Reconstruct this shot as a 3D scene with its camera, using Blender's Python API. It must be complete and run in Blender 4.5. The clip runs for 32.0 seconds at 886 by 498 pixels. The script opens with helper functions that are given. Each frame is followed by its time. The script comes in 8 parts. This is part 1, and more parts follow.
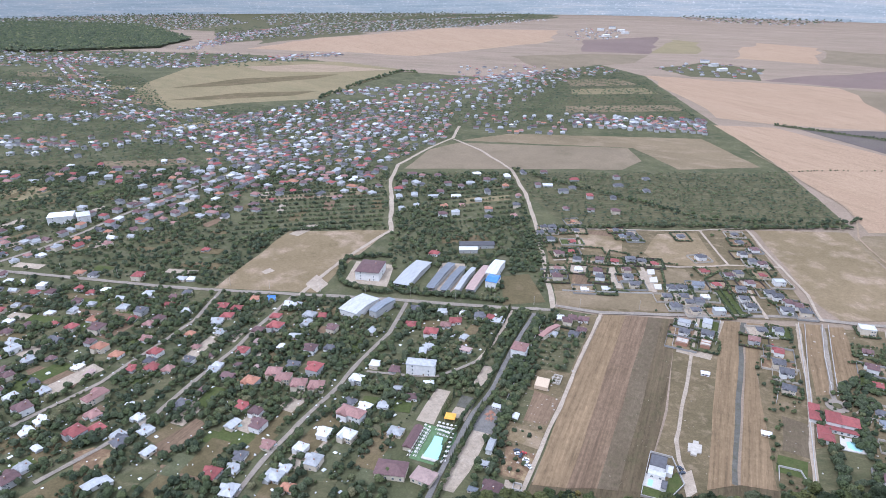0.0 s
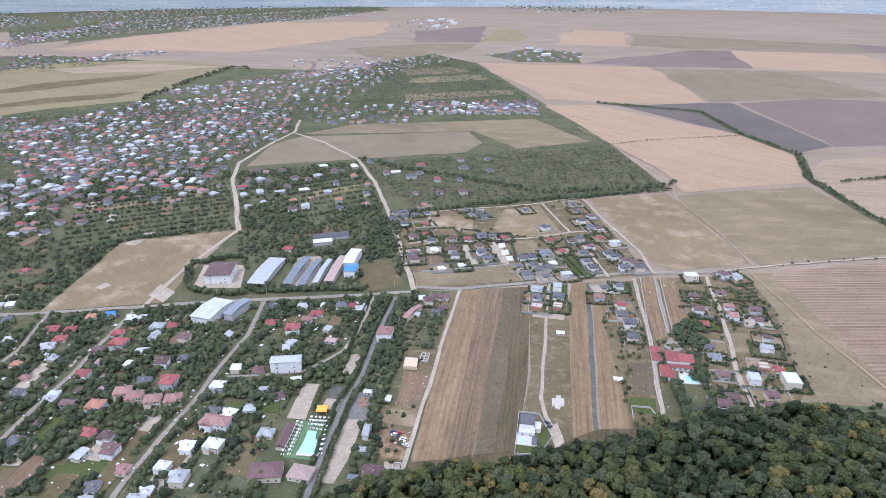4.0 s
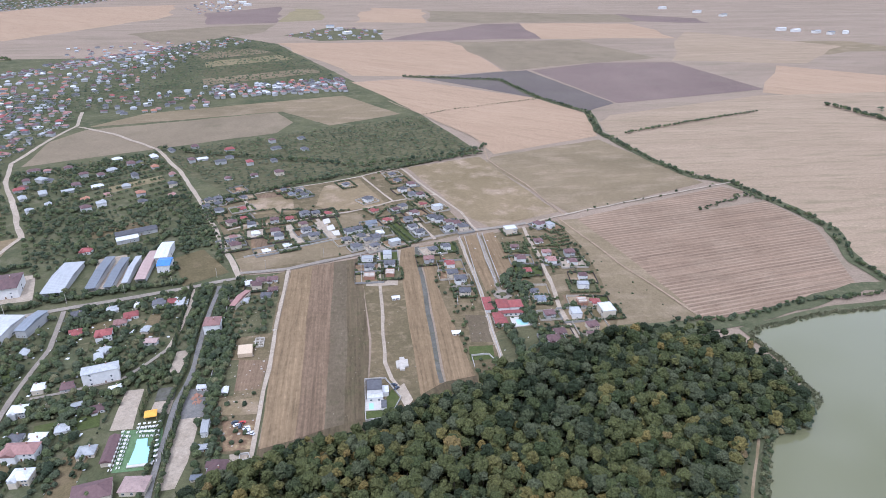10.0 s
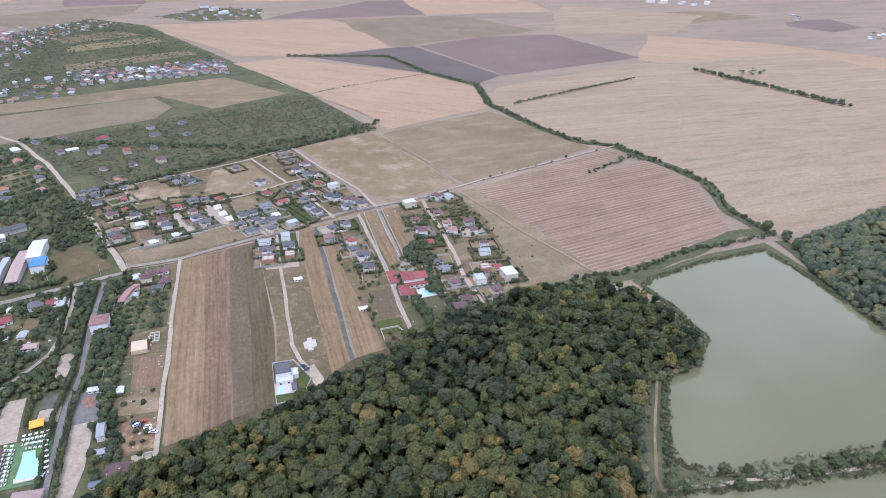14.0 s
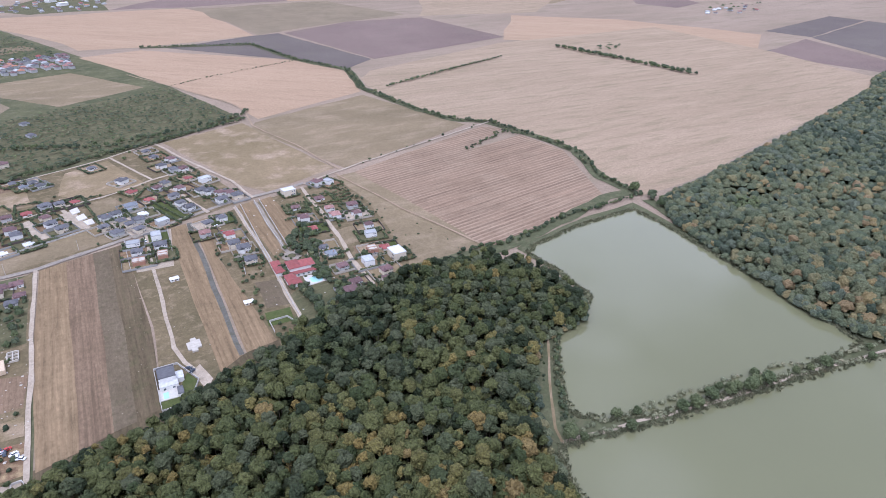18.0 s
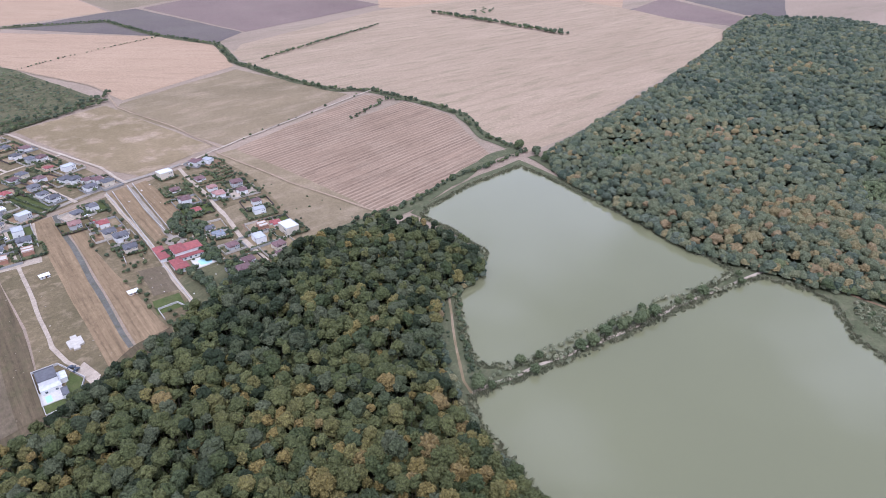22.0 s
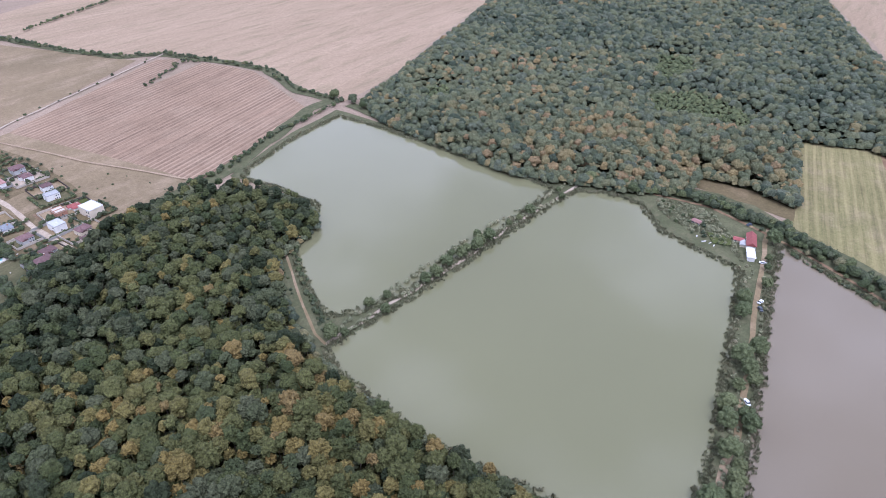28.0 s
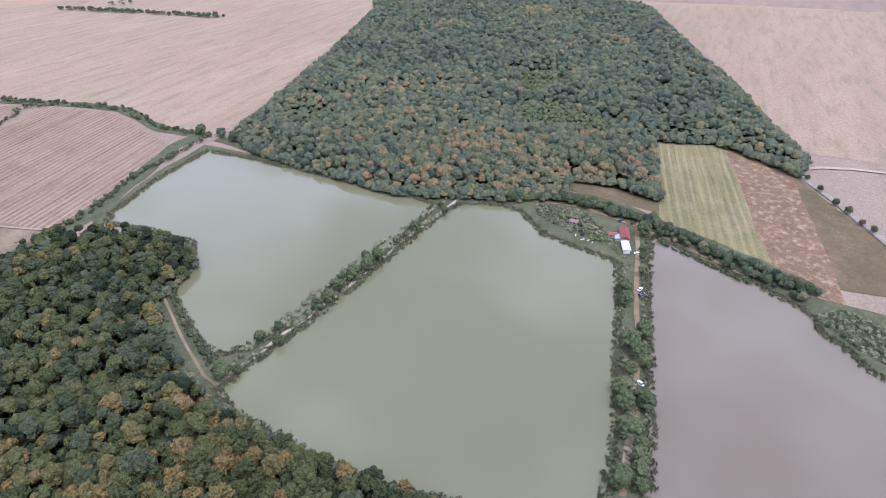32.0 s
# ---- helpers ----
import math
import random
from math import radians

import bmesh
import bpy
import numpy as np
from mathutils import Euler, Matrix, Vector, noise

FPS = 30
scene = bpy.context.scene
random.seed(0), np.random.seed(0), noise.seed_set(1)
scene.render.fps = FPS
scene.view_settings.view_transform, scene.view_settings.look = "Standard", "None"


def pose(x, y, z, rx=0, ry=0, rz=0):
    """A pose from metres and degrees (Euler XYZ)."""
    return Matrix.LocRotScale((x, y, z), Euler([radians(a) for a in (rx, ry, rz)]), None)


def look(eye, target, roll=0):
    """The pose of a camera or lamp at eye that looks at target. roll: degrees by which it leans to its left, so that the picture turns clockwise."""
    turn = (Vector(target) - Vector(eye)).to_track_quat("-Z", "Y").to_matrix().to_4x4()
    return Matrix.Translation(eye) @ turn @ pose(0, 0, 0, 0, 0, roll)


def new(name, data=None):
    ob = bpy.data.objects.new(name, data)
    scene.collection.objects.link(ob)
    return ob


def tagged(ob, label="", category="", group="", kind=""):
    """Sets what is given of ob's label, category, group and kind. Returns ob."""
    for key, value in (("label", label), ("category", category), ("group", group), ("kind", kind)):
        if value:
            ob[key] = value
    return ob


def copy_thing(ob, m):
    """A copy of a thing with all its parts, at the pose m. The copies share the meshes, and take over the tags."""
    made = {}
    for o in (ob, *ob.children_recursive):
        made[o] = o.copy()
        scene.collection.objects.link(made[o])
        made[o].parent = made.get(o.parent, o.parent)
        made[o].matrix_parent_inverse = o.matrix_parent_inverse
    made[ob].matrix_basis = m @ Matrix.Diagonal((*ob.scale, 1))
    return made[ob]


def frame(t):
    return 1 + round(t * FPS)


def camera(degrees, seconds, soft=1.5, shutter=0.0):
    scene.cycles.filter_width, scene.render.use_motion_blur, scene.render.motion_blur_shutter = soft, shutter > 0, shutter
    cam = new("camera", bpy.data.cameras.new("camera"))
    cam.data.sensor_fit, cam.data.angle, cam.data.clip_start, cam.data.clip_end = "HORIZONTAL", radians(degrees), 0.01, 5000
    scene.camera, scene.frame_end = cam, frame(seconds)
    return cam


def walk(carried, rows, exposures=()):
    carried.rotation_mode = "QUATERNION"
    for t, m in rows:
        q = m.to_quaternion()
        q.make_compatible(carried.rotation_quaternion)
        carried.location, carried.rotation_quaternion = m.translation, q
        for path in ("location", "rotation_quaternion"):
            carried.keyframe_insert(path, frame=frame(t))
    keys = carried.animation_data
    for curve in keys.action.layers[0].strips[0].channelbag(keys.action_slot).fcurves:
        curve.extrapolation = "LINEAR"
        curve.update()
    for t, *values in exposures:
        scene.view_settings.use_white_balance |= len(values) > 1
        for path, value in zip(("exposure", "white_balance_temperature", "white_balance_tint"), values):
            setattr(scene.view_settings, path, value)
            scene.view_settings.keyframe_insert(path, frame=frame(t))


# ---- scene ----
from math import cos, sin, pi, hypot, atan2

from mathutils.geometry import tessellate_polygon

# ---- camera ----
cam = camera(68.62, 32.0, soft=0.9)
PATH = [
    (0.0, (4.45, -0.04, 264.46), (-165.95, 217.18, 147.06), 0.32),
    (0.5, (4.20, -0.19, 263.54), (-160.07, 221.62, 146.01), 0.34),
    (1.0, (3.96, -0.36, 262.62), (-152.59, 226.95, 145.04), 0.30),
    (1.5, (3.74, -0.52, 261.68), (-144.98, 231.94, 144.02), 0.23),
    (2.0, (3.62, -0.72, 260.71), (-138.08, 236.07, 143.03), 0.28),
    (2.5, (3.58, -0.96, 259.73), (-131.51, 239.68, 142.07), 0.19),
    (3.0, (3.62, -1.19, 258.73), (-124.47, 243.23, 141.06), 0.19),
    (3.5, (3.68, -1.41, 257.74), (-116.93, 246.78, 140.02), 0.16),
    (5.5, (3.70, -1.85, 254.03), (-85.63, 255.49, 128.34), 0.01),
    (6.0, (3.64, -1.84, 253.01), (-78.70, 257.81, 127.30), 0.08),
    (6.5, (3.54, -1.79, 251.94), (-71.56, 260.01, 126.17), 0.06),
    (7.0, (3.40, -1.72, 250.82), (-64.51, 262.02, 125.01), 0.05),
    (7.5, (3.20, -1.67, 249.65), (-57.41, 263.86, 123.87), 0.03),
    (8.0, (2.93, -1.59, 248.47), (-50.58, 265.45, 122.66), 0.02),
    (8.5, (2.60, -1.49, 247.29), (-43.80, 266.84, 121.42), -0.00),
    (9.0, (2.29, -1.38, 246.17), (-38.50, 267.83, 120.23), 0.00),
    (9.5, (2.02, -1.27, 245.10), (-35.67, 268.35, 119.08), 0.00),
    (10.0, (1.78, -1.16, 244.06), (-33.32, 268.80, 118.01), 0.05),
    (10.5, (1.54, -1.06, 243.06), (-30.62, 269.23, 116.93), 0.06),
    (11.0, (1.31, -0.97, 242.12), (-23.07, 270.05, 115.82), 0.07),
    (11.5, (1.07, -0.89, 241.24), (-14.59, 270.77, 114.92), 0.03),
    (12.0, (0.84, -0.82, 240.41), (-8.50, 271.05, 113.92), 0.08),
    (12.5, (0.64, -0.80, 239.63), (-4.12, 271.09, 112.94), 0.11),
    (13.0, (0.51, -0.84, 238.85), (0.46, 270.66, 111.23), 0.14),
    (13.5, (0.43, -0.91, 238.06), (4.71, 269.09, 107.38), 0.13),
    (14.0, (0.38, -1.00, 237.27), (11.38, 267.30, 103.50), 0.10),
    (14.5, (0.38, -1.01, 236.47), (19.14, 265.79, 100.59), 0.23),
    (15.0, (0.41, -0.98, 235.64), (26.77, 265.04, 99.49), 0.21),
    (15.5, (0.43, -0.95, 234.76), (34.35, 264.02, 98.24), 0.22),
    (17.5, (0.37, -0.38, 230.43), (59.70, 259.45, 92.70), 0.13),
    (18.0, (0.42, -0.31, 229.51), (62.79, 258.47, 91.14), 0.07),
    (18.5, (0.47, -0.34, 228.60), (68.51, 256.18, 88.72), 0.04),
    (19.0, (0.53, -0.49, 227.70), (73.97, 253.75, 86.39), 0.05),
    (19.5, (0.55, -0.69, 226.81), (79.49, 251.11, 84.11), 0.06),
    (20.0, (0.53, -0.88, 226.00), (84.81, 248.63, 82.32), 0.03),
    (20.5, (0.42, -1.07, 225.25), (89.52, 246.18, 80.57), -0.02),
    (21.0, (0.22, -1.28, 224.53), (94.23, 243.34, 78.50), 0.01),
    (21.5, (-0.09, -1.51, 223.84), (100.09, 239.82, 76.45), 0.01),
    (22.0, (-0.44, -1.72, 223.19), (105.78, 236.16, 74.44), 0.00),
    (22.5, (-0.77, -1.90, 222.56), (111.41, 232.37, 72.45), -0.02),
    (23.0, (-1.02, -2.03, 221.92), (116.79, 228.46, 70.27), 0.00),
    (23.5, (-1.19, -2.07, 221.18), (121.78, 224.67, 67.98), -0.03),
    (24.0, (-1.24, -2.02, 220.30), (126.59, 221.02, 65.66), -0.02),
    (24.5, (-1.21, -1.85, 219.28), (131.17, 217.52, 63.23), -0.04),
    (25.0, (-1.10, -1.62, 218.19), (135.62, 214.01, 60.68), -0.07),
    (25.5, (-0.99, -1.41, 217.10), (140.24, 210.29, 58.24), -0.01),
    (27.5, (-0.84, -2.01, 212.75), (158.64, 192.40, 49.13), -0.07),
    (28.0, (-0.98, -1.96, 211.79), (163.70, 187.83, 47.91), -0.06),
    (28.5, (-1.14, -1.87, 210.86), (168.63, 183.38, 46.98), -0.11),
    (29.0, (-1.36, -1.77, 209.94), (173.48, 178.70, 46.04), -0.07),
    (29.5, (-1.65, -1.69, 209.03), (178.65, 174.33, 46.21), -0.08),
    (30.0, (-2.00, -1.65, 208.10), (184.03, 170.15, 47.23), -0.04),
    (30.5, (-2.31, -1.65, 207.17), (189.22, 165.86, 48.25), -0.00),
    (31.0, (-2.53, -1.68, 206.24), (194.21, 161.71, 49.42), -0.01),
    (31.5, (-2.66, -1.76, 205.32), (198.43, 158.43, 50.72), 0.03),
    (32.0, (-2.73, -1.84, 204.40), (202.79, 155.05, 52.26), 0.02),
]
walk(cam, [(t, look(eye, target, roll)) for t, eye, target, roll in PATH], exposures=[(0.0, 0.31, 5220, 17), (7.0, 0.26, 5230, 17), (14.0, 0.24, 5240, 19), (22.0, 0.34, 5240, 24), (32.0, 0.42, 5220, 26)])

# ---- light: a hazy, overcast afternoon ----
SUN_EL, SUN_AZ = radians(58), radians(200)
world = bpy.data.worlds.new("overcast_sky")
scene.world = world
world.use_nodes = True
wn, wl = world.node_tree.nodes, world.node_tree.links
sky = wn.new("ShaderNodeTexSky")
sky.sky_type, sky.sun_disc, sky.sun_elevation, sky.sun_rotation = "NISHITA", False, SUN_EL, SUN_AZ
sky.dust_density, sky.air_density = 4.0, 1.2
cloud = wn.new("ShaderNodeTexNoise")
cloud.inputs["Scale"].default_value, cloud.inputs["Detail"].default_value = 3.0, 4.0
wmap = wn.new("ShaderNodeMapping")
wmap.inputs["Scale"].default_value = (1, 1, 2.2)
wtc = wn.new("ShaderNodeTexCoord")
ramp = wn.new("ShaderNodeValToRGB")
ramp.color_ramp.elements[0].position, ramp.color_ramp.elements[0].color = 0.45, (7.4, 7.8, 8.5, 1)
ramp.color_ramp.elements[1].position, ramp.color_ramp.elements[1].color = 0.60, (19.6, 19.6, 19.6, 1)
wmix = wn.new("ShaderNodeMixRGB")
wmix.inputs[0].default_value = 0.8
wl.new(wtc.outputs["Generated"], wmap.inputs["Vector"])
wl.new(wmap.outputs[0], cloud.inputs["Vector"])
wl.new(cloud.outputs["Fac"], ramp.inputs[0])
wl.new(sky.outputs[0], wmix.inputs[1])
wl.new(ramp.outputs[0], wmix.inputs[2])
# an overcast dome is brightest overhead
wsep, wramp, wdim = wn.new("ShaderNodeSeparateXYZ"), wn.new("ShaderNodeMapRange"), wn.new("ShaderNodeMixRGB")
wramp.inputs["From Min"].default_value, wramp.inputs["From Max"].default_value = 0.0, 0.9
wramp.inputs["To Min"].default_value, wramp.inputs["To Max"].default_value = 0.68, 1.18
wdim.blend_type, wdim.inputs[0].default_value = "MULTIPLY", 1.0
wl.new(wtc.outputs["Generated"], wsep.inputs[0])
wl.new(wsep.outputs["Z"], wramp.inputs["Value"])
wl.new(wmix.outputs[0], wdim.inputs[1])
wl.new(wramp.outputs[0], wdim.inputs[2])
wl.new(wdim.outputs[0], wn["Background"].inputs["Color"])
wn["Background"].inputs["Strength"].default_value = 0.11

sun = new("sun", bpy.data.lights.new("sun", "SUN"))
sun.data.energy, sun.data.angle, sun.data.color = 1.5, radians(11), (1.0, 0.97, 0.93)
sun.matrix_world = look((0, 0, 900), Vector((0, 0, 900)) - Vector((sin(SUN_AZ) * cos(SUN_EL), cos(SUN_AZ) * cos(SUN_EL), sin(SUN_EL))))


# ---- materials ----
def ramp_stops(node, stops):
    cr = node.color_ramp
    while len(cr.elements) < len(stops):
        cr.elements.new(0.5)
    for e, (p, c) in zip(cr.elements, stops):
        e.position, e.color = p, (*c, 1)


def base_mat(name, rough=0.9, spec=0.2):
    m = bpy.data.materials.new(name)
    m.use_nodes = True
    b = m.node_tree.nodes["Principled BSDF"]
    b.inputs["Roughness"].default_value = rough
    b.inputs["Specular IOR Level"].default_value = spec
    return m, m.node_tree.nodes, m.node_tree.links, b


def coords(n, l, scale=(1, 1, 1), turn=0.0):
    tc, mp, ms = n.new("ShaderNodeTexCoord"), n.new("ShaderNodeMapping"), n.new("ShaderNodeMapping")
    mp.inputs["Rotation"].default_value = (0, 0, turn)
    ms.inputs["Scale"].default_value = scale
    ms.inputs["Location"].default_value = (31.7, 12.9, 123.4)
    l.new(tc.outputs["Object"], mp.inputs["Vector"])
    l.new(mp.outputs[0], ms.inputs["Vector"])
    return ms.outputs[0]


def noise_tex(n, l, vec, scale, detail=5.0, rough=0.6):
    t = n.new("ShaderNodeTexNoise")
    t.inputs["Scale"].default_value, t.inputs["Detail"].default_value, t.inputs["Roughness"].default_value = scale, detail, rough
    l.new(vec, t.inputs["Vector"])
    return t.outputs["Fac"]


def blend(n, l, fac, a, b, mode="MIX"):
    m = n.new("ShaderNodeMixRGB")
    m.blend_type = mode
    for sock, v in zip(m.inputs, (fac, a, b)):
        if isinstance(v, (int, float)):
            sock.default_value = v
        elif isinstance(v, tuple):
            sock.default_value = (*v, 1)
        else:
            l.new(v, sock)
    return m.outputs[0]


def ramped(n, l, fac, *stops):
    r = n.new("ShaderNodeValToRGB")
    ramp_stops(r, stops)
    l.new(fac, r.inputs[0])
    return r.outputs[0]


def bumped(n, l, b, height, strength, dist):
    bp = n.new("ShaderNodeBump")
    bp.inputs["Strength"].default_value, bp.inputs["Distance"].default_value = strength, dist
    l.new(height, bp.inputs["Height"])
    l.new(bp.outputs[0], b.inputs["Normal"])


def soil(name, dark, light, stain, turn=0.0, stretch=1.0, big=0.012, fine=0.35, rows_at=0.0, row_col=None, row_amt=0.5, stain_amt=0.6):
    """Ground with broad patches, fine grain, and drill rows every rows_at metres at an angle."""
    m, n, l, b = base_mat(name, 0.95, 0.1)
    v = coords(n, l, (1, stretch, 1), turn)
    plain = coords(n, l)
    c = ramped(n, l, noise_tex(n, l, v, big, 6, 0.65), (0.3, dark), (0.7, light))
    patch = ramped(n, l, noise_tex(n, l, v if stretch > 1 else plain, big * 3.7, 5), (0.5, (0, 0, 0)), (0.72, (1, 1, 1)))
    patch = blend(n, l, 1.0, patch, (stain_amt,) * 3, "MULTIPLY")
    c = blend(n, l, patch, c, stain)
    g = noise_tex(n, l, plain, fine, 6, 0.7)
    c = blend(n, l, 0.55, c, ramped(n, l, g, (0.25, (0.45,) * 3), (0.75, (1.0,) * 3)), "MULTIPLY")
    grit = noise_tex(n, l, coords(n, l, (1, min(1.0, stretch * 1.5), 1), turn), fine * 2.6, 4, 0.8)
    c = blend(n, l, 0.7, c, ramped(n, l, grit, (0.3, (0.62,) * 3), (0.7, (1.22,) * 3)), "MULTIPLY")
    if rows_at:
        streak = noise_tex(n, l, coords(n, l, (1, 0.03, 1), turn), 0.45, 4, 0.7)
        c = blend(n, l, 0.8, c, ramped(n, l, streak, (0.32, (0.66,) * 3), (0.68, (1.28,) * 3)), "MULTIPLY")
        w = n.new("ShaderNodeTexWave")
        w.inputs["Scale"].default_value = 0.314 / rows_at
        w.inputs["Distortion"].default_value, w.inputs["Detail"].default_value, w.inputs["Detail Scale"].default_value = 1.2, 3.0, 0.6
        l.new(v, w.inputs["Vector"])
        broken = blend(n, l, 1.0, ramped(n, l, w.outputs["Fac"], (0.55, (0, 0, 0)), (0.95, (row_amt,) * 3)),
                       ramped(n, l, noise_tex(n, l, plain, 0.03, 4), (0.35, (0.25,) * 3), (0.6, (1,) * 3)), "MULTIPLY")
        c = blend(n, l, broken, c, row_col)
    l.new(c, b.inputs["Base Color"])
    bumped(n, l, b, g, 0.5, 0.4)
    return m


M = {}
FURROW_TURN = 1.134
STREAK_TURN = -0.25
M["plain"] = soil("dry_plain", (0.276, 0.208, 0.146), (0.362, 0.274, 0.198), (0.221, 0.184, 0.117), big=0.003, turn=STREAK_TURN, stretch=4)
M["village"] = soil("garden_ground", (0.074, 0.082, 0.039), (0.146, 0.138, 0.070), (0.239, 0.200, 0.136), big=0.022, stain_amt=0.45)
M["meadow"] = soil("dry_meadow", (0.212, 0.166, 0.106), (0.288, 0.222, 0.146), (0.180, 0.148, 0.088), big=0.008)
M["greenmeadow"] = soil("green_meadow", (0.119, 0.098, 0.047), (0.191, 0.145, 0.076), (0.249, 0.180, 0.108), big=0.015)
M["yellow"] = soil("yellow_grass", (0.240, 0.195, 0.104), (0.317, 0.250, 0.137), (0.184, 0.165, 0.084), big=0.005, stretch=3)
M["orange"] = soil("orange_stubble", (0.386, 0.263, 0.166), (0.442, 0.308, 0.197), (0.320, 0.225, 0.138), big=0.004, turn=0.5, stretch=5)
M["tan"] = soil("tan_stubble", (0.326, 0.240, 0.155), (0.412, 0.304, 0.203), (0.240, 0.196, 0.116), big=0.0045, turn=STREAK_TURN, stretch=6, stain_amt=0.75)
M["purple"] = soil("ploughed_purple", (0.190, 0.136, 0.113), (0.246, 0.177, 0.146), (0.213, 0.166, 0.130), big=0.006)
M["dark"] = soil("ploughed_dark", (0.140, 0.112, 0.097), (0.179, 0.148, 0.124), (0.168, 0.142, 0.108), big=0.006)
M["furrow"] = soil("furrowed_field", (0.235, 0.160, 0.104), (0.294, 0.202, 0.134), (0.312, 0.229, 0.155), big=0.01, turn=FURROW_TURN, rows_at=5.0, row_col=(0.375, 0.275, 0.190), row_amt=0.55)
M["stubble"] = soil("straw_stubble", (0.242, 0.168, 0.093), (0.308, 0.215, 0.124), (0.195, 0.140, 0.078), big=0.02, turn=-0.26, rows_at=3.2, row_col=(0.206, 0.140, 0.080), row_amt=0.6, stretch=0.12)
M["brownstrip"] = soil("brown_stubble", (0.185, 0.126, 0.078), (0.242, 0.165, 0.105), (0.170, 0.120, 0.070), big=0.015, turn=-0.26, rows_at=2.6, row_col=(0.190, 0.130, 0.083), row_amt=0.3, stretch=0.2)
M["weedstrip"] = soil("weedy_fallow", (0.108, 0.082, 0.046), (0.179, 0.132, 0.080), (0.098, 0.088, 0.041), big=0.04, turn=-0.26, stretch=0.15, rows_at=6.0, row_col=(0.103, 0.085, 0.046), row_amt=0.4)
M["plots"] = soil("rough_plots", (0.128, 0.104, 0.054), (0.212, 0.160, 0.090), (0.318, 0.236, 0.150), big=0.035, stain_amt=0.7)
M["crop"] = soil("green_crop", (0.196, 0.179, 0.078), (0.260, 0.223, 0.103), (0.307, 0.242, 0.145), big=0.012, turn=1.15, rows_at=6.0, row_col=(0.339, 0.281, 0.135), row_amt=0.35)
M["patchy"] = soil("patchy_fallow", (0.180, 0.115, 0.068), (0.254, 0.165, 0.099), (0.445, 0.330, 0.180), big=0.05, stain_amt=0.9)
M["lawn"] = soil("mown_lawn", (0.074, 0.092, 0.029), (0.104, 0.120, 0.040), (0.119, 0.112, 0.050), big=0.05)
M["sand"] = soil("sandy_track", (0.400, 0.325, 0.240), (0.510, 0.418, 0.318), (0.320, 0.250, 0.172), big=0.06)
M["bare"] = soil("bare_meadow", (0.213, 0.162, 0.087), (0.299, 0.221, 0.128), (0.448, 0.335, 0.233), big=0.010, stain_amt=0.85)
M["fallow"] = soil("greenish_fallow", (0.200, 0.155, 0.090), (0.276, 0.208, 0.124), (0.385, 0.290, 0.195), big=0.006, turn=STREAK_TURN, stretch=2.5, stain_amt=0.6)
M["tarmac"] = soil("grey_tarmac", (0.180, 0.168, 0.152), (0.250, 0.232, 0.208), (0.310, 0.270, 0.215), big=0.05)
M["asphalt"] = soil("worn_asphalt", (0.262, 0.222, 0.178), (0.348, 0.298, 0.238), (0.385, 0.318, 0.236), big=0.05)
M["lane"] = soil("dusty_village_lane", (0.262, 0.222, 0.178), (0.352, 0.298, 0.238), (0.400, 0.325, 0.240), big=0.06)
M["turf"] = soil("artificial_turf", (0.130, 0.205, 0.095), (0.170, 0.250, 0.120), (0.150, 0.215, 0.110), big=0.08)
M["reed"] = soil("reed_bank", (0.082, 0.090, 0.044), (0.138, 0.138, 0.074), (0.190, 0.166, 0.100), big=0.06)
M["forestfloor"] = soil("forest_floor", (0.026, 0.030, 0.011), (0.052, 0.050, 0.021), (0.062, 0.050, 0.028), big=0.05)
M["olivestrip"] = soil("olive_fallow", (0.129, 0.098, 0.060), (0.195, 0.150, 0.097), (0.108, 0.095, 0.049), big=0.05, turn=-0.26, stretch=0.2)
M["scrubground"] = soil("scrub_ground", (0.088, 0.090, 0.044), (0.150, 0.134, 0.070), (0.216, 0.178, 0.104), big=0.022, turn=-0.6, stretch=3.0, stain_amt=0.75)
M["ditch"] = soil("weedy_ditch", (0.120, 0.112, 0.092), (0.165, 0.152, 0.124), (0.105, 0.105, 0.060), big=0.06)


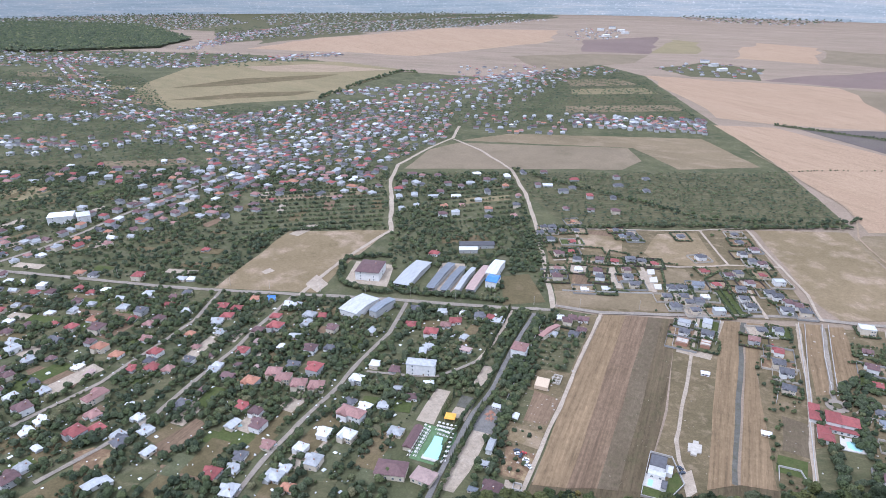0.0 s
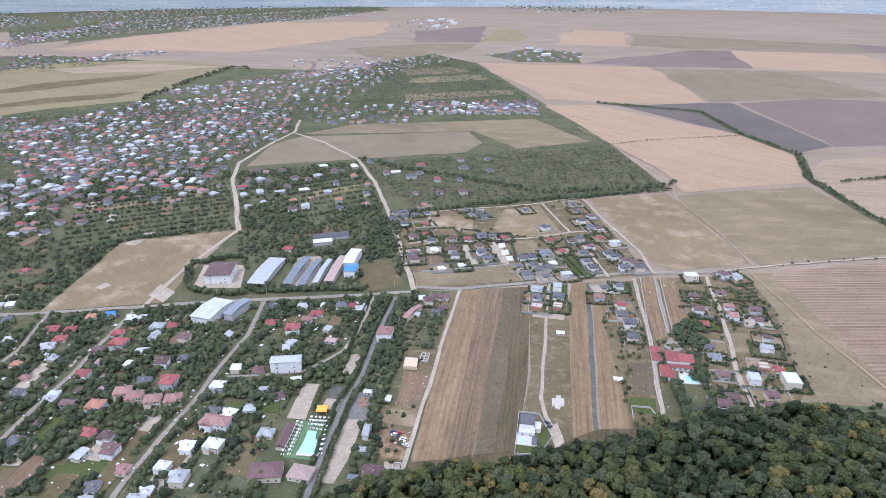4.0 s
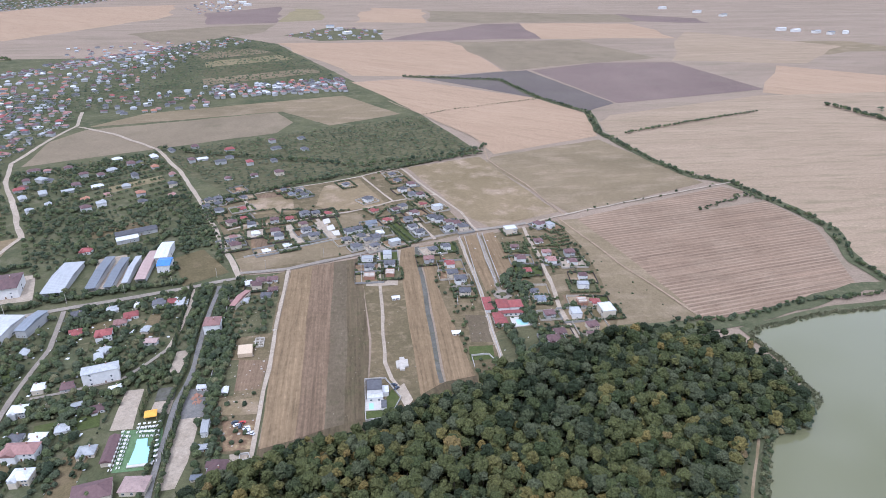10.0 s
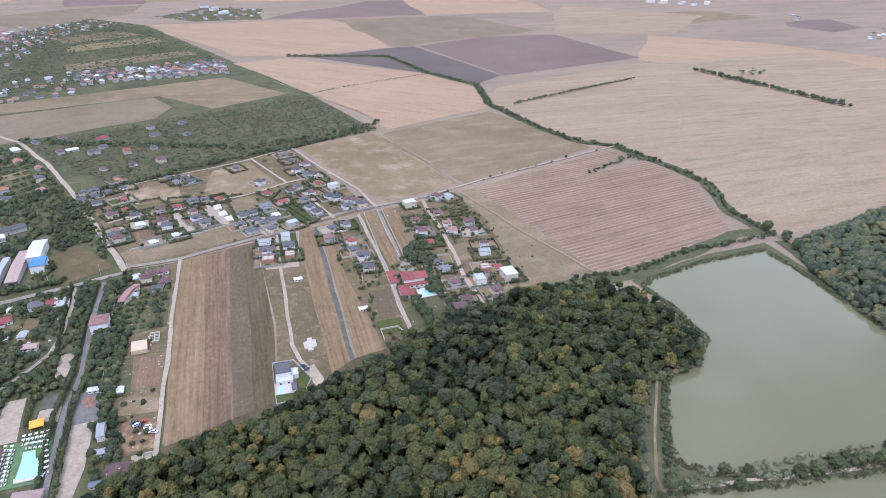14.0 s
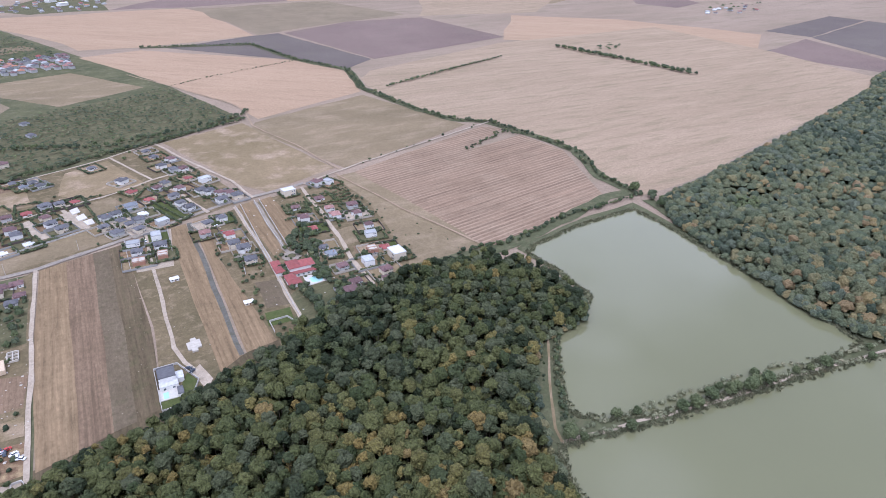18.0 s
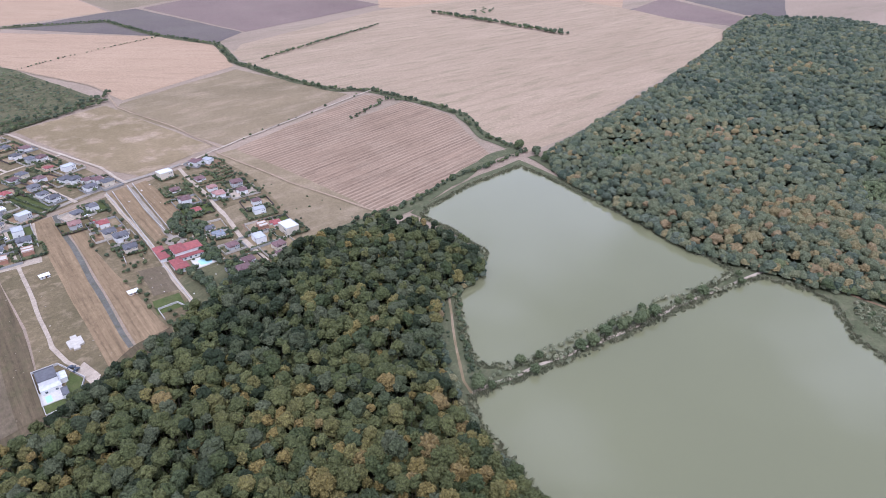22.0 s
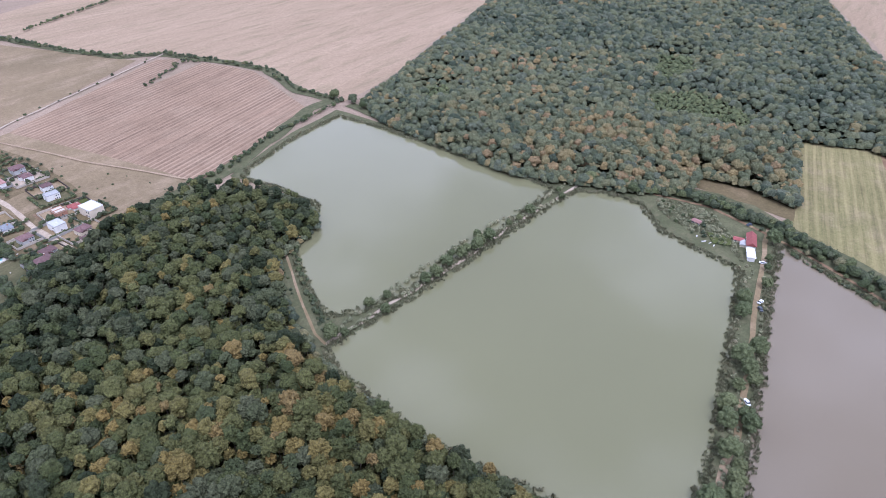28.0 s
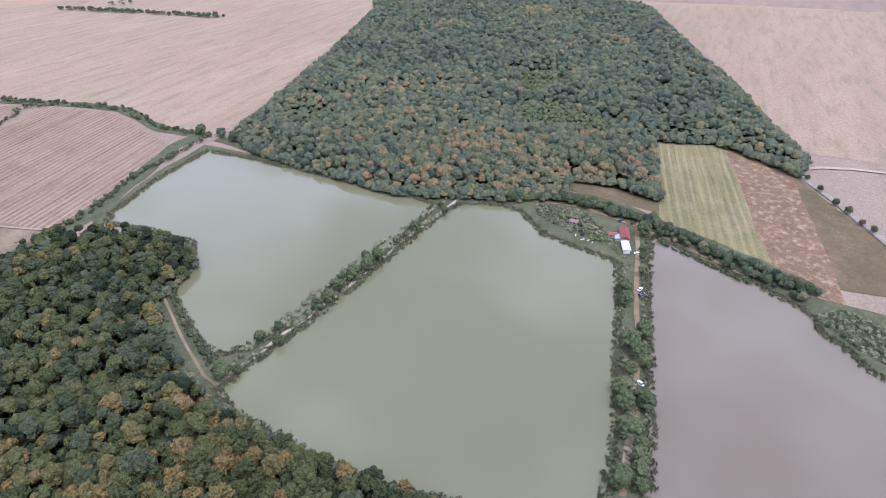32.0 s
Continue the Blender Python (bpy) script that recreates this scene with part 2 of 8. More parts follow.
def foliage(name, stops, scale=0.9, spread=0.0):
    m, n, l, b = base_mat(name, 0.75, 0.15)
    v = coords(n, l)
    tint, info, add = n.new("ShaderNodeAttribute"), n.new("ShaderNodeObjectInfo"), n.new("ShaderNodeMath")
    tint.attribute_name = "tint"
    add.operation = "ADD"
    l.new(tint.outputs["Fac"], add.inputs[0])
    less = n.new("ShaderNodeMath")
    less.operation = "MULTIPLY"
    less.inputs[1].default_value = spread
    l.new(info.outputs["Random"], less.inputs[0])
    l.new(less.outputs[0], add.inputs[1])
    fract = n.new("ShaderNodeMath")
    fract.operation = "FRACT"
    l.new(add.outputs[0], fract.inputs[0])
    c = ramped(n, l, fract.outputs[0], *stops)
    # random leaf tone, contrast raised to paint dark gaps between bright clumps
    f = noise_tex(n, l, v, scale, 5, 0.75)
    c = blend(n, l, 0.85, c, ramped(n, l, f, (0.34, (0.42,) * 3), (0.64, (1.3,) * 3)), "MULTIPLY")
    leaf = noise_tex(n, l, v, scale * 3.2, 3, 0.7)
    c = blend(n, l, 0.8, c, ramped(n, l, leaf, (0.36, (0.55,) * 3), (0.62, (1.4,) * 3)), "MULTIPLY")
    l.new(c, b.inputs["Base Color"])
    vor = n.new("ShaderNodeTexVoronoi")
    vor.feature, vor.inputs["Scale"].default_value = "F1", scale
    l.new(v, vor.inputs["Vector"])
    up = n.new("ShaderNodeMath")
    up.operation = "MULTIPLY_ADD"
    up.inputs[1].default_value = -1.0
    l.new(vor.outputs["Distance"], up.inputs[0])
    l.new(f, up.inputs[2])
    bumped(n, l, b, up.outputs[0], 0.9, 1.1)
    return m


OAK = ((0.0, (0.030, 0.040, 0.018)), (0.13, (0.096, 0.104, 0.055)), (0.27, (0.051, 0.066, 0.025)), (0.42, (0.111, 0.114, 0.040)), (0.56, (0.069, 0.082, 0.030)), (0.70, (0.154, 0.134, 0.044)),
       (0.84, (0.200, 0.146, 0.046)), (1.0, (0.204, 0.148, 0.058)))
GARDEN = ((0.0, (0.042, 0.056, 0.030)), (0.25, (0.088, 0.102, 0.056)), (0.5, (0.064, 0.082, 0.036)), (0.75, (0.112, 0.128, 0.054)), (0.9, (0.134, 0.134, 0.066)), (1.0, (0.165, 0.152, 0.078)))
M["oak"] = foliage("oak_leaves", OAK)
# green and autumn leaf tones, lightened and greyed to paint in distance haze
FAR_OAK_HAZED = ((0.0, (0.054, 0.070, 0.044)), (0.14, (0.122, 0.138, 0.092)), (0.30, (0.082, 0.101, 0.058)), (0.46, (0.142, 0.150, 0.080)), (0.60, (0.112, 0.128, 0.070)), (0.76, (0.192, 0.172, 0.084)), (0.90, (0.236, 0.180, 0.080)), (1.0, (0.236, 0.168, 0.088)))
M["far_oak_hazed"] = foliage("far_oak_leaves_hazed", FAR_OAK_HAZED)
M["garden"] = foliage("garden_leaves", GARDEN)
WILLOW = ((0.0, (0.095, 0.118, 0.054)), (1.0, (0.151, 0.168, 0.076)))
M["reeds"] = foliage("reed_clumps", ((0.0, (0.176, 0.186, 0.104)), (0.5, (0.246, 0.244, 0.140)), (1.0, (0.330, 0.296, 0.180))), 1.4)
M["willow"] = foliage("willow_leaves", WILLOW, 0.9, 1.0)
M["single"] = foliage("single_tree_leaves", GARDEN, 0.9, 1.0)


def water(name, col, rough):
    m, n, l, b = base_mat(name, rough, 0.5)
    v = coords(n, l)
    c = ramped(n, l, noise_tex(n, l, v, 0.006, 3), (0.3, tuple(k * 0.92 for k in col)), (0.7, col))
    l.new(c, b.inputs["Base Color"])
    b.inputs["IOR"].default_value = 1.33
    bumped(n, l, b, noise_tex(n, l, v, 0.7, 3), 0.015, 0.3)
    return m


M["water"] = water("murky_green_water", (0.157, 0.153, 0.081), 0.05)
M["brownwater"] = water("murky_brown_water", (0.165, 0.134, 0.090), 0.05)


def plain_mat(name, col, rough=0.6, spec=0.3, vary=0.25, scale=1.5):
    m, n, l, b = base_mat(name, rough, spec)
    v = coords(n, l)
    f = noise_tex(n, l, v, scale, 5, 0.7)
    l.new(blend(n, l, 1.0, col, ramped(n, l, f, (0.25, (1 - vary,) * 3), (0.75, (1 + vary * 0.4,) * 3)), "MULTIPLY"), b.inputs["Base Color"])
    return m


# ---- builders ----
def part(name, bm, material, parent=None, label="", smooth=False):
    me = bpy.data.meshes.new(name)
    bm.to_mesh(me)
    bm.free()
    if smooth:
        for p in me.polygons:
            p.use_smooth = True
    for mt in (material if isinstance(material, (list, tuple)) else [material]):
        me.materials.append(mt)
    ob = new(name, me)
    if parent:
        ob.parent = parent
    if label:
        ob["label"] = label
    return ob


def ragged(pts, step=14.0, wob=1.2, closed=True):
    """A plan outline with more corners, each shifted a little."""
    out = []
    n = len(pts)
    for i in range(n if closed else n - 1):
        a, b = Vector(pts[i]), Vector(pts[(i + 1) % n])
        k = max(1, min(40, int((b - a).length / step)))
        for j in range(k):
            p = a.lerp(b, j / k)
            q = noise.noise_vector(Vector((p.x * 0.03, p.y * 0.03, 1.7)))
            out.append((p.x + q.x * wob * 2, p.y + q.y * wob * 2))
    if not closed:
        out.append(tuple(pts[-1]))
    return out


def sheet(name, pts, z, material, label, category, step=14.0, wob=1.2, kind="structure"):
    bm = bmesh.new()
    line = [Vector((x, y, z)) for x, y in ragged(pts, step, wob)]
    vs = [bm.verts.new(p) for p in line]
    for a, b, c in tessellate_polygon([line]):
        n = (line[b] - line[a]).cross(line[c] - line[a])
        if n.length > 1e-6:
            bm.faces.new((vs[a], vs[b], vs[c]) if n.z > 0 else (vs[a], vs[c], vs[b]))
    return tagged(part(name, bm, material), label, category, kind=kind)


def lane(name, pts, width, z, material, label, category="road", wob=0.8):
    pts = [Vector(p) for p in ragged(pts, 10.0, wob, False)]
    bm = bmesh.new()
    last = None
    for i, p in enumerate(pts):
        d = (pts[min(i + 1, len(pts) - 1)] - pts[max(i - 1, 0)]).normalized()
        s = Vector((d.y, -d.x)) * width / 2 * (1 + 0.35 * noise.noise(Vector((p.x * 0.07, p.y * 0.07, 0))))
        row = [bm.verts.new((p.x - s.x, p.y - s.y, z)), bm.verts.new((p.x + s.x, p.y + s.y, z))]
        if last:
            bm.faces.new((last[0], last[1], row[1], row[0]))
        last = row
    bmesh.ops.recalc_face_normals(bm, faces=bm.faces)
    if sum(f.normal.z for f in bm.faces) < 0:
        bmesh.ops.reverse_faces(bm, faces=bm.faces)
    return tagged(part(name, bm, material), label, category, kind="structure")


def inside(p, poly):
    x, y = p
    hit = False
    j = len(poly) - 1
    for i in range(len(poly)):
        (xi, yi), (xj, yj) = poly[i], poly[j]
        if (yi > y) != (yj > y) and x < (xj - xi) * (y - yi) / (yj - yi) + xi:
            hit = not hit
        j = i
    return hit


def crown_template(seed, subdiv, clumps, low=-0.45, lump=0.2):
    """A crown of radius about 1: many rounded clumps over an uneven dome."""
    rng = np.random.default_rng(seed)
    bm = bmesh.new()
    bmesh.ops.create_icosphere(bm, subdivisions=subdiv, radius=1)
    bmesh.ops.delete(bm, geom=[v for v in bm.verts if v.co.z < low], context="VERTS")
    bm.verts.ensure_lookup_table()
    v = np.array([x.co[:] for x in bm.verts])
    f = np.array([[x.index for x in q.verts] for q in bm.faces], dtype=np.int32)
    bm.free()
    c = rng.normal(size=(clumps, 3))
    c /= np.linalg.norm(c, axis=1)[:, None]
    size = rng.uniform(0.7, 1.25, clumps)
    d = np.linalg.norm(v[:, None] - c[None], axis=2) / size
    near = np.sort(d, axis=1)
    reach = 2.3 / math.sqrt(clumps)
    k = np.argmin(d, axis=1)
    out = rng.uniform(-0.10, 0.12, clumps)[k]
    bump = lump * np.clip(1 - (near[:, 0] / reach) ** 2, -0.7, 1) + out + rng.uniform(-0.03, 0.03, len(v))
    lobes = rng.normal(size=(4, 3))
    lobes /= np.linalg.norm(lobes, axis=1)[:, None]
    bump = bump + 0.16 * np.max(v @ lobes.T, axis=1) - 0.1
    v = v * (0.88 + bump)[:, None]
    v[:, 2] *= rng.uniform(0.95, 1.2)
    return v, f


def trunk_template(sides=5):
    a = np.arange(sides) * 2 * pi / sides
    low = np.stack([np.cos(a) * 0.06, np.sin(a) * 0.06, np.zeros(sides)], 1)
    top = np.stack([np.cos(a) * 0.03, np.sin(a) * 0.03, np.ones(sides)], 1)
    v = np.concatenate([low, top])
    f = []
    for i in range(sides):
        j = (i + 1) % sides
        f += [[i, j, sides + j], [i, sides + j, sides + i]]
    return v, np.array(f, dtype=np.int32)


def joined(name, pieces, materials, smooth=True):
    """One mesh from (verts, faces, material index, tint) pieces."""
    vs = np.concatenate([p[0] for p in pieces])
    off = np.cumsum([0] + [len(p[0]) for p in pieces[:-1]])
    fs = np.concatenate([p[1] + o for p, o in zip(pieces, off)])
    mi = np.concatenate([np.full(len(p[1]), p[2], dtype=np.int32) for p in pieces])
    tint = np.concatenate([np.full(len(p[0]), p[3], dtype=np.float32) for p in pieces])
    me = bpy.data.meshes.new(name)
    me.vertices.add(len(vs))
    me.vertices.foreach_set("co", vs.astype(np.float32).ravel())
    me.loops.add(len(fs) * 3)
    me.loops.foreach_set("vertex_index", fs.astype(np.int32).ravel())
    me.polygons.add(len(fs))
    me.polygons.foreach_set("loop_start", np.arange(0, len(fs) * 3, 3, dtype=np.int32))
    me.polygons.foreach_set("loop_total", np.full(len(fs), 3, dtype=np.int32))
    for mt in materials:
        me.materials.append(mt)
    me.polygons.foreach_set("material_index", mi)
    me.update(calc_edges=True)
    me.polygons.foreach_set("use_smooth", np.full(len(fs), smooth, dtype=bool))
    me.attributes.new("tint", "FLOAT", "POINT").data.foreach_set("value", tint)
    return me


def leafy(template, seed, count, size):
    """Adds loose leaf sprays that break up the crown's skin."""
    v, f = template
    rng = np.random.default_rng(seed)
    k = rng.integers(len(v), size=count)
    at = v[k] * rng.uniform(0.97, 1.12, (count, 1))
    tri = at[:, None] + rng.normal(size=(count, 3, 3)) * size
    return np.concatenate([v, tri.reshape(-1, 3)]), np.concatenate([f, np.arange(count * 3).reshape(-1, 3) + len(v)]).astype(np.int32)


bark = plain_mat("grey_bark", (0.10, 0.08, 0.06), 0.9, 0.1)
CROWN_FINE = [leafy(crown_template(11 + i, 4, 60 + 8 * i, -0.3, 0.3), i, 200, 0.05) for i in range(4)]
CROWN_WOOD = [leafy(crown_template(71 + i, 4, 44 + 8 * i, -0.4, 0.34), i, 190, 0.075) for i in range(8)]
CROWN_MID = [leafy(crown_template(31 + i, 2, 18 + 3 * i, -0.3, 0.3), i, 50, 0.09) for i in range(6)]
CROWN_THIRD = [leafy(crown_template(91 + i, 3, 24 + 4 * i, -0.4, 0.32), i, 60, 0.085) for i in range(6)]
CROWN_LITE = [leafy(crown_template(131 + i, 2, 10 + 2 * i, -0.4, 0.3), i, 10, 0.12) for i in range(6)]


def tuft(seed, blades=18):
    """A clump of reed blades."""
    rng = np.random.default_rng(seed)
    a, r = rng.uniform(0, 2 * pi, blades), 0.95 * np.sqrt(rng.random(blades))
    foot = np.stack([np.cos(a) * r, np.sin(a) * r, np.full(blades, -0.9)], 1)
    side = rng.normal(size=(blades, 3)) * np.array([0.2, 0.2, 0.02])
    tip = foot + np.stack([rng.normal(size=blades) * 0.3, rng.normal(size=blades) * 0.3, rng.uniform(0.9, 1.7, blades)], 1)
    return np.stack([foot - side, foot + side, tip], 1).reshape(-1, 3), np.arange(blades * 3, dtype=np.int32).reshape(-1, 3)


REED = [tuft(i) for i in range(6)]
CROWN_FAR = [crown_template(51 + i, 1, 9, -0.2, 0.2) for i in range(4)]
TRUNK = trunk_template()


def woods(name, spots, templates, leaf, label, category="trees", trunks=True, warm=None, smooth=True):
    """Spots: (x, y, base z, crown radius, tree height)."""
    rng = np.random.default_rng(len(spots))
    pieces = []
    for x, y, z, r, h in spots:
        v, f = templates[rng.integers(len(templates))]
        a = rng.uniform(0, 2 * pi)
        ca, sa = cos(a), sin(a)
        t = min(0.99, max(0.0, 0.42 + 0.3 * noise.noise(Vector((x * 0.018, y * 0.018, 8.1))) + rng.normal() * 0.24 + (warm(x, y) if warm else 0.0)))
        q = v * np.array([r * rng.uniform(0.88, 1.12), r * rng.uniform(0.88, 1.12), r * rng.uniform(0.85, 1.1)])
        q = np.stack([q[:, 0] * ca - q[:, 1] * sa + x, q[:, 0] * sa + q[:, 1] * ca + y, q[:, 2] + z + h - r * 0.85], 1)
        pieces.append((q, f, 0, t))
        if trunks:
            tv, tf = TRUNK
            pieces.append((tv * np.array([r, r, h - r * 0.5]) + np.array([x, y, z]), tf, 1, t))
    return tagged(new(name, joined(name, pieces, [leaf, bark], smooth)), label, category, kind="stuff")


def fill(poly, spacing, rng, keep=None, jitter=0.42):
    xs, ys = [p[0] for p in poly], [p[1] for p in poly]
    out = []
    y = min(ys)
    row = 0
    while y < max(ys):
        x = min(xs) + (row % 2) * spacing / 2
        while x < max(xs):
            p = (x + rng.uniform(-jitter, jitter) * spacing, y + rng.uniform(-jitter, jitter) * spacing)
            if inside(p, poly) and (keep is None or keep(p)):
                out.append(p)
            x += spacing
        y += spacing * 0.87
        row += 1
    return out


# ---- the ground and the fields ----
bm = bmesh.new()
bmesh.ops.create_grid(bm, x_segments=40, y_segments=40, size=12000)
ground = tagged(part("ground", bm, M["plain"]), "dry tan plain reaching to the hazy horizon", "ground", kind="structure")

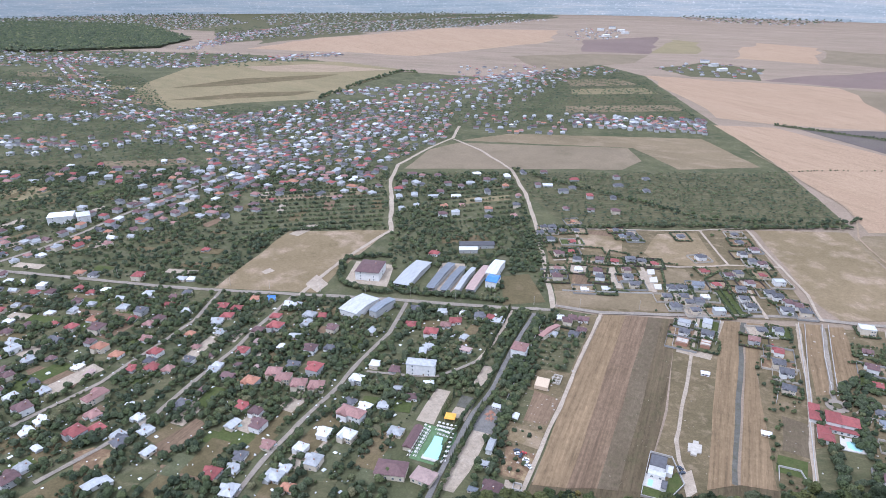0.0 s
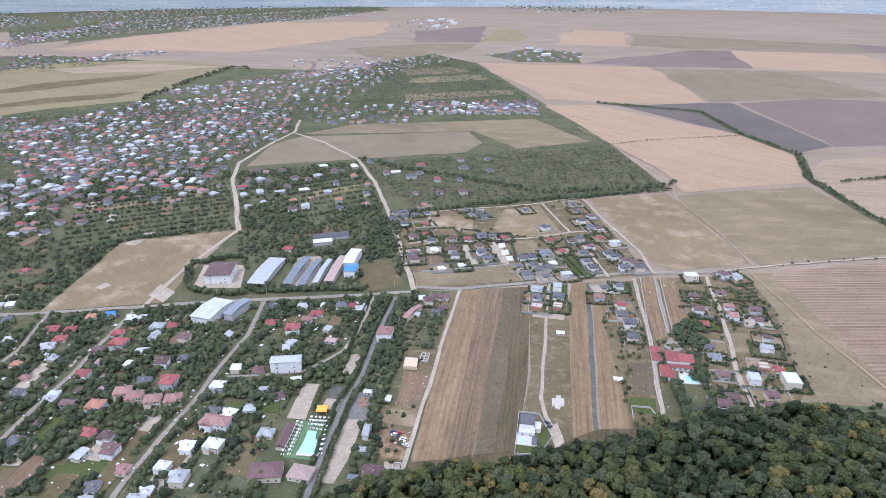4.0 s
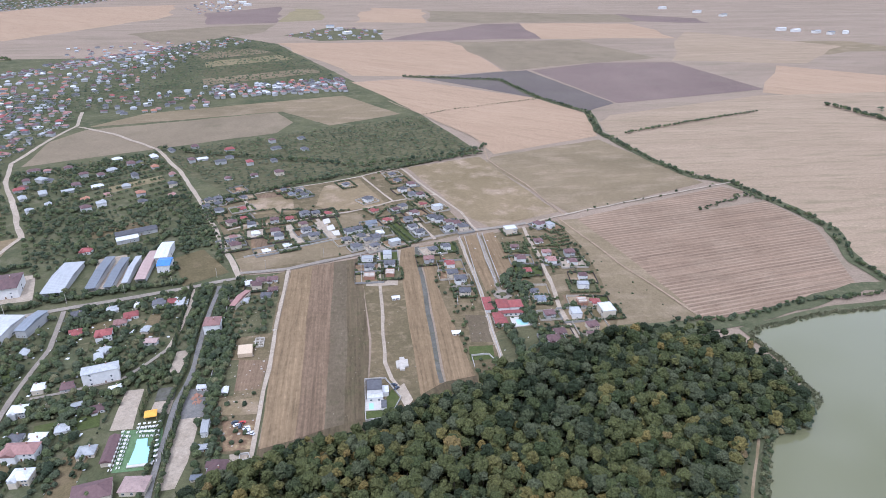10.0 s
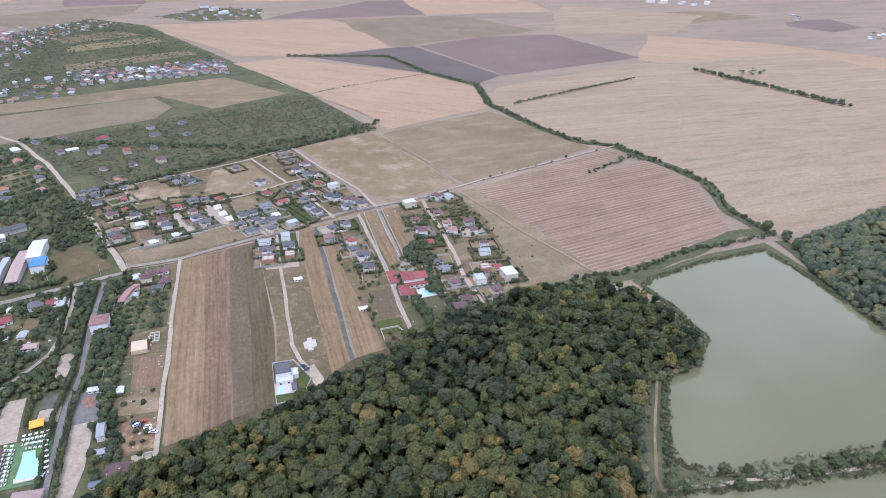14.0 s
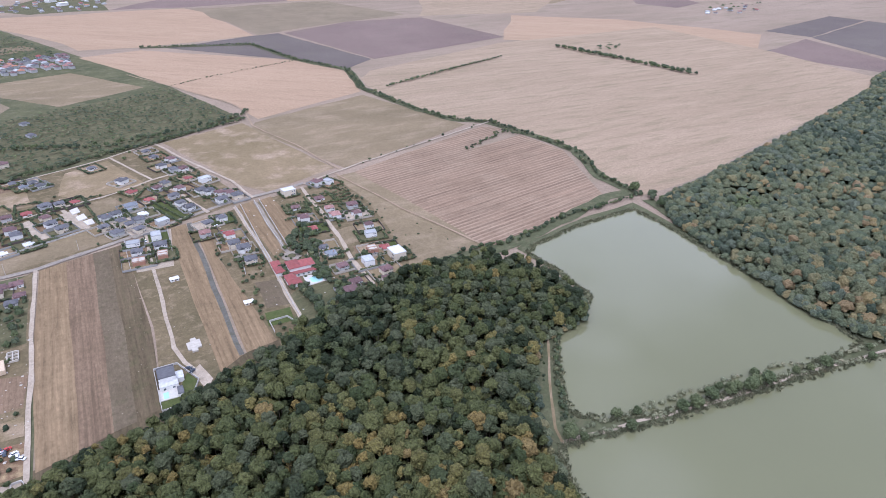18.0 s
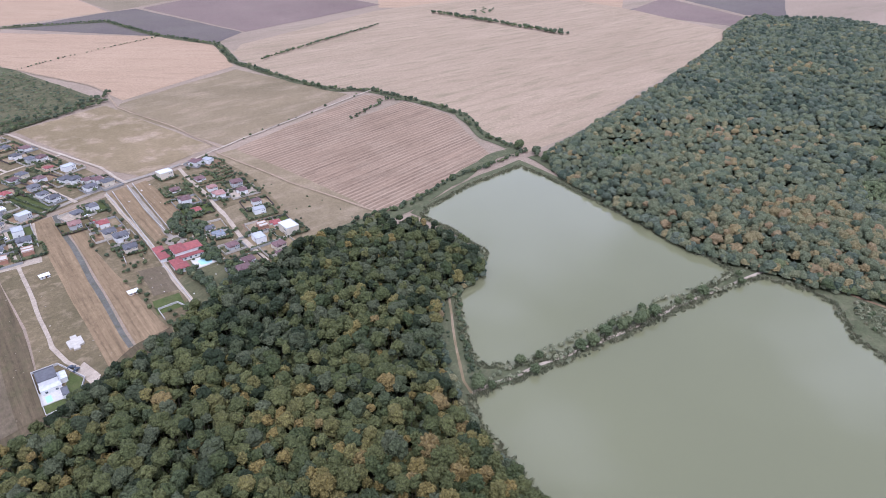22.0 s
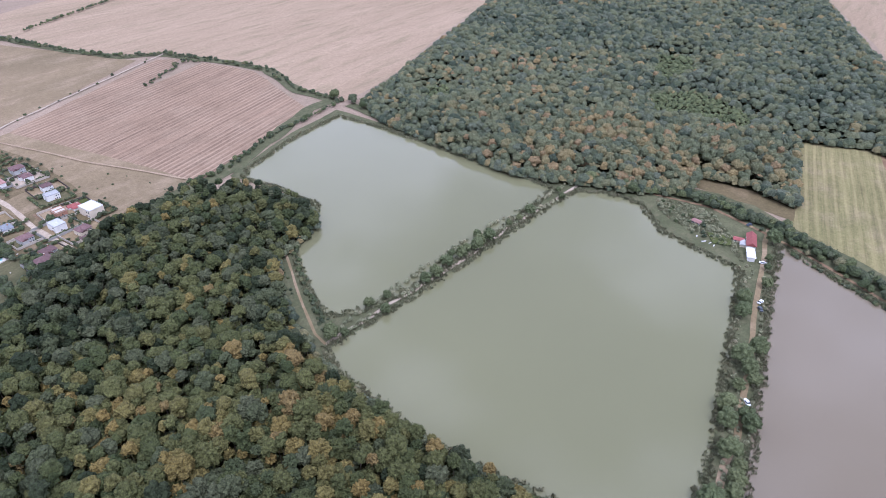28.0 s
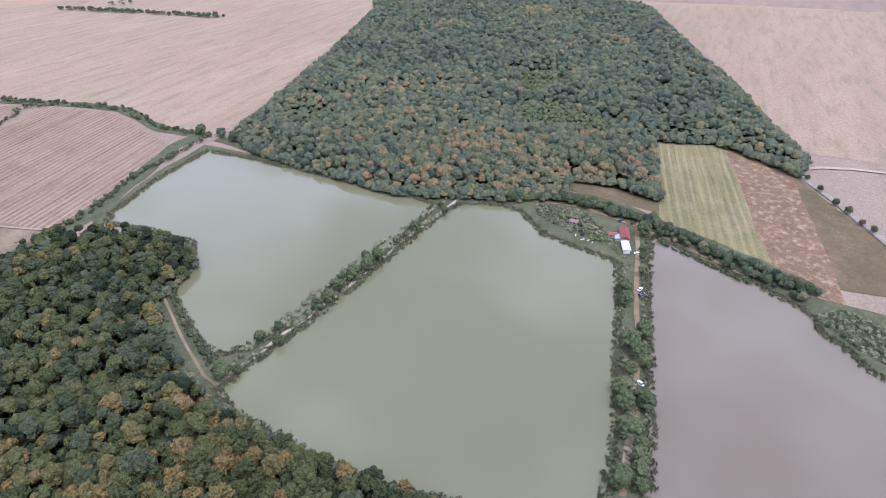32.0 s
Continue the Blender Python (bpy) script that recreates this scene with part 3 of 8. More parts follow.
FIELDS = [
    # name, height, material, label, outline
    ("village_ground", 0.04, "village", "green garden land between the village houses", [(-426.8, 8.7), (-1464, 17), (-3416, 281.1), (-2689, 902), (-2430, 1175), (-1975, 1425), (-1670, 1465), (-1308, 1447), (-1000, 1520), (-916, 1971), (-706, 1822), (-362.4, 1316), (-168.7, 1031), (-57.1, 830), (-206.3, 695), (-308.1, 621), (-225.1, 447.2), (-189.2, 460), (-156.9, 348.9), (-128.5, 243.3), (-176.7, 150.1), (-262.8, 82.4)]),
    ("far_wood_ground", 0.06, "forestfloor", "dark floor under distant woods", [(-4537, 1027), (-4108, 1579), (-3491, 1862), (-2607, 1605), (-2390, 1327), (-2551, 1033), (-2957, 645)]),
    ("field_yellow", 0.08, "yellow", "yellow dry grass field beyond the village", [(-1657, 875), (-1819, 1088), (-1819, 1309), (-1591, 1490), (-1319, 1484), (-1221, 1220), (-1139, 992), (-1233, 848), (-1268, 708), (-1491, 742)]),
    ("field_far", 0.05, "orange", "pale stubble field beyond the village", [(-2126, 1536), (-2274, 2002), (-2219, 2226), (-2203, 2791), (-1677, 3071), (-1413, 2523), (-1453, 2121), (-1491, 1766), (-1792, 1681)]),
    ("meadow_long", 0.10, "meadow", "long dry meadow beside the village", [(-610, 690), (-652, 801), (-644, 866), (-405.5, 1015), (-355.1, 951), (-359.2, 888), (-489.5, 785)]),
    ("meadow_back", 0.09, "fallow", "greenish meadow below a row of houses", [(-650, 882), (-613, 977), (-332.8, 1159), (-203.5, 1030), (-294, 940), (-398.2, 1021)]),
    ("meadow_left", 0.10, "bare", "dry meadow with bare patches in the village", [(-484.9, 288.2), (-543.2, 420.6), (-459.4, 495.4), (-424.8, 385.2), (-405.4, 339.2)]),
    ("field_orange_far", 0.12, "orange", "orange stubble field on the plain", [(-712, 1836), (-233.9, 1949), (-61.1, 1474), (-259.9, 1361), (-352.6, 1360)]),
    ("field_orange", 0.14, "orange", "orange stubble field beside a hedge", [(-351.4, 1287), (-255.4, 1336), (16.6, 1182), (99, 1069), (102.5, 933), (-39.3, 822), (-66.1, 892), (-164.9, 1027), (-253.5, 1156)]),
    ("field_dark", 0.12, "dark", "dark ploughed field on the plain", [(-211.6, 1349), (-60.2, 1452), (-4.9, 1475), (151.5, 1158), (100.7, 1090), (16.6, 1182)]),
    ("field_purple", 0.12, "purple", "purple ploughed field on the plain", [(7.6, 1475), (157.1, 1605), (338.5, 1634), (450.2, 1323), (156.5, 1158)]),
    ("field_tan", 0.07, "tan", "broad tan stubble field beyond the hedge", [(111, 1048), (116, 967), (164.8, 810), (229.2, 751), (266.7, 680), (295.3, 612), (289.7, 535.5), (304.9, 488), (379.7, 516.3), (528.4, 607), (682, 691), (900, 817), (881, 1061), (817, 1367), (419.1, 1260), (135.5, 1066), (115.5, 1018)]),
    ("meadow_round", 0.10, "fallow", "greenish fallow field beside a track", [(-42.4, 809), (102.3, 914), (164.8, 810), (206.1, 740), (50.3, 622), (10.6, 689), (-46.2, 785)]),
    ("meadow_track", 0.12, "bare", "bare tan field crossed by tracks", [(-141.5, 750), (-56.9, 809), (-15.4, 729), (39, 627), (-26.1, 576.8), (-52.5, 603), (-87.2, 661)]),
    ("field_furrowed", 0.15, "furrow", "reddish brown field with pale furrow lines", [(56.5, 611), (223.3, 729), (245.1, 713), (183, 649), (258.2, 686), (284.4, 623), (271.9, 501.9), (160.4, 429.3), (137.6, 423.7), (104.6, 506.3)]),
    ("meadow_slope", 0.10, "fallow", "dry grass strip with scattered bushes", [(39.2, 603), (56.5, 611), (104.6, 506.3), (137.6, 423.7), (109.7, 412.5), (77.4, 402.1), (64.3, 445.1), (55, 502.4)]),
    ("scrubland", 0.06, "scrubground", "overgrown orchard land", [(-604, 665), (-167.3, 1025), (-57.1, 830), (-157.7, 738), (-312.4, 629), (-404.4, 701)]),
    ("estate_ground", 0.12, "plots", "grass and bare earth among new houses", [(-328.1, 606), (-146.7, 742), (-41.4, 562.9), (-141, 499.3), (-222.7, 447.8)]),
    ("strip_first", 0.11, "stubble", "straw coloured stubble strip", [(-186.3, 463), (-171.1, 473.1), (-114, 264.2), (-130.8, 254.7), (-156.6, 341.6)]),
    ("strip_second", 0.13, "brownstrip", "pinkish brown stubble strip", [(-171.1, 473.1), (-155.1, 482.4), (-100.7, 274.7), (-114, 264.2)]),
    ("strip_third", 0.11, "olivestrip", "weedy olive grey fallow strip", [(-155.1, 482.4), (-145.2, 487.8), (-113, 367.7), (-91.1, 280.6), (-100.7, 274.7)]),
    ("strip_dark", 0.111, "weedstrip", "dark brown weedy fallow strip", [(-145.2, 487.8), (-134.3, 494.3), (-97.4, 367.7), (-79.5, 287.6), (-91.1, 280.6), (-113, 367.7)]),
    ("plot_strip", 0.09, "plots", "grassy building plots beside a sand track", [(-135, 493.2), (-104.3, 514.8), (-50, 310.4), (-62.7, 301.5), (-79.5, 287.6), (-95.6, 367.7)]),
    ("strip_fourth", 0.13, "stubble", "straw coloured stubble strip beside a ditch", [(-106.2, 514.8), (-92.5, 522), (-41.5, 325.3), (-52.6, 312)]),
    ("ditch", 0.15, "ditch", "grey weedy drainage strip", [(-91.6, 522), (-88.4, 524.2), (-60.6, 408.6), (-40.3, 326.6), (-43.2, 325.6), (-64.0, 408.2)]),
    ("strip_fifth", 0.11, "stubble", "straw coloured stubble strip behind gardens", [(-87.8, 524.4), (-72.6, 531.8), (-64.1, 457.5), (-21.3, 335.9), (-38.9, 327.6)]),
    ("estate_right", 0.10, "plots", "garden plots of the newer estate", [(-72.6, 531.8), (37.6, 600), (59.7, 534.7), (76.8, 421.6), (71.4, 397.3), (25.6, 368), (-4.5, 351.4), (-21.3, 335.9), (-64.1, 457.5)]),
    ("strip_drive", 0.14, "stubble", "mown straw strip between walls", [(-52.7, 549.6), (-39.6, 557.6), (-14.6, 455.7), (-22.4, 448.1)]),
    ("strip_drive_b", 0.14, "stubble", "mown straw strip beside the drive", [(-34.3, 557.6), (-24, 565.7), (-2.3, 493.6), (-14, 467.5)]),
    ("building_site", 0.10, "plots", "rough plots with building rubble", [(-214.7, 429.5), (-190.5, 462), (-156.6, 341.6), (-133, 248.8), (-154.3, 248.7), (-173.6, 282.7), (-197.7, 367.5)]),
    ("field_far_a", 0.035, "orange", "orange stubble field far off on the plain", [(-39, 2474), (343.8, 2520), (438.4, 2106), (27, 2044)]),
    ("field_far_b", 0.036, "purple", "purple-grey ploughed field far off", [(-430.9, 1959), (-167.4, 2414), (-39, 2474), (27, 2044), (-235.3, 1961)]),
    ("field_far_c", 0.037, "orange", "pale orange field far off", [(-732, 3047), (-475, 2993), (-388.8, 2430), (-608, 2427)]),
    ("field_far_d", 0.038, "meadow", "greenish fallow field far off", [(-223, 1924), (128.2, 2031), (308.3, 1699), (157.1, 1605), (-54.9, 1474)]),
    ("field_far_e", 0.039, "purple", "ploughed field far off", [(-1337, 2681), (-1140, 3047), (-906, 2362), (-1131, 2277)]),
    ("field_far_f", 0.034, "yellow", "yellow field far off", [(-1049, 2977), (-928, 2909), (-769, 2494), (-913, 2379)]),
    ("field_plum_a", 0.05, "dark", "dark plum ploughed field far off", [(1023, 1264), (1332, 1426), (1360, 1345), (1065, 1174)]),
    ("field_plum_b", 0.051, "dark", "dark plum ploughed field near the wood", [(1060, 1168), (1359, 1336), (1427, 1187), (1094, 889), (1039, 931)]),
    ("field_plum_c", 0.052, "purple", "purple ploughed field near the wood", [(842, 1043), (1039, 1159), (1022, 920), (940, 857)]),
    ("field_strip_far", 0.053, "orange", "pale field strip far beyond the wood", [(1168, 446), (1249, 314.9), (1299, 173.1), (1267, 167.4), (1151, 433.6)]),
    ("lawn", 0.30, "lawn", "mown green lawn with a small pool", [(-308.8, 158.7), (-313.9, 175.3), (-281.3, 193.9), (-275.8, 176.9)]),
    ("lawn", 0.31, "lawn", "fenced green lawn in the estate", [(-126.6, 565.9), (-121, 580.6), (-89.9, 537), (-98.7, 527.6)]),
    ("lawn", 0.32, "lawn", "green villa lawn", [(-1.6, 382.3), (10.4, 389.6), (14.6, 366.8), (0.4, 361.7)]),
    ("bare_yard", 0.33, "patchy", "bare brown building plot", [(-358.5, 106.8), (-354.3, 116.4), (-342.4, 122.6), (-332, 112.3), (-340.5, 98.7)]),
    ("bare_yard", 0.34, "brownstrip", "fenced bare brown yard", [(-308.5, 133.8), (-287.1, 147.7), (-279.1, 140.7), (-301.7, 127.5)]),
    ("bare_yard", 0.35, "brownstrip", "brown garden field", [(-474.4, 125.4), (-472.6, 138), (-435.2, 149), (-426.1, 137.1), (-454.7, 123.2)]),
    ("bare_yard", 0.36, "brownstrip", "brown dug plot in the building site", [(-182.6, 332.5), (-156.5, 334.4), (-150.5, 304.9), (-169.1, 299.7)]),
    ("bare_yard", 0.37, "greenmeadow", "dry grass plot beside the hall", [(-294.5, 471.6), (-278, 492.6), (-236.1, 451.8), (-262.3, 424.5)]),
    ("bare_yard", 0.38, "sand", "pale concrete yard between sheds", [(-330.7, 403.3), (-357.6, 460.7), (-338.6, 473.4), (-302.7, 417.6)]),
    ("bare_yard", 0.39, "sand", "pale paved yard of a white building", [(-402.3, 370.1), (-427.1, 410.8), (-391.7, 426.9), (-364.5, 387.3)]),
    ("excavated_lot", 0.40, "sand", "dug-over sandy lot beside the lane", [(-185.2, 272), (-174.7, 275.3), (-164.7, 240.4), (-161.5, 222), (-170.7, 219.1)]),
    ("concrete_yard", 0.41, "tarmac", "grey concrete yard with stacked bricks", [(-195.1, 298.2), (-182.6, 302.1), (-172.8, 275.9), (-185.2, 272)]),
    ("sand_court", 0.42, "sand", "pale sand sports court", [(-230.3, 292.8), (-220.5, 295.9), (-207.3, 261.1), (-219, 257.4)]),
    ("sand_court", 0.43, "sand", "small pale sand court", [(-207.3, 284.9), (-197.4, 288.1), (-193.6, 275.6), (-205, 275.5)]),
    ("sand_court", 0.44, "sand", "pale gravel parking beside conifers", [(-220.7, 336.8), (-212, 339.6), (-207.6, 314.1), (-213.8, 312.1)]),
    ("tennis_court", 0.45, "ditch", "dull green tennis court", [(-212, 297.3), (-201.8, 300.5), (-197.7, 288.6), (-207.6, 285.4)]),
    ("pool_turf", 0.46, "turf", "green artificial turf round a swimming pool", [(-212.5, 258.3), (-191.5, 265), (-187.5, 256.6), (-181.3, 233.7), (-199.5, 227.9)]),
    ("far_green", 0.031, "scrubground", "hazy green gardens of a distant town", [(-7926, 2061), (-5454, 4393), (-3915, 4990), (-3161, 5912), (-812, 8328), (-651, 6807), (-2343, 4395), (-2156, 3137), (-2359, 2077), (-2751, 1998), (-3043, 1849), (-4330, 1095)]),
    ("far_green_b", 0.032, "scrubground", "hazy green gardens of a distant suburb", [(-2369, 1554), (-2359, 2077), (-2156, 3137), (-2184, 4023), (-2657, 4143), (-2994, 2820), (-2878, 1897)]),
    ("far_green_c", 0.033, "scrubground", "hazy green gardens far off on the plain", [(-2234, 1669), (-2278, 1876), (-2248, 2300), (-2777, 2304), (-2815, 2124)]),
    ("far_green_d", 0.0335, "scrubground", "gardens of a far hamlet", [(-758, 2008), (-677, 2248), (-499.5, 2201), (-430.9, 1959), (-611, 1907)]),
    ("estate_meadow", 0.47, "fallow", "dry grass strip before the estate", [(-242.1, 475.4), (-170.6, 529.1), (-142.3, 503.1), (-226, 453)]),
    ("bare_yard", 0.48, "brownstrip", "bare earth plot in the estate", [(-294.4, 624), (-263.5, 648), (-235.7, 593.8), (-265.6, 579.3)]),
    ("bare_yard", 0.49, "brownstrip", "levelled red earth yard in the estate", [(-248.1, 529.9), (-238.9, 547.7), (-210.5, 507.1), (-228.5, 492.3)]),
    ("bare_yard", 0.50, "sand", "pale levelled earth between houses", [(-226, 551.8), (-213.4, 566.5), (-189.9, 523), (-200.8, 514.2)]),
    ("bare_yard", 0.51, "sand", "dusty turning place by the modern villa", [(-68.6, 315.6), (-64.6, 322.2), (-56.3, 306.9), (-59.2, 298)]),
    ("bare_yard", 0.52, "sand", "dusty building ground between shells", [(-131.9, 496.5), (-102.8, 514.8), (-93.1, 447.9), (-117.2, 443.2)]),
    ("field_far_g", 0.0351, "tan", "pale stubble field far off", [(485.4, 2296), (858, 2000), (632, 1646), (343.8, 1661)]),
    ("field_far_h", 0.0352, "meadow", "greenish fallow far off on the plain", [(-442.4, 2937), (502.6, 2845), (370.3, 2562), (-171.3, 2472), (-374.5, 2469)]),
    ("field_far_i", 0.0353, "purple", "ploughed strip far off", [(345.3, 2895), (621, 2747), (624, 2565), (376.3, 2605)]),
    ("field_far_j", 0.0354, "orange", "pale orange field beyond the hedges", [(438.6, 1293), (549, 1237), (663, 959), (739, 911), (977, 1240), (781, 1496), (567.2, 1618)]),
    ("field_far_k", 0.0355, "meadow", "dull green field far off", [(-1265, 1988), (-1065, 2236), (-892, 2328), (-849, 2078), (-990, 1746)]),
    ("field_far_l", 0.0356, "orange", "orange stubble far beyond the village", [(-731, 2856), (-483.2, 2998), (-403.1, 2508), (-627, 2410)]),
    ("field_far_m", 0.0357, "yellow", "yellow meadow beside the far village", [(-1129, 983), (-1152, 1274), (-1025, 1501), (-994, 1308), (-1090, 1087)]),
    ("field_far_n", 0.0358, "tan", "light field far right of the wood", [(863, 238.4), (911, 46.2), (971, -124.5), (817, -117.3), (738, 25.5), (695, 138.5)]),
    ("field_strip_a", 0.081, "greenmeadow", "greenish strip in the yellow field", [(-1529, 862), (-1531, 1061), (-1387, 1297), (-1372, 1200), (-1450, 969)]),
    ("field_strip_b", 0.082, "greenmeadow", "dull green strip in the yellow field", [(-1384, 763), (-1343, 926), (-1220, 1064), (-1214, 989), (-1308, 841)]),
    ("field_strip_c", 0.083, "tan", "pale strip in the yellow field", [(-1719, 1215), (-1605, 1407), (-1337, 1455), (-1420, 1328), (-1586, 1197)]),
    ("bare_patch", 0.53, "sand", "bare pale earth in a dry meadow", [(-479.7, 335.5), (-480.2, 346.5), (-471.1, 345.5), (-472.1, 334.9)]),
    ("bare_patch", 0.54, "sand", "churned pale earth beside the street", [(-427.5, 343.8), (-434.2, 364.8), (-410.3, 357.3), (-405.4, 339.2)]),
    ("far_plough", 0.0341, "purple", "dull purple ploughed strip near a hamlet", [(1012, 1852), (1183, 1915), (1178, 1742), (1056, 1646), (980, 1760)]),
    ("far_plough", 0.0342, "dark", "plum coloured field at the plain's edge", [(839, 1065), (932, 1091), (969, 1008), (919, 951), (828, 1008)]),
    ("far_plough", 0.0343, "fallow", "dull green fallow far off", [(567.8, 2023), (921, 2112), (996, 1958), (753, 1826), (544.5, 1821)]),
    ("estate_plot", 0.481, "fallow", "mown grass plot in the estate", [(-181, 584), (-164.6, 596.6), (-140.5, 561.4), (-164, 548.4)]),
    ("estate_plot", 0.482, "meadow", "straw coloured plot in the estate", [(-222.6, 553.9), (-211.4, 560.4), (-186.1, 518.5), (-198.4, 516.3)]),
    ("estate_plot", 0.483, "patchy", "churned red earth of a building plot", [(-247.9, 524.4), (-235.3, 534.7), (-214.4, 513.4), (-221.7, 495), (-237.3, 501.7)]),
    ("estate_plot", 0.484, "sand", "dusty yard before new row houses", [(-199.7, 564.5), (-189.5, 571.3), (-165.9, 531.6), (-179.6, 525.9)]),
    ("estate_plot", 0.485, "lawn", "hedged garden lawn in the estate", [(-236.8, 578.5), (-221.5, 587.9), (-210.9, 565.5), (-225.7, 559.3)]),
    ("estate_plot", 0.486, "bare", "empty dry plot between tracks", [(-292.1, 619), (-245, 634), (-226.6, 591.1), (-263.8, 578.4)]),
    ("estate_plot", 0.487, "bare", "wide dry plot behind the new houses", [(-222.2, 671), (-188.1, 701), (-138.6, 624), (-155.7, 613), (-186, 594.3), (-211.5, 611)]),
    ("estate_plot", 0.488, "patchy", "orange building ground by the white house", [(58.2, 408.8), (69, 414.6), (72.2, 402.5), (64.3, 396.8)]),
    ("estate_plot", 0.489, "brownstrip", "dug earth plot beside the lane", [(36.2, 448.5), (54.6, 453.5), (56.2, 440.9), (39.1, 431.5)]),
    ("estate_plot", 0.490, "fallow", "dry grass plot beside the lane", [(20.1, 477.1), (44.3, 488.8), (50.7, 458.8), (27.6, 451.2)]),
    ("estate_plot", 0.491, "scrubground", "green garden round the villa pool", [(-12, 387.1), (2.1, 405.2), (19.9, 397.9), (19.7, 362.5), (0.4, 338.4), (-7.3, 345.4)]),
    ("estate_plot", 0.492, "olivestrip", "vegetable garden plot", [(-35.1, 408.7), (-16.1, 411), (-10.1, 375.9), (-27, 372.6)]),
    ("estate_plot", 0.493, "lawn", "green garden strip beside a wall", [(-28, 367.1), (-13.1, 371.2), (-10.1, 355.3), (-25.3, 352.2)]),
    ("site_plot", 0.494, "scrubground", "rough green grass beside the timber shell", [(-186.8, 330.3), (-175.6, 332), (-163, 297.6), (-176.2, 295.5)]),
    ("site_plot", 0.495, "scrubground", "dark green orchard grass", [(-211, 413.8), (-181.4, 422.8), (-166.4, 367.1), (-191.4, 356.8)]),
    ("site_plot", 0.496, "bare", "bare fenced plot", [(-166.8, 291.9), (-147.2, 297.4), (-143, 281.9), (-163.1, 278.2)]),
    ("site_plot", 0.497, "patchy", "rutted parking ground on bare earth", [(-159.6, 272.8), (-141.5, 277.4), (-135.3, 254.5), (-149.8, 250.3)]),
    ("site_plot", 0.498, "sand", "pale yard at the track's end", [(-145.2, 248.7), (-135.9, 252.3), (-133.9, 246.2), (-142.5, 243.4)]),
    ("garden_strip", 0.0550, "yellow", "long garden strip behind village houses", [(-1829, 739), (-1611, 819), (-1524, 804), (-1743, 715)]),
    ("garden_strip", 0.0553, "fallow", "long garden strip behind village houses", [(-1657, 639), (-1424, 732), (-1354, 719), (-1571, 615)]),
    ("garden_strip", 0.0556, "scrubground", "long garden strip behind village houses", [(-1513, 544.8), (-1314, 672), (-1272, 661), (-1453, 531.7)]),
    ("garden_strip", 0.0559, "fallow", "long garden strip behind village houses", [(-2122, 743), (-1868, 860), (-1795, 840), (-2028, 707)]),
    ("garden_strip", 0.0562, "yellow", "long garden strip behind village houses", [(-1140, 632), (-1117, 713), (-1074, 709), (-1089, 624)]),
    ("garden_strip", 0.0565, "scrubground", "long garden strip behind village houses", [(-1127, 342.6), (-1008, 423.6), (-964, 411), (-1075, 323.9)]),
    ("garden_strip", 0.0568, "fallow", "long garden strip behind village houses", [(-989, 431.1), (-906, 521.2), (-867, 511.1), (-945, 418.3)]),
    ("garden_strip", 0.0571, "yellow", "long garden strip behind village houses", [(-950, 279.4), (-936, 315.1), (-872, 323.2), (-889, 270.1)]),
    ("garden_strip", 0.0574, "fallow", "long garden strip behind village houses", [(-845, 1617), (-746, 1722), (-658, 1666), (-778, 1523)]),
    ("garden_strip", 0.0577, "yellow", "long garden strip behind village houses", [(-762, 1492), (-625, 1622), (-565, 1562), (-722, 1418)]),
    ("garden_strip", 0.0580, "scrubground", "long garden strip behind village houses", [(-713, 1386), (-547.9, 1536), (-495.2, 1466), (-670, 1293)]),
    ("garden_strip", 0.0583, "fallow", "long garden strip behind village houses", [(-664, 1281), (-485.3, 1439), (-443.5, 1390), (-628, 1214)]),
    ("garden_strip", 0.0586, "fallow", "long garden strip behind village houses", [(-665, 475), (-574.4, 588), (-562.1, 579.4), (-649, 464.8)]),
    ("garden_strip", 0.0589, "reed", "long garden strip behind village houses", [(-635, 443.8), (-537.8, 558), (-527.7, 549.4), (-619, 430.6)]),
    ("garden_strip", 0.0592, "yellow", "long garden strip behind village houses", [(-461, 636), (-423.2, 683), (-411, 669), (-445.7, 620)]),
    ("garden_strip", 0.0595, "greenmeadow", "long garden strip behind village houses", [(-402.2, 514.6), (-367.3, 550.6), (-353.2, 536.7), (-389.2, 500.2)]),
    ("field_crop", 0.14, "crop", "green mown crop field beside the wood", [(550.5, 184.6), (574.6, 132.4), (363, 35.8), (385.4, 114.6)]),
    ("field_patchy", 0.14, "patchy", "brown field with pale straw patches", [(574.6, 132.4), (531, 65), (354.8, -2.8), (363, 35.8)]),
    ("field_green", 0.12, "greenmeadow", "green brown field beside a road", [(531, 65), (421.7, -27.2), (383.9, -25.4), (371.4, 4.7)]),
    ("field_right", 0.08, "tan", "wide tan field beyond the wood", [(1156, 435.7), (863, 238.4), (648, 110.7), (578.7, 59.1), (595.2, 8.5), (672, -110.5), (1451, -146.8), (1283, 161.9)]),
    ("clearing", 0.14, "greenmeadow", "small brown clearing at the wood's edge", [(425.5, 203.2), (441.2, 170.3), (430, 131.1), (401.6, 120.1), (398.9, 164.2), (396.7, 190.3)]),
]
for i, (name, z, mat, label, pts) in enumerate(sorted(FIELDS, key=lambda r: r[1])):
    sheet(name, pts, 0.02 + 0.003 * i, M[mat], label, "field", 90.0 if "far" in name else 14.0, 14.0 if "far" in name else 0.35 if "strip" in name or "court" in name or "yard" in name else 1.0)

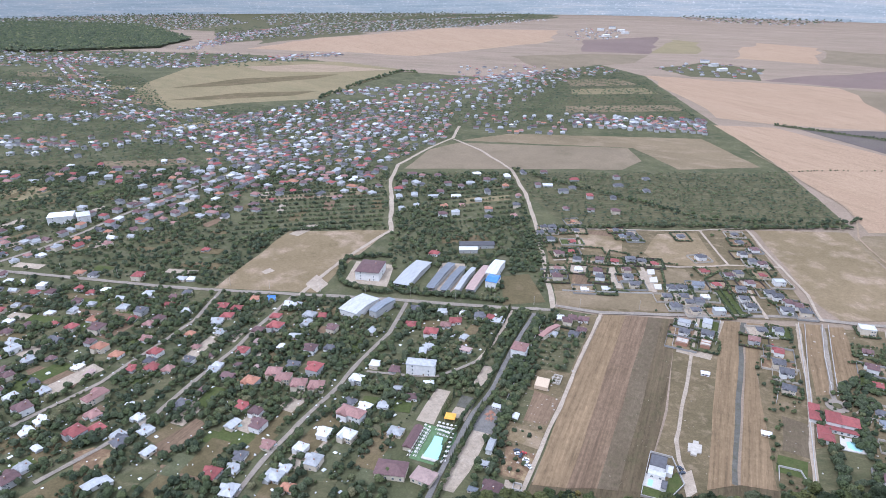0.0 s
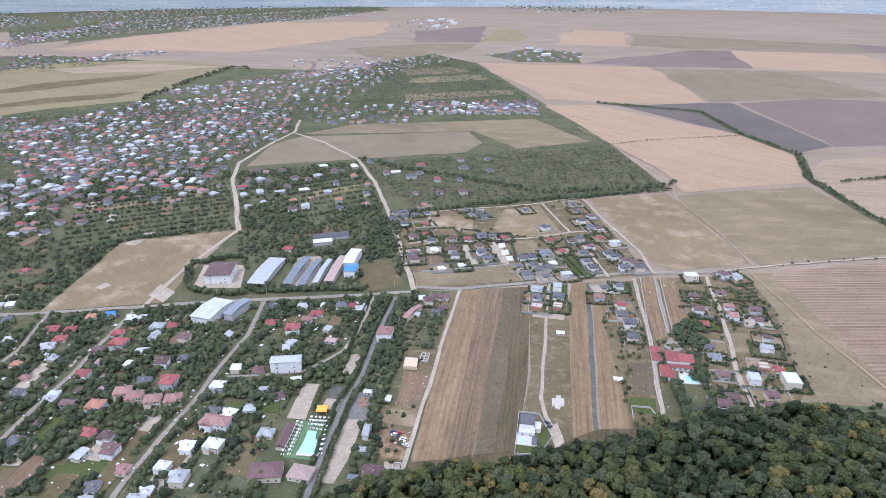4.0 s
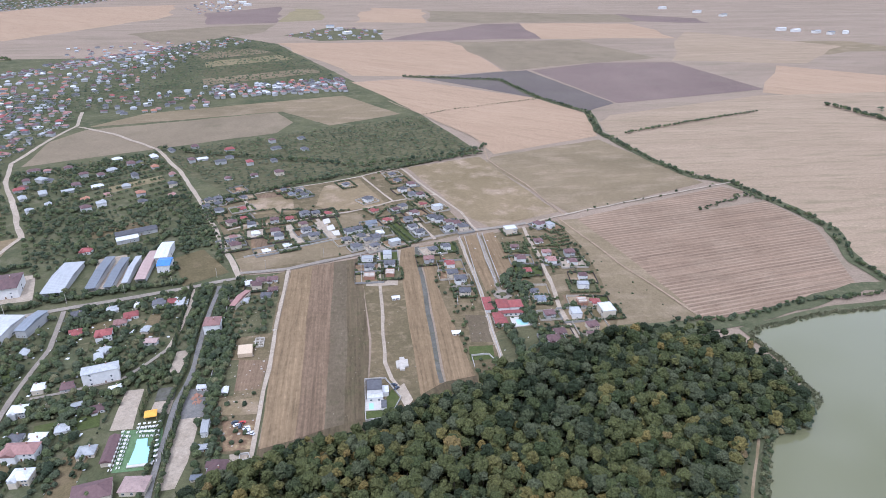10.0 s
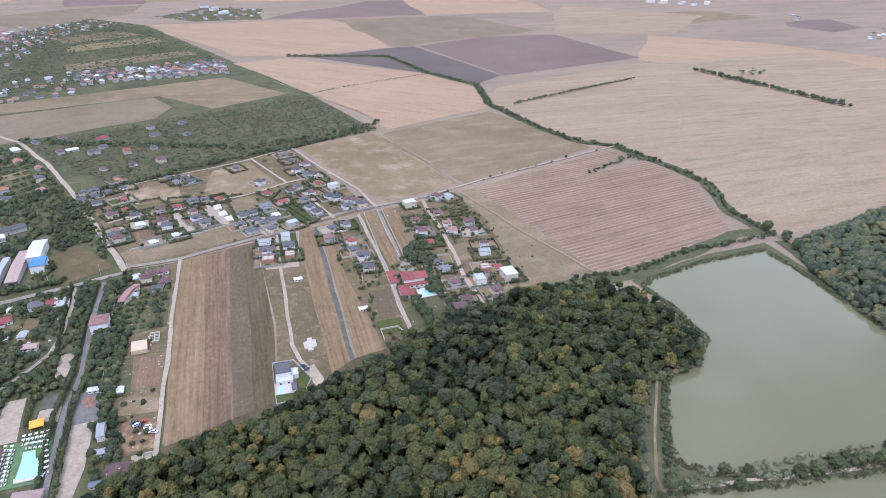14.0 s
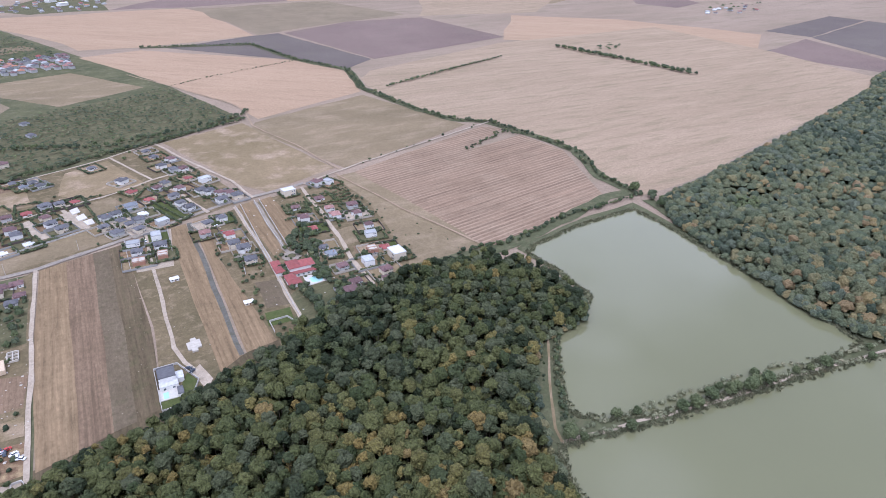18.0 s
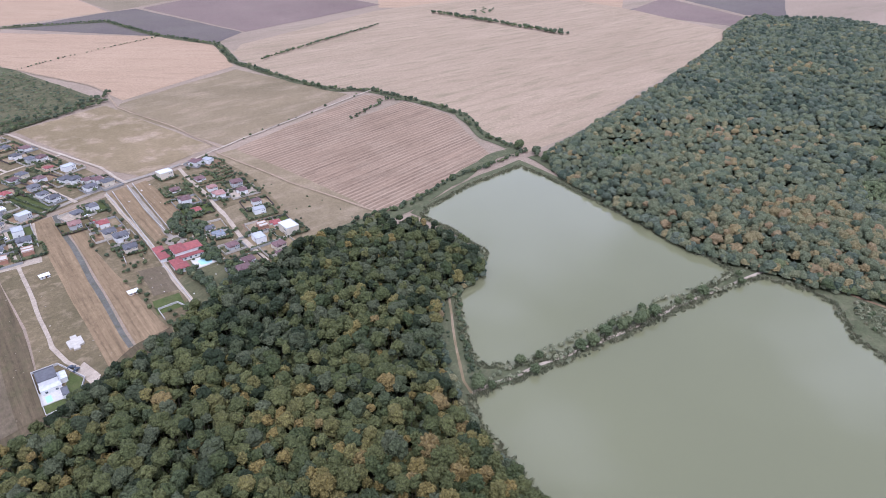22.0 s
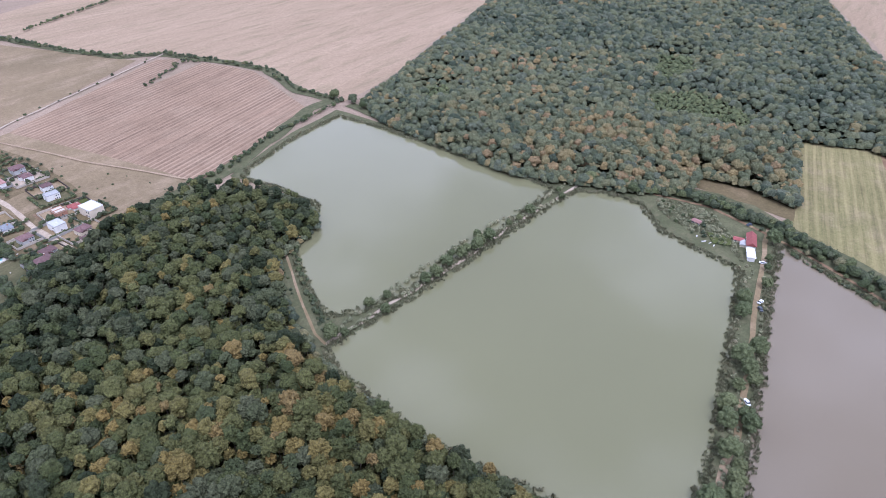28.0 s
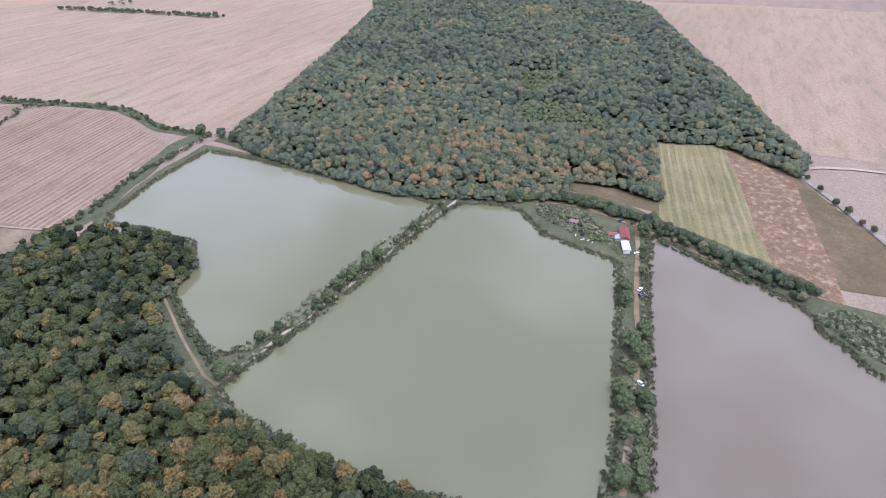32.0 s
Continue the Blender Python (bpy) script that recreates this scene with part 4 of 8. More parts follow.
BANK_A = [(288, 474.5), (316.9, 351.3), (331.2, 255.5), (345.3, 244.1), (340.3, 247.8), (364.5, 199.3), (379.1, 147.2), (375.3, 118.2), (370.4, 98), (365.9, 56.8), (353.8, 11.3), (359.9, -19.6), (339.8, -53.2), (245.6, -66.4), (135.6, 24.2), (142.9, 42.6), (120.5, 61.1), (111, 92.4), (96.9, 127.5), (95, 171.1), (96, 207.6), (103, 236.2), (113, 276.9), (130, 310.7), (165.9, 327.2), (179.9, 354.6), (157.8, 415.7), (231.7, 456.8)]
sheet("lake_bank", BANK_A, 0.42, M["reed"], "reedy green banks round the ponds", "bank", 10.0, 1.5)
LAKE_ONE = [(281.2, 462.8), (292.9, 423), (303, 361.8), (313.1, 296.1), (320, 251.2), (287.5, 241.8), (233, 231.4), (192.6, 226.3), (164.6, 223.7), (138.3, 226.7), (125.5, 234.2), (126.6, 249.7), (139.7, 292.1), (147.1, 309.6), (172.6, 323.8), (183.5, 339.4), (174.8, 381.1), (163.6, 407.4), (176, 419.6), (225.3, 444.1)]
LAKE_TWO = [(330.3, 237.7), (342.3, 219.7), (347.5, 196.8), (337.3, 184.5), (326.1, 166.2), (325.5, 146.7), (323.9, 115.5), (289.1, 99.8), (253, 83.9), (222.8, 70.6), (197.5, 59), (165.4, 49), (134, 39.8), (127.2, 66.3), (133, 74.7), (124.9, 96.9), (118.2, 111.7), (110.7, 144.3), (107.8, 176.6), (106.2, 197.8), (109.7, 212.5), (125.2, 215.1), (163.4, 217.8), (205.2, 222.6), (256.3, 229.7), (304.1, 236.7)]
LAKE_THREE = [(365.7, 112.9), (362.6, 93.3), (354.5, 73.2), (347.2, 39.2), (336.7, 10.9), (322.9, 5.1), (315.3, -8.5), (306.2, -17.1), (302, -26.5), (301.4, -74.8), (211.8, -59.4), (147.5, 25.1), (173.3, 36), (201.3, 46.3), (226.7, 57), (265.3, 73.1), (314.2, 93.9)]
sheet("pond", LAKE_ONE, 0.49, M["water"], "murky grey-green pond beside the wood", "water", 8.0, 1.0)
sheet("pond", LAKE_TWO, 0.50, M["water"], "large murky grey-green pond between dams", "water", 8.0, 1.0)
sheet("pond", LAKE_THREE, 0.51, M["brownwater"], "brownish grey pond beyond the tree-lined dam", "water", 8.0, 1.0)

FOREST_A = [(-157, 206.4), (-144.7, 220.9), (-125.8, 242.3), (-101.4, 256.4), (-76.4, 269.7), (-55.3, 293.4), (-19.1, 319.8), (-2.6, 347.9), (-2.9, 333.2), (4.5, 348.3), (27.3, 363.1), (69, 388.9), (128.8, 401.2), (150.7, 390.8), (167.7, 364.1), (175.6, 335.1), (167.3, 310.8), (137.5, 299.7), (128.8, 290.9), (119.2, 275), (107.4, 236.6), (103.4, 213.8), (100.7, 200.7), (101.2, 196.4), (104.8, 168.5), (106.7, 144.3), (112.3, 125.7), (118.2, 103), (124.8, 77.7), (84.8, 67.1), (-6.3, 114.9), (-98, 145.8), (-150.4, 167.3)]
FOREST_B = [(319.2, 474.4), (420.1, 528.2), (564.3, 611), (825, 768), (873, 816), (994, 888), (1118, 807), (1132, 649), (1100, 409.3), (840, 242.5), (743, 173.4), (625, 105.5), (556.2, 58.8), (522.8, 58.7), (547.9, 109.4), (553.6, 129.6), (526.4, 176), (417.4, 127.2), (421.4, 157.8), (411.5, 194.1), (385.1, 184.8), (352.7, 211.9), (337.1, 239.9), (311.5, 281.1), (305.2, 355.9), (301.2, 432.2)]
sheet("forest_floor", FOREST_A, 0.43, M["forestfloor"], "dark leaf litter under the oaks", "ground", 12.0, 1.0)
sheet("forest_floor_b", FOREST_B, 0.435, M["forestfloor"], "dark leaf litter under the far wood", "ground", 12.0, 1.0)

lane("field_margin", [(-150, 214), (-126, 247), (-101, 262), (-77, 278), (-56, 300), (-20, 326), (-2, 350)], 22.0, 0.01, M["weedstrip"], "weedy brown field margin along the wood", "ground", 1.0)

ROADS = [
    # width, material, label, line
    (5.8, "asphalt", "grey village street with dusty edges", [(-710, 163.8), (-621, 209.4), (-567.9, 236.3), (-518.2, 263.4), (-472, 291.1), (-418.7, 324.5), (-366.6, 357.2), (-331.8, 377.8), (-297.5, 398.1), (-263.8, 418), (-224.2, 442.7), (-228.4, 450.3), (-189.2, 464.9), (-136.8, 501), (-111.2, 520.7), (-74.6, 549.5), (-44.4, 565.7), (-7.1, 582.6), (6.6, 591.4)]),
    (5.5, "sand", "pale dirt road between gardens and plots", [(-225.2, 444.5), (-260.9, 498.1), (-309.3, 567.2), (-349.7, 623), (-407.2, 698), (-483, 783), (-585.1, 849), (-665, 881)]),
    (3.1, "sand", "pale sandy farm track", [(-188.9, 464), (-171.6, 396.7), (-158.7, 347.8), (-144.3, 292.3), (-132.7, 248.8), (-130.7, 237.4)]),
    (2.8, "sand", "rutted sand track between building plots", [(-121.6, 510.1), (-106.8, 447.8), (-93.4, 396.9), (-80.7, 341.8), (-72.5, 325.2), (-60.3, 307.7)]),
    (6.0, "sand", "pale country road bending past the village", [(-454.7, 490.3), (-521.5, 565.3), (-587.9, 636), (-631, 701), (-659, 810), (-671, 886), (-719, 970)]),
    (5.0, "sand", "dirt track across a dry meadow", [(-457.1, 492.8), (-447.4, 438.7), (-431.5, 376.7), (-418.6, 337.5), (-413.1, 326.2)]),
    (3.9, "lane", "narrow village lane", [(-329, 374.6), (-306.6, 328.4), (-295.2, 285.2), (-284.8, 252.5), (-280.2, 227.7), (-272.2, 197.6), (-267.9, 181.2), (-258.9, 158.3), (-253.5, 145)]),
    (3.9, "lane", "narrow village lane", [(-417, 323.1), (-403.5, 287.6), (-385.9, 244.2), (-364.9, 185.2), (-354.2, 154.4), (-350.4, 116.3), (-349.6, 81.3)]),
    (3.9, "lane", "narrow village lane", [(-475.2, 288.6), (-445, 242.7), (-436.6, 215), (-417.5, 152.4), (-415, 117.8), (-412.9, 86.9)]),
    (5.6, "lane", "through road of the old village", [(-789, 530.2), (-758, 421.6), (-742, 351.6), (-715, 278.9), (-703, 227.6), (-699, 189.4), (-694, 149.4)]),
    (3.8, "tarmac", "grey lane beside the swimming pool", [(-233.2, 427.9), (-214.6, 363.5), (-199.8, 315.2), (-194.1, 284.1), (-182.8, 248.2), (-171.7, 215.7), (-167.5, 203.3)]),
    (3.8, "sand", "estate street of packed earth", [(4.9, 581.2), (22.8, 499.2), (33.1, 430.1), (44.4, 388.1)]),
    (4.0, "asphalt", "paved drive to the red-roofed villa", [(-37.8, 553.6), (-14.7, 457.6), (-9, 443.5)]),
    (3.6, "sand", "estate lane along a garden wall", [(-55.1, 547), (-26.8, 448.1), (-14.8, 389.5), (-5.2, 353.3)]),
    (2.8, "sand", "field track with two ruts", [(6.6, 588.5), (44.3, 619), (135.4, 680), (237.6, 745)]),
    (2.2, "tan", "field track across bare ground", [(44.3, 619), (4.4, 708), (-45.4, 797), (-54.9, 863), (-75.1, 907), (-164.9, 1027), (-242.1, 1123)]),
    (2.2, "tan", "field track beside the furrowed field", [(38.1, 610), (87.1, 510.8), (135.5, 428.7)]),
    (3.4, "bare", "track along the tree-lined dam", [(168.0, 43.5), (181.7, 47.5), (193.8, 51.7), (210.1, 55.5), (231.8, 64.8), (273.9, 83.0), (299.5, 93.7), (331.9, 107.3), (362.0, 119.6), (380.4, 126.5)]),
    (2.6, "sand", "track along the dam between two ponds", [(113.0, 216.7), (122.1, 218.4), (138.3, 219.2), (155.8, 221.9), (174.9, 222.2), (209.1, 226.0), (258.5, 234.3), (290.7, 236.6), (321.0, 240.9), (338.1, 242.4), (344.1, 242.7)]),
    (1.7, "bare", "footpath along the wood's edge", [(113.0, 216.7), (113.6, 226.6), (120.4, 248.3), (127.8, 270.3), (140.2, 305.6), (151.4, 318.6), (164.7, 322.6)]),
    (2.6, "patchy", "track behind the ponds", [(344.1, 242.7), (364.4, 202.6), (377.3, 163.4), (373.8, 128.7), (370.4, 107.6), (363.9, 81.9), (353.7, 49.3)]),
    (3.6, "sand", "packed earth street between new houses", [(-275.5, 536.2), (-264, 547.5), (-222.2, 565.3), (-202.8, 579.4), (-171.9, 597.2), (-155.5, 611), (-136.3, 632), (-92.6, 660)]),
    (3.2, "sand", "earth lane beside garden plots", [(-299.5, 626), (-281.6, 600), (-265.1, 579.4)]),
    (3.0, "sand", "earth lane across a dry plot", [(-186.8, 709), (-157.6, 667), (-134.9, 634)]),
    (4.0, "sand", "broad earth lane between new houses", [(-202.3, 577.9), (-184.7, 552.9), (-168.5, 529.7)]),
    (3.4, "asphalt", "short estate street", [(-157.7, 561.4), (-143.4, 534.9), (-129.7, 510.8)]),
    (3.4, "sand", "earth lane behind a row of houses", [(-123.4, 616), (-102.8, 587.6), (-75.9, 540.4)]),
    (3.2, "sand", "track along the estate's edge", [(-149.2, 748), (-123.8, 708), (-94.9, 663), (-58.7, 612), (-39.2, 565.1)]),
    (3.0, "sand", "track below the overgrown orchard", [(-313.3, 614), (-299.1, 628), (-261.3, 654), (-190.6, 708), (-153.9, 746)]),
    (3.0, "sand", "dirt path between gardens", [(-228, 338.1), (-233.2, 364.4), (-240.7, 391.7), (-250.9, 420.3)]),
    (3.0, "asphalt", "guest house drive", [(-281.6, 277.1), (-263.3, 287), (-239.8, 302.8), (-232.7, 320.2), (-228, 338.1)]),
    (5.0, "sand", "pale gravel road at the wood's corner", [(533.4, 65.5), (554, 49.3), (563.9, 31), (572.3, 5.8), (586, -41.3)]),
    (5.5, "asphalt", "country road lined with bushes", [(573.1, 134.3), (547.1, 94.4), (532.4, 63.3), (498, 31.4), (447.8, -9.1), (396.4, -50.5)]),
]
HEDGE_LINE = [(-259.9, 1361), (-56.3, 1350), (16.7, 1192), (100, 1081), (106.5, 956), (137.8, 878), (165.7, 815), (197.6, 762), (234.8, 747), (268.6, 686), (297.2, 617), (289.9, 541.8), (302.9, 500.1)]
lane("hedge_bank", HEDGE_LINE, 13.0, 0.455, M["reed"], "grassy bank under a field hedge", "bank", 1.5)
lane("grass_bank", [(82, 404.2), (135.3, 416.5), (166.8, 427.5), (216, 457.8), (270.7, 493.8), (304.7, 498.2)], 13.0, 0.46, M["reed"], "rough green grass between field and pond", "bank", 1.5)
lane("grass_bank", [(304.7, 478.3), (310.7, 403.7), (315.9, 339.4), (323.5, 280.8), (339.2, 241.3)], 12.0, 0.45, M["reed"], "rough green grass under the far wood", "bank", 1.5)
lane("grass_bank", [(348.2, 233.4), (369.4, 205.9), (384.3, 167.4), (383, 133.3), (377.9, 111.1), (370.9, 84.8), (363.4, 52.7), (352, 14.8)], 32.0, 0.445, M["reed"], "overgrown strip between ponds and fields", "bank", 2.0)
for i, (width, mat, label, pts) in enumerate(ROADS):
    lane("road", pts, width * 0.86, 0.57 + 0.004 * i, M[mat], label)

# ---- woods ----
rng = random.Random(5)


def near_cam(p):
    return hypot(p[0], p[1]) > 110


def spots_in(poly, spacing, rmin, rmax, hmin, hmax, keep=None):
    out = []
    for x, y in fill(poly, spacing, rng, keep):
        r = rmin + (rmax - rmin) * rng.random() ** 1.5
        out.append((x, y, 0.2, r, rng.uniform(hmin, hmax)))
    return out


def ring(poly, inset):
    """The outline drawn in towards its middle."""
    cx, cy = sum(p[0] for p in poly) / len(poly), sum(p[1] for p in poly) / len(poly)
    return [(x + (cx - x) * inset / max(1, hypot(cx - x, cy - y)), y + (cy - y) * inset / max(1, hypot(cx - x, cy - y))) for x, y in poly]


def rim(p, polys):
    """Distance from a place to the nearest of some outlines."""
    least = 1e9
    for poly in polys:
        a = np.array(poly)
        d = np.roll(a, -1, 0) - a
        q = np.array(p) - a
        t = np.clip((q * d).sum(1) / np.maximum((d ** 2).sum(1), 1e-6), 0, 1)
        least = min(least, float(np.hypot(*(q - d * t[:, None]).T).min()))
    return least


def shelved(spots, polys, reach=13.0, low=0.42):
    """A wood's trees get lower and smaller towards its edge."""
    out = []
    for x, y, z, r, h in spots:
        k = min(1.0, low + (1 - low) * rim((x, y), polys) / reach)
        out.append((x, y, z, r * (0.72 + 0.28 * k), max(r * 0.9, h * k)))
    return out


wood_a = shelved(spots_in(ring(FOREST_A, 1.5), 5.4, 1.9, 4.5, 10.5, 18.5, near_cam), [FOREST_A], 9.0, 0.6)
wood_low = shelved(spots_in(FOREST_A, 5.4, 2.0, 3.2, 6.0, 10.0, near_cam), [FOREST_A], 9.0, 0.45)
wood_a.sort(key=lambda q: hypot(q[0] - 60, q[1] - 60))


def cooler(x, y):
    """The wood turns yellow on its southern side, and stays dark green towards the village and the headland."""
    return 0.07 - 0.27 * max(0.0, min(1.0, (hypot(x, y) - 180) / 140))


woods("oak_wood", wood_a[:480], CROWN_WOOD, M["oak"], "dense oak wood turning yellow and brown in places", warm=cooler, smooth=False)
woods("oak_wood_back", wood_a[480:], CROWN_THIRD, M["oak"], "green oak wood beside the village fields", warm=cooler, smooth=False)
woods("oak_understory", wood_low, CROWN_LITE, M["oak"], "younger trees filling the gaps of the oak wood", warm=cooler)
CLEARING = [(523.1, 312.6), (563.0, 288.7), (557.7, 252.8), (536.9, 213.7), (504.7, 206.0), (506.3, 237.4), (501.3, 259.8), (482.2, 283.5)]
GLADE = [(633.4, 378.5), (657.7, 348.7), (619.5, 319.6), (564.7, 318.5), (582.1, 347.2)]
HOLLOW = [(378.7, 464.1), (402.2, 451.8), (383.4, 425.8), (359.0, 432.9)]


def wooded(p):
    return not inside(p, CLEARING) and not inside(p, GLADE) and not inside(p, HOLLOW)


def autumn(x, y):
    """The pond side of the far wood turns first."""
    d = hypot(x, y)
    return 0.24 * max(-0.6, min(1.0, (620 - d) / 240)) + 0.25 * noise.noise(Vector((x * 0.009, y * 0.009, 1.7)))


wood_b = []
for x, y in fill(ring(FOREST_B, 2), 6.0, rng, wooded):
    r = 2.6 + 2.6 * rng.random() ** 1.5
    wood_b.append((x, y, 0.2, r, rng.uniform(10.5, 16.0) + 4.0 * noise.noise(Vector((x * 0.02, y * 0.02, 5.0)))))
wood_b = shelved(wood_b, [FOREST_B, CLEARING, GLADE, HOLLOW], 18.0, 0.38)
woods("far_understory", shelved(spots_in(FOREST_B, 5.4, 2.4, 3.8, 7.5, 11.0, wooded), [FOREST_B, CLEARING, GLADE, HOLLOW], 16.0, 0.35), CROWN_FAR, M["far_oak_hazed"], "younger trees under the far oaks", trunks=False, warm=autumn)
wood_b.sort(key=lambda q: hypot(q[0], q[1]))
woods("far_oak_wood", wood_b[:900], CROWN_THIRD, M["far_oak_hazed"], "dense oak wood beyond the ponds, partly turning orange", warm=autumn)
woods("far_oak_wood_back", wood_b[900:], CROWN_LITE, M["far_oak_hazed"], "grey-green oak wood fading into the plain", trunks=False, warm=autumn)
low = []
for poly in (CLEARING, GLADE, HOLLOW):
    low += spots_in(poly, 3.6, 1.2, 2.4, 3.0, 6.0)
woods("clearing_scrub", low, CROWN_LITE, M["willow"], "light green regrowth in a clearing of the wood", trunks=False)


def skirt(poly, spacing, rmin, rmax):
    """Low trees and bushes that close a wood's edge."""
    out = []
    for a, b in zip(poly, poly[1:] + poly[:1]):
        a, b = Vector(a), Vector(b)
        for j in range(max(1, int((b - a).length / spacing))):
            p = a.lerp(b, rng.random())
            if near_cam(p):
                r = rng.uniform(rmin, rmax)
                out.append((p.x + rng.uniform(-1.5, 1.5), p.y + rng.uniform(-1.5, 1.5), 0.3, r, r * rng.uniform(1.3, 2.2)))
    return out


woods("wood_edge_bushes", skirt(FOREST_A, 1.9, 1.5, 3.0) + skirt(FOREST_B, 2.4, 1.6, 3.4) + skirt(ring(FOREST_B, 2.5), 2.4, 2.6, 4.2) + skirt(CLEARING, 2.5, 2.2, 4.0) + skirt(GLADE, 3.0, 2.2, 4.0) + skirt(HOLLOW, 3.0, 2.2, 3.6), CROWN_LITE, M["far_oak_hazed"], "bushes and young trees closing the wood's edge")

# ---- houses ----
plaster = [plain_mat("plaster_white", (0.72, 0.70, 0.66), 0.85, 0.2, 0.18, 0.4), plain_mat("plaster_cream", (0.62, 0.54, 0.42), 0.85, 0.2, 0.18, 0.4),
           plain_mat("plaster_grey", (0.45, 0.44, 0.42), 0.85, 0.2, 0.18, 0.4)]
raw_brick = plain_mat("raw_brick", (0.37, 0.20, 0.135), 0.9, 0.2, 0.3, 1.2)
raw_concrete = plain_mat("raw_concrete", (0.48, 0.43, 0.36), 0.9, 0.2, 0.25, 0.6)
glass = plain_mat("dark_window_glass", (0.05, 0.06, 0.07), 0.08, 0.5, 0.2)
frame_white = plain_mat("white_frame", (0.75, 0.75, 0.74), 0.5)
door_brown = plain_mat("brown_door", (0.16, 0.08, 0.04), 0.5)


def roof_mat(name, col, rough=0.7, spec=0.3):
    """Rows of tiles or sheet ribs, faded and stained."""
    m, n, l, b = base_mat(name, rough, spec)
    v = coords(n, l)
    info = n.new("ShaderNodeObjectInfo")
    w = n.new("ShaderNodeTexWave")
    w.bands_direction = "Z"
    w.inputs["Scale"].default_value, w.inputs["Distortion"].default_value = 2.0, 0.8
    l.new(v, w.inputs["Vector"])
    c = ramped(n, l, noise_tex(n, l, v, 0.5, 5, 0.7), (0.25, tuple(k * 0.68 for k in col)), (0.7, tuple(min(0.9, k * 1.1) for k in col)))
    c = blend(n, l, 0.3, c, ramped(n, l, w.outputs["Fac"], (0.2, (0.6,) * 3), (0.6, (1.0,) * 3)), "MULTIPLY")
    c = blend(n, l, 1.0, c, ramped(n, l, info.outputs["Random"], (0.0, (0.72,) * 3), (1.0, (1.1,) * 3)), "MULTIPLY")
    l.new(c, b.inputs["Base Color"])
    return m


ROOF = {
    "red": roof_mat("red_roof", (0.33, 0.098, 0.088)), "maroon": roof_mat("maroon_roof", (0.17, 0.10, 0.095)), "dark": roof_mat("dark_grey_roof", (0.13, 0.125, 0.13)),
    "grey": roof_mat("grey_metal_roof", (0.43, 0.43, 0.42), 0.45, 0.5), "white": roof_mat("white_metal_roof", (0.72, 0.71, 0.69), 0.5, 0.4),
    "pink": roof_mat("faded_tile_roof", (0.36, 0.20, 0.17)), "orange": roof_mat("orange_tile_roof", (0.44, 0.21, 0.13)), "blue": roof_mat("blue_metal_roof", (0.07, 0.22, 0.55), 0.45, 0.5),
    "bluegrey": roof_mat("blue_grey_roof", (0.22, 0.235, 0.255), 0.5, 0.4), "rust": roof_mat("rusty_metal_roof", (0.42, 0.30, 0.26), 0.7, 0.3),
}
WORD = {"red": "bright red", "maroon": "dark maroon", "dark": "dark grey", "grey": "grey metal", "white": "white metal", "pink": "faded terracotta",
        "orange": "orange tiled", "blue": "blue metal", "bluegrey": "blue-grey", "rust": "rusty metal"}
# style: width, depth, wall height, roof rise, roof form, storeys
STYLE = {
    "cottage": (10.5, 8.5, 3.0, 2.4, "hip", 1), "house": (12.0, 10.0, 5.6, 2.6, "hip", 2), "gable": (11.5, 8.0, 3.3, 2.8, "gable", 1),
    "villa": (15.0, 11.0, 5.6, 3.0, "hip", 2), "flat": (13.0, 10.0, 6.3, 0.5, "flat", 2), "shed": (7.0, 4.6, 2.4, 0.7, "gable", 1),
    "long": (46.0, 9.5, 3.8, 1.8, "gable", 1), "hall": (24.0, 14.0, 6.5, 1.6, "gable", 1), "shell": (12.0, 10.0, 5.8, 0.0, "none", 2),
    "row": (20.0, 10.0, 5.6, 2.8, "hip", 2), "hotel": (26.0, 12.0, 9.0, 2.0, "hip", 3), "tall": (13.0, 12.0, 8.4, 3.2, "hip", 3),
}


def box_into(bm, x0, y0, z0, x1, y1, z1, mat=0):
    v = [bm.verts.new(p) for p in ((x0, y0, z0), (x1, y0, z0), (x1, y1, z0), (x0, y1, z0), (x0, y0, z1), (x1, y0, z1), (x1, y1, z1), (x0, y1, z1))]
    for q in ((3, 2, 1, 0), (4, 5, 6, 7), (0, 1, 5, 4), (1, 2, 6, 5), (2, 3, 7, 6), (3, 0, 4, 7)):
        bm.faces.new([v[i] for i in q]).material_index = mat
    return v


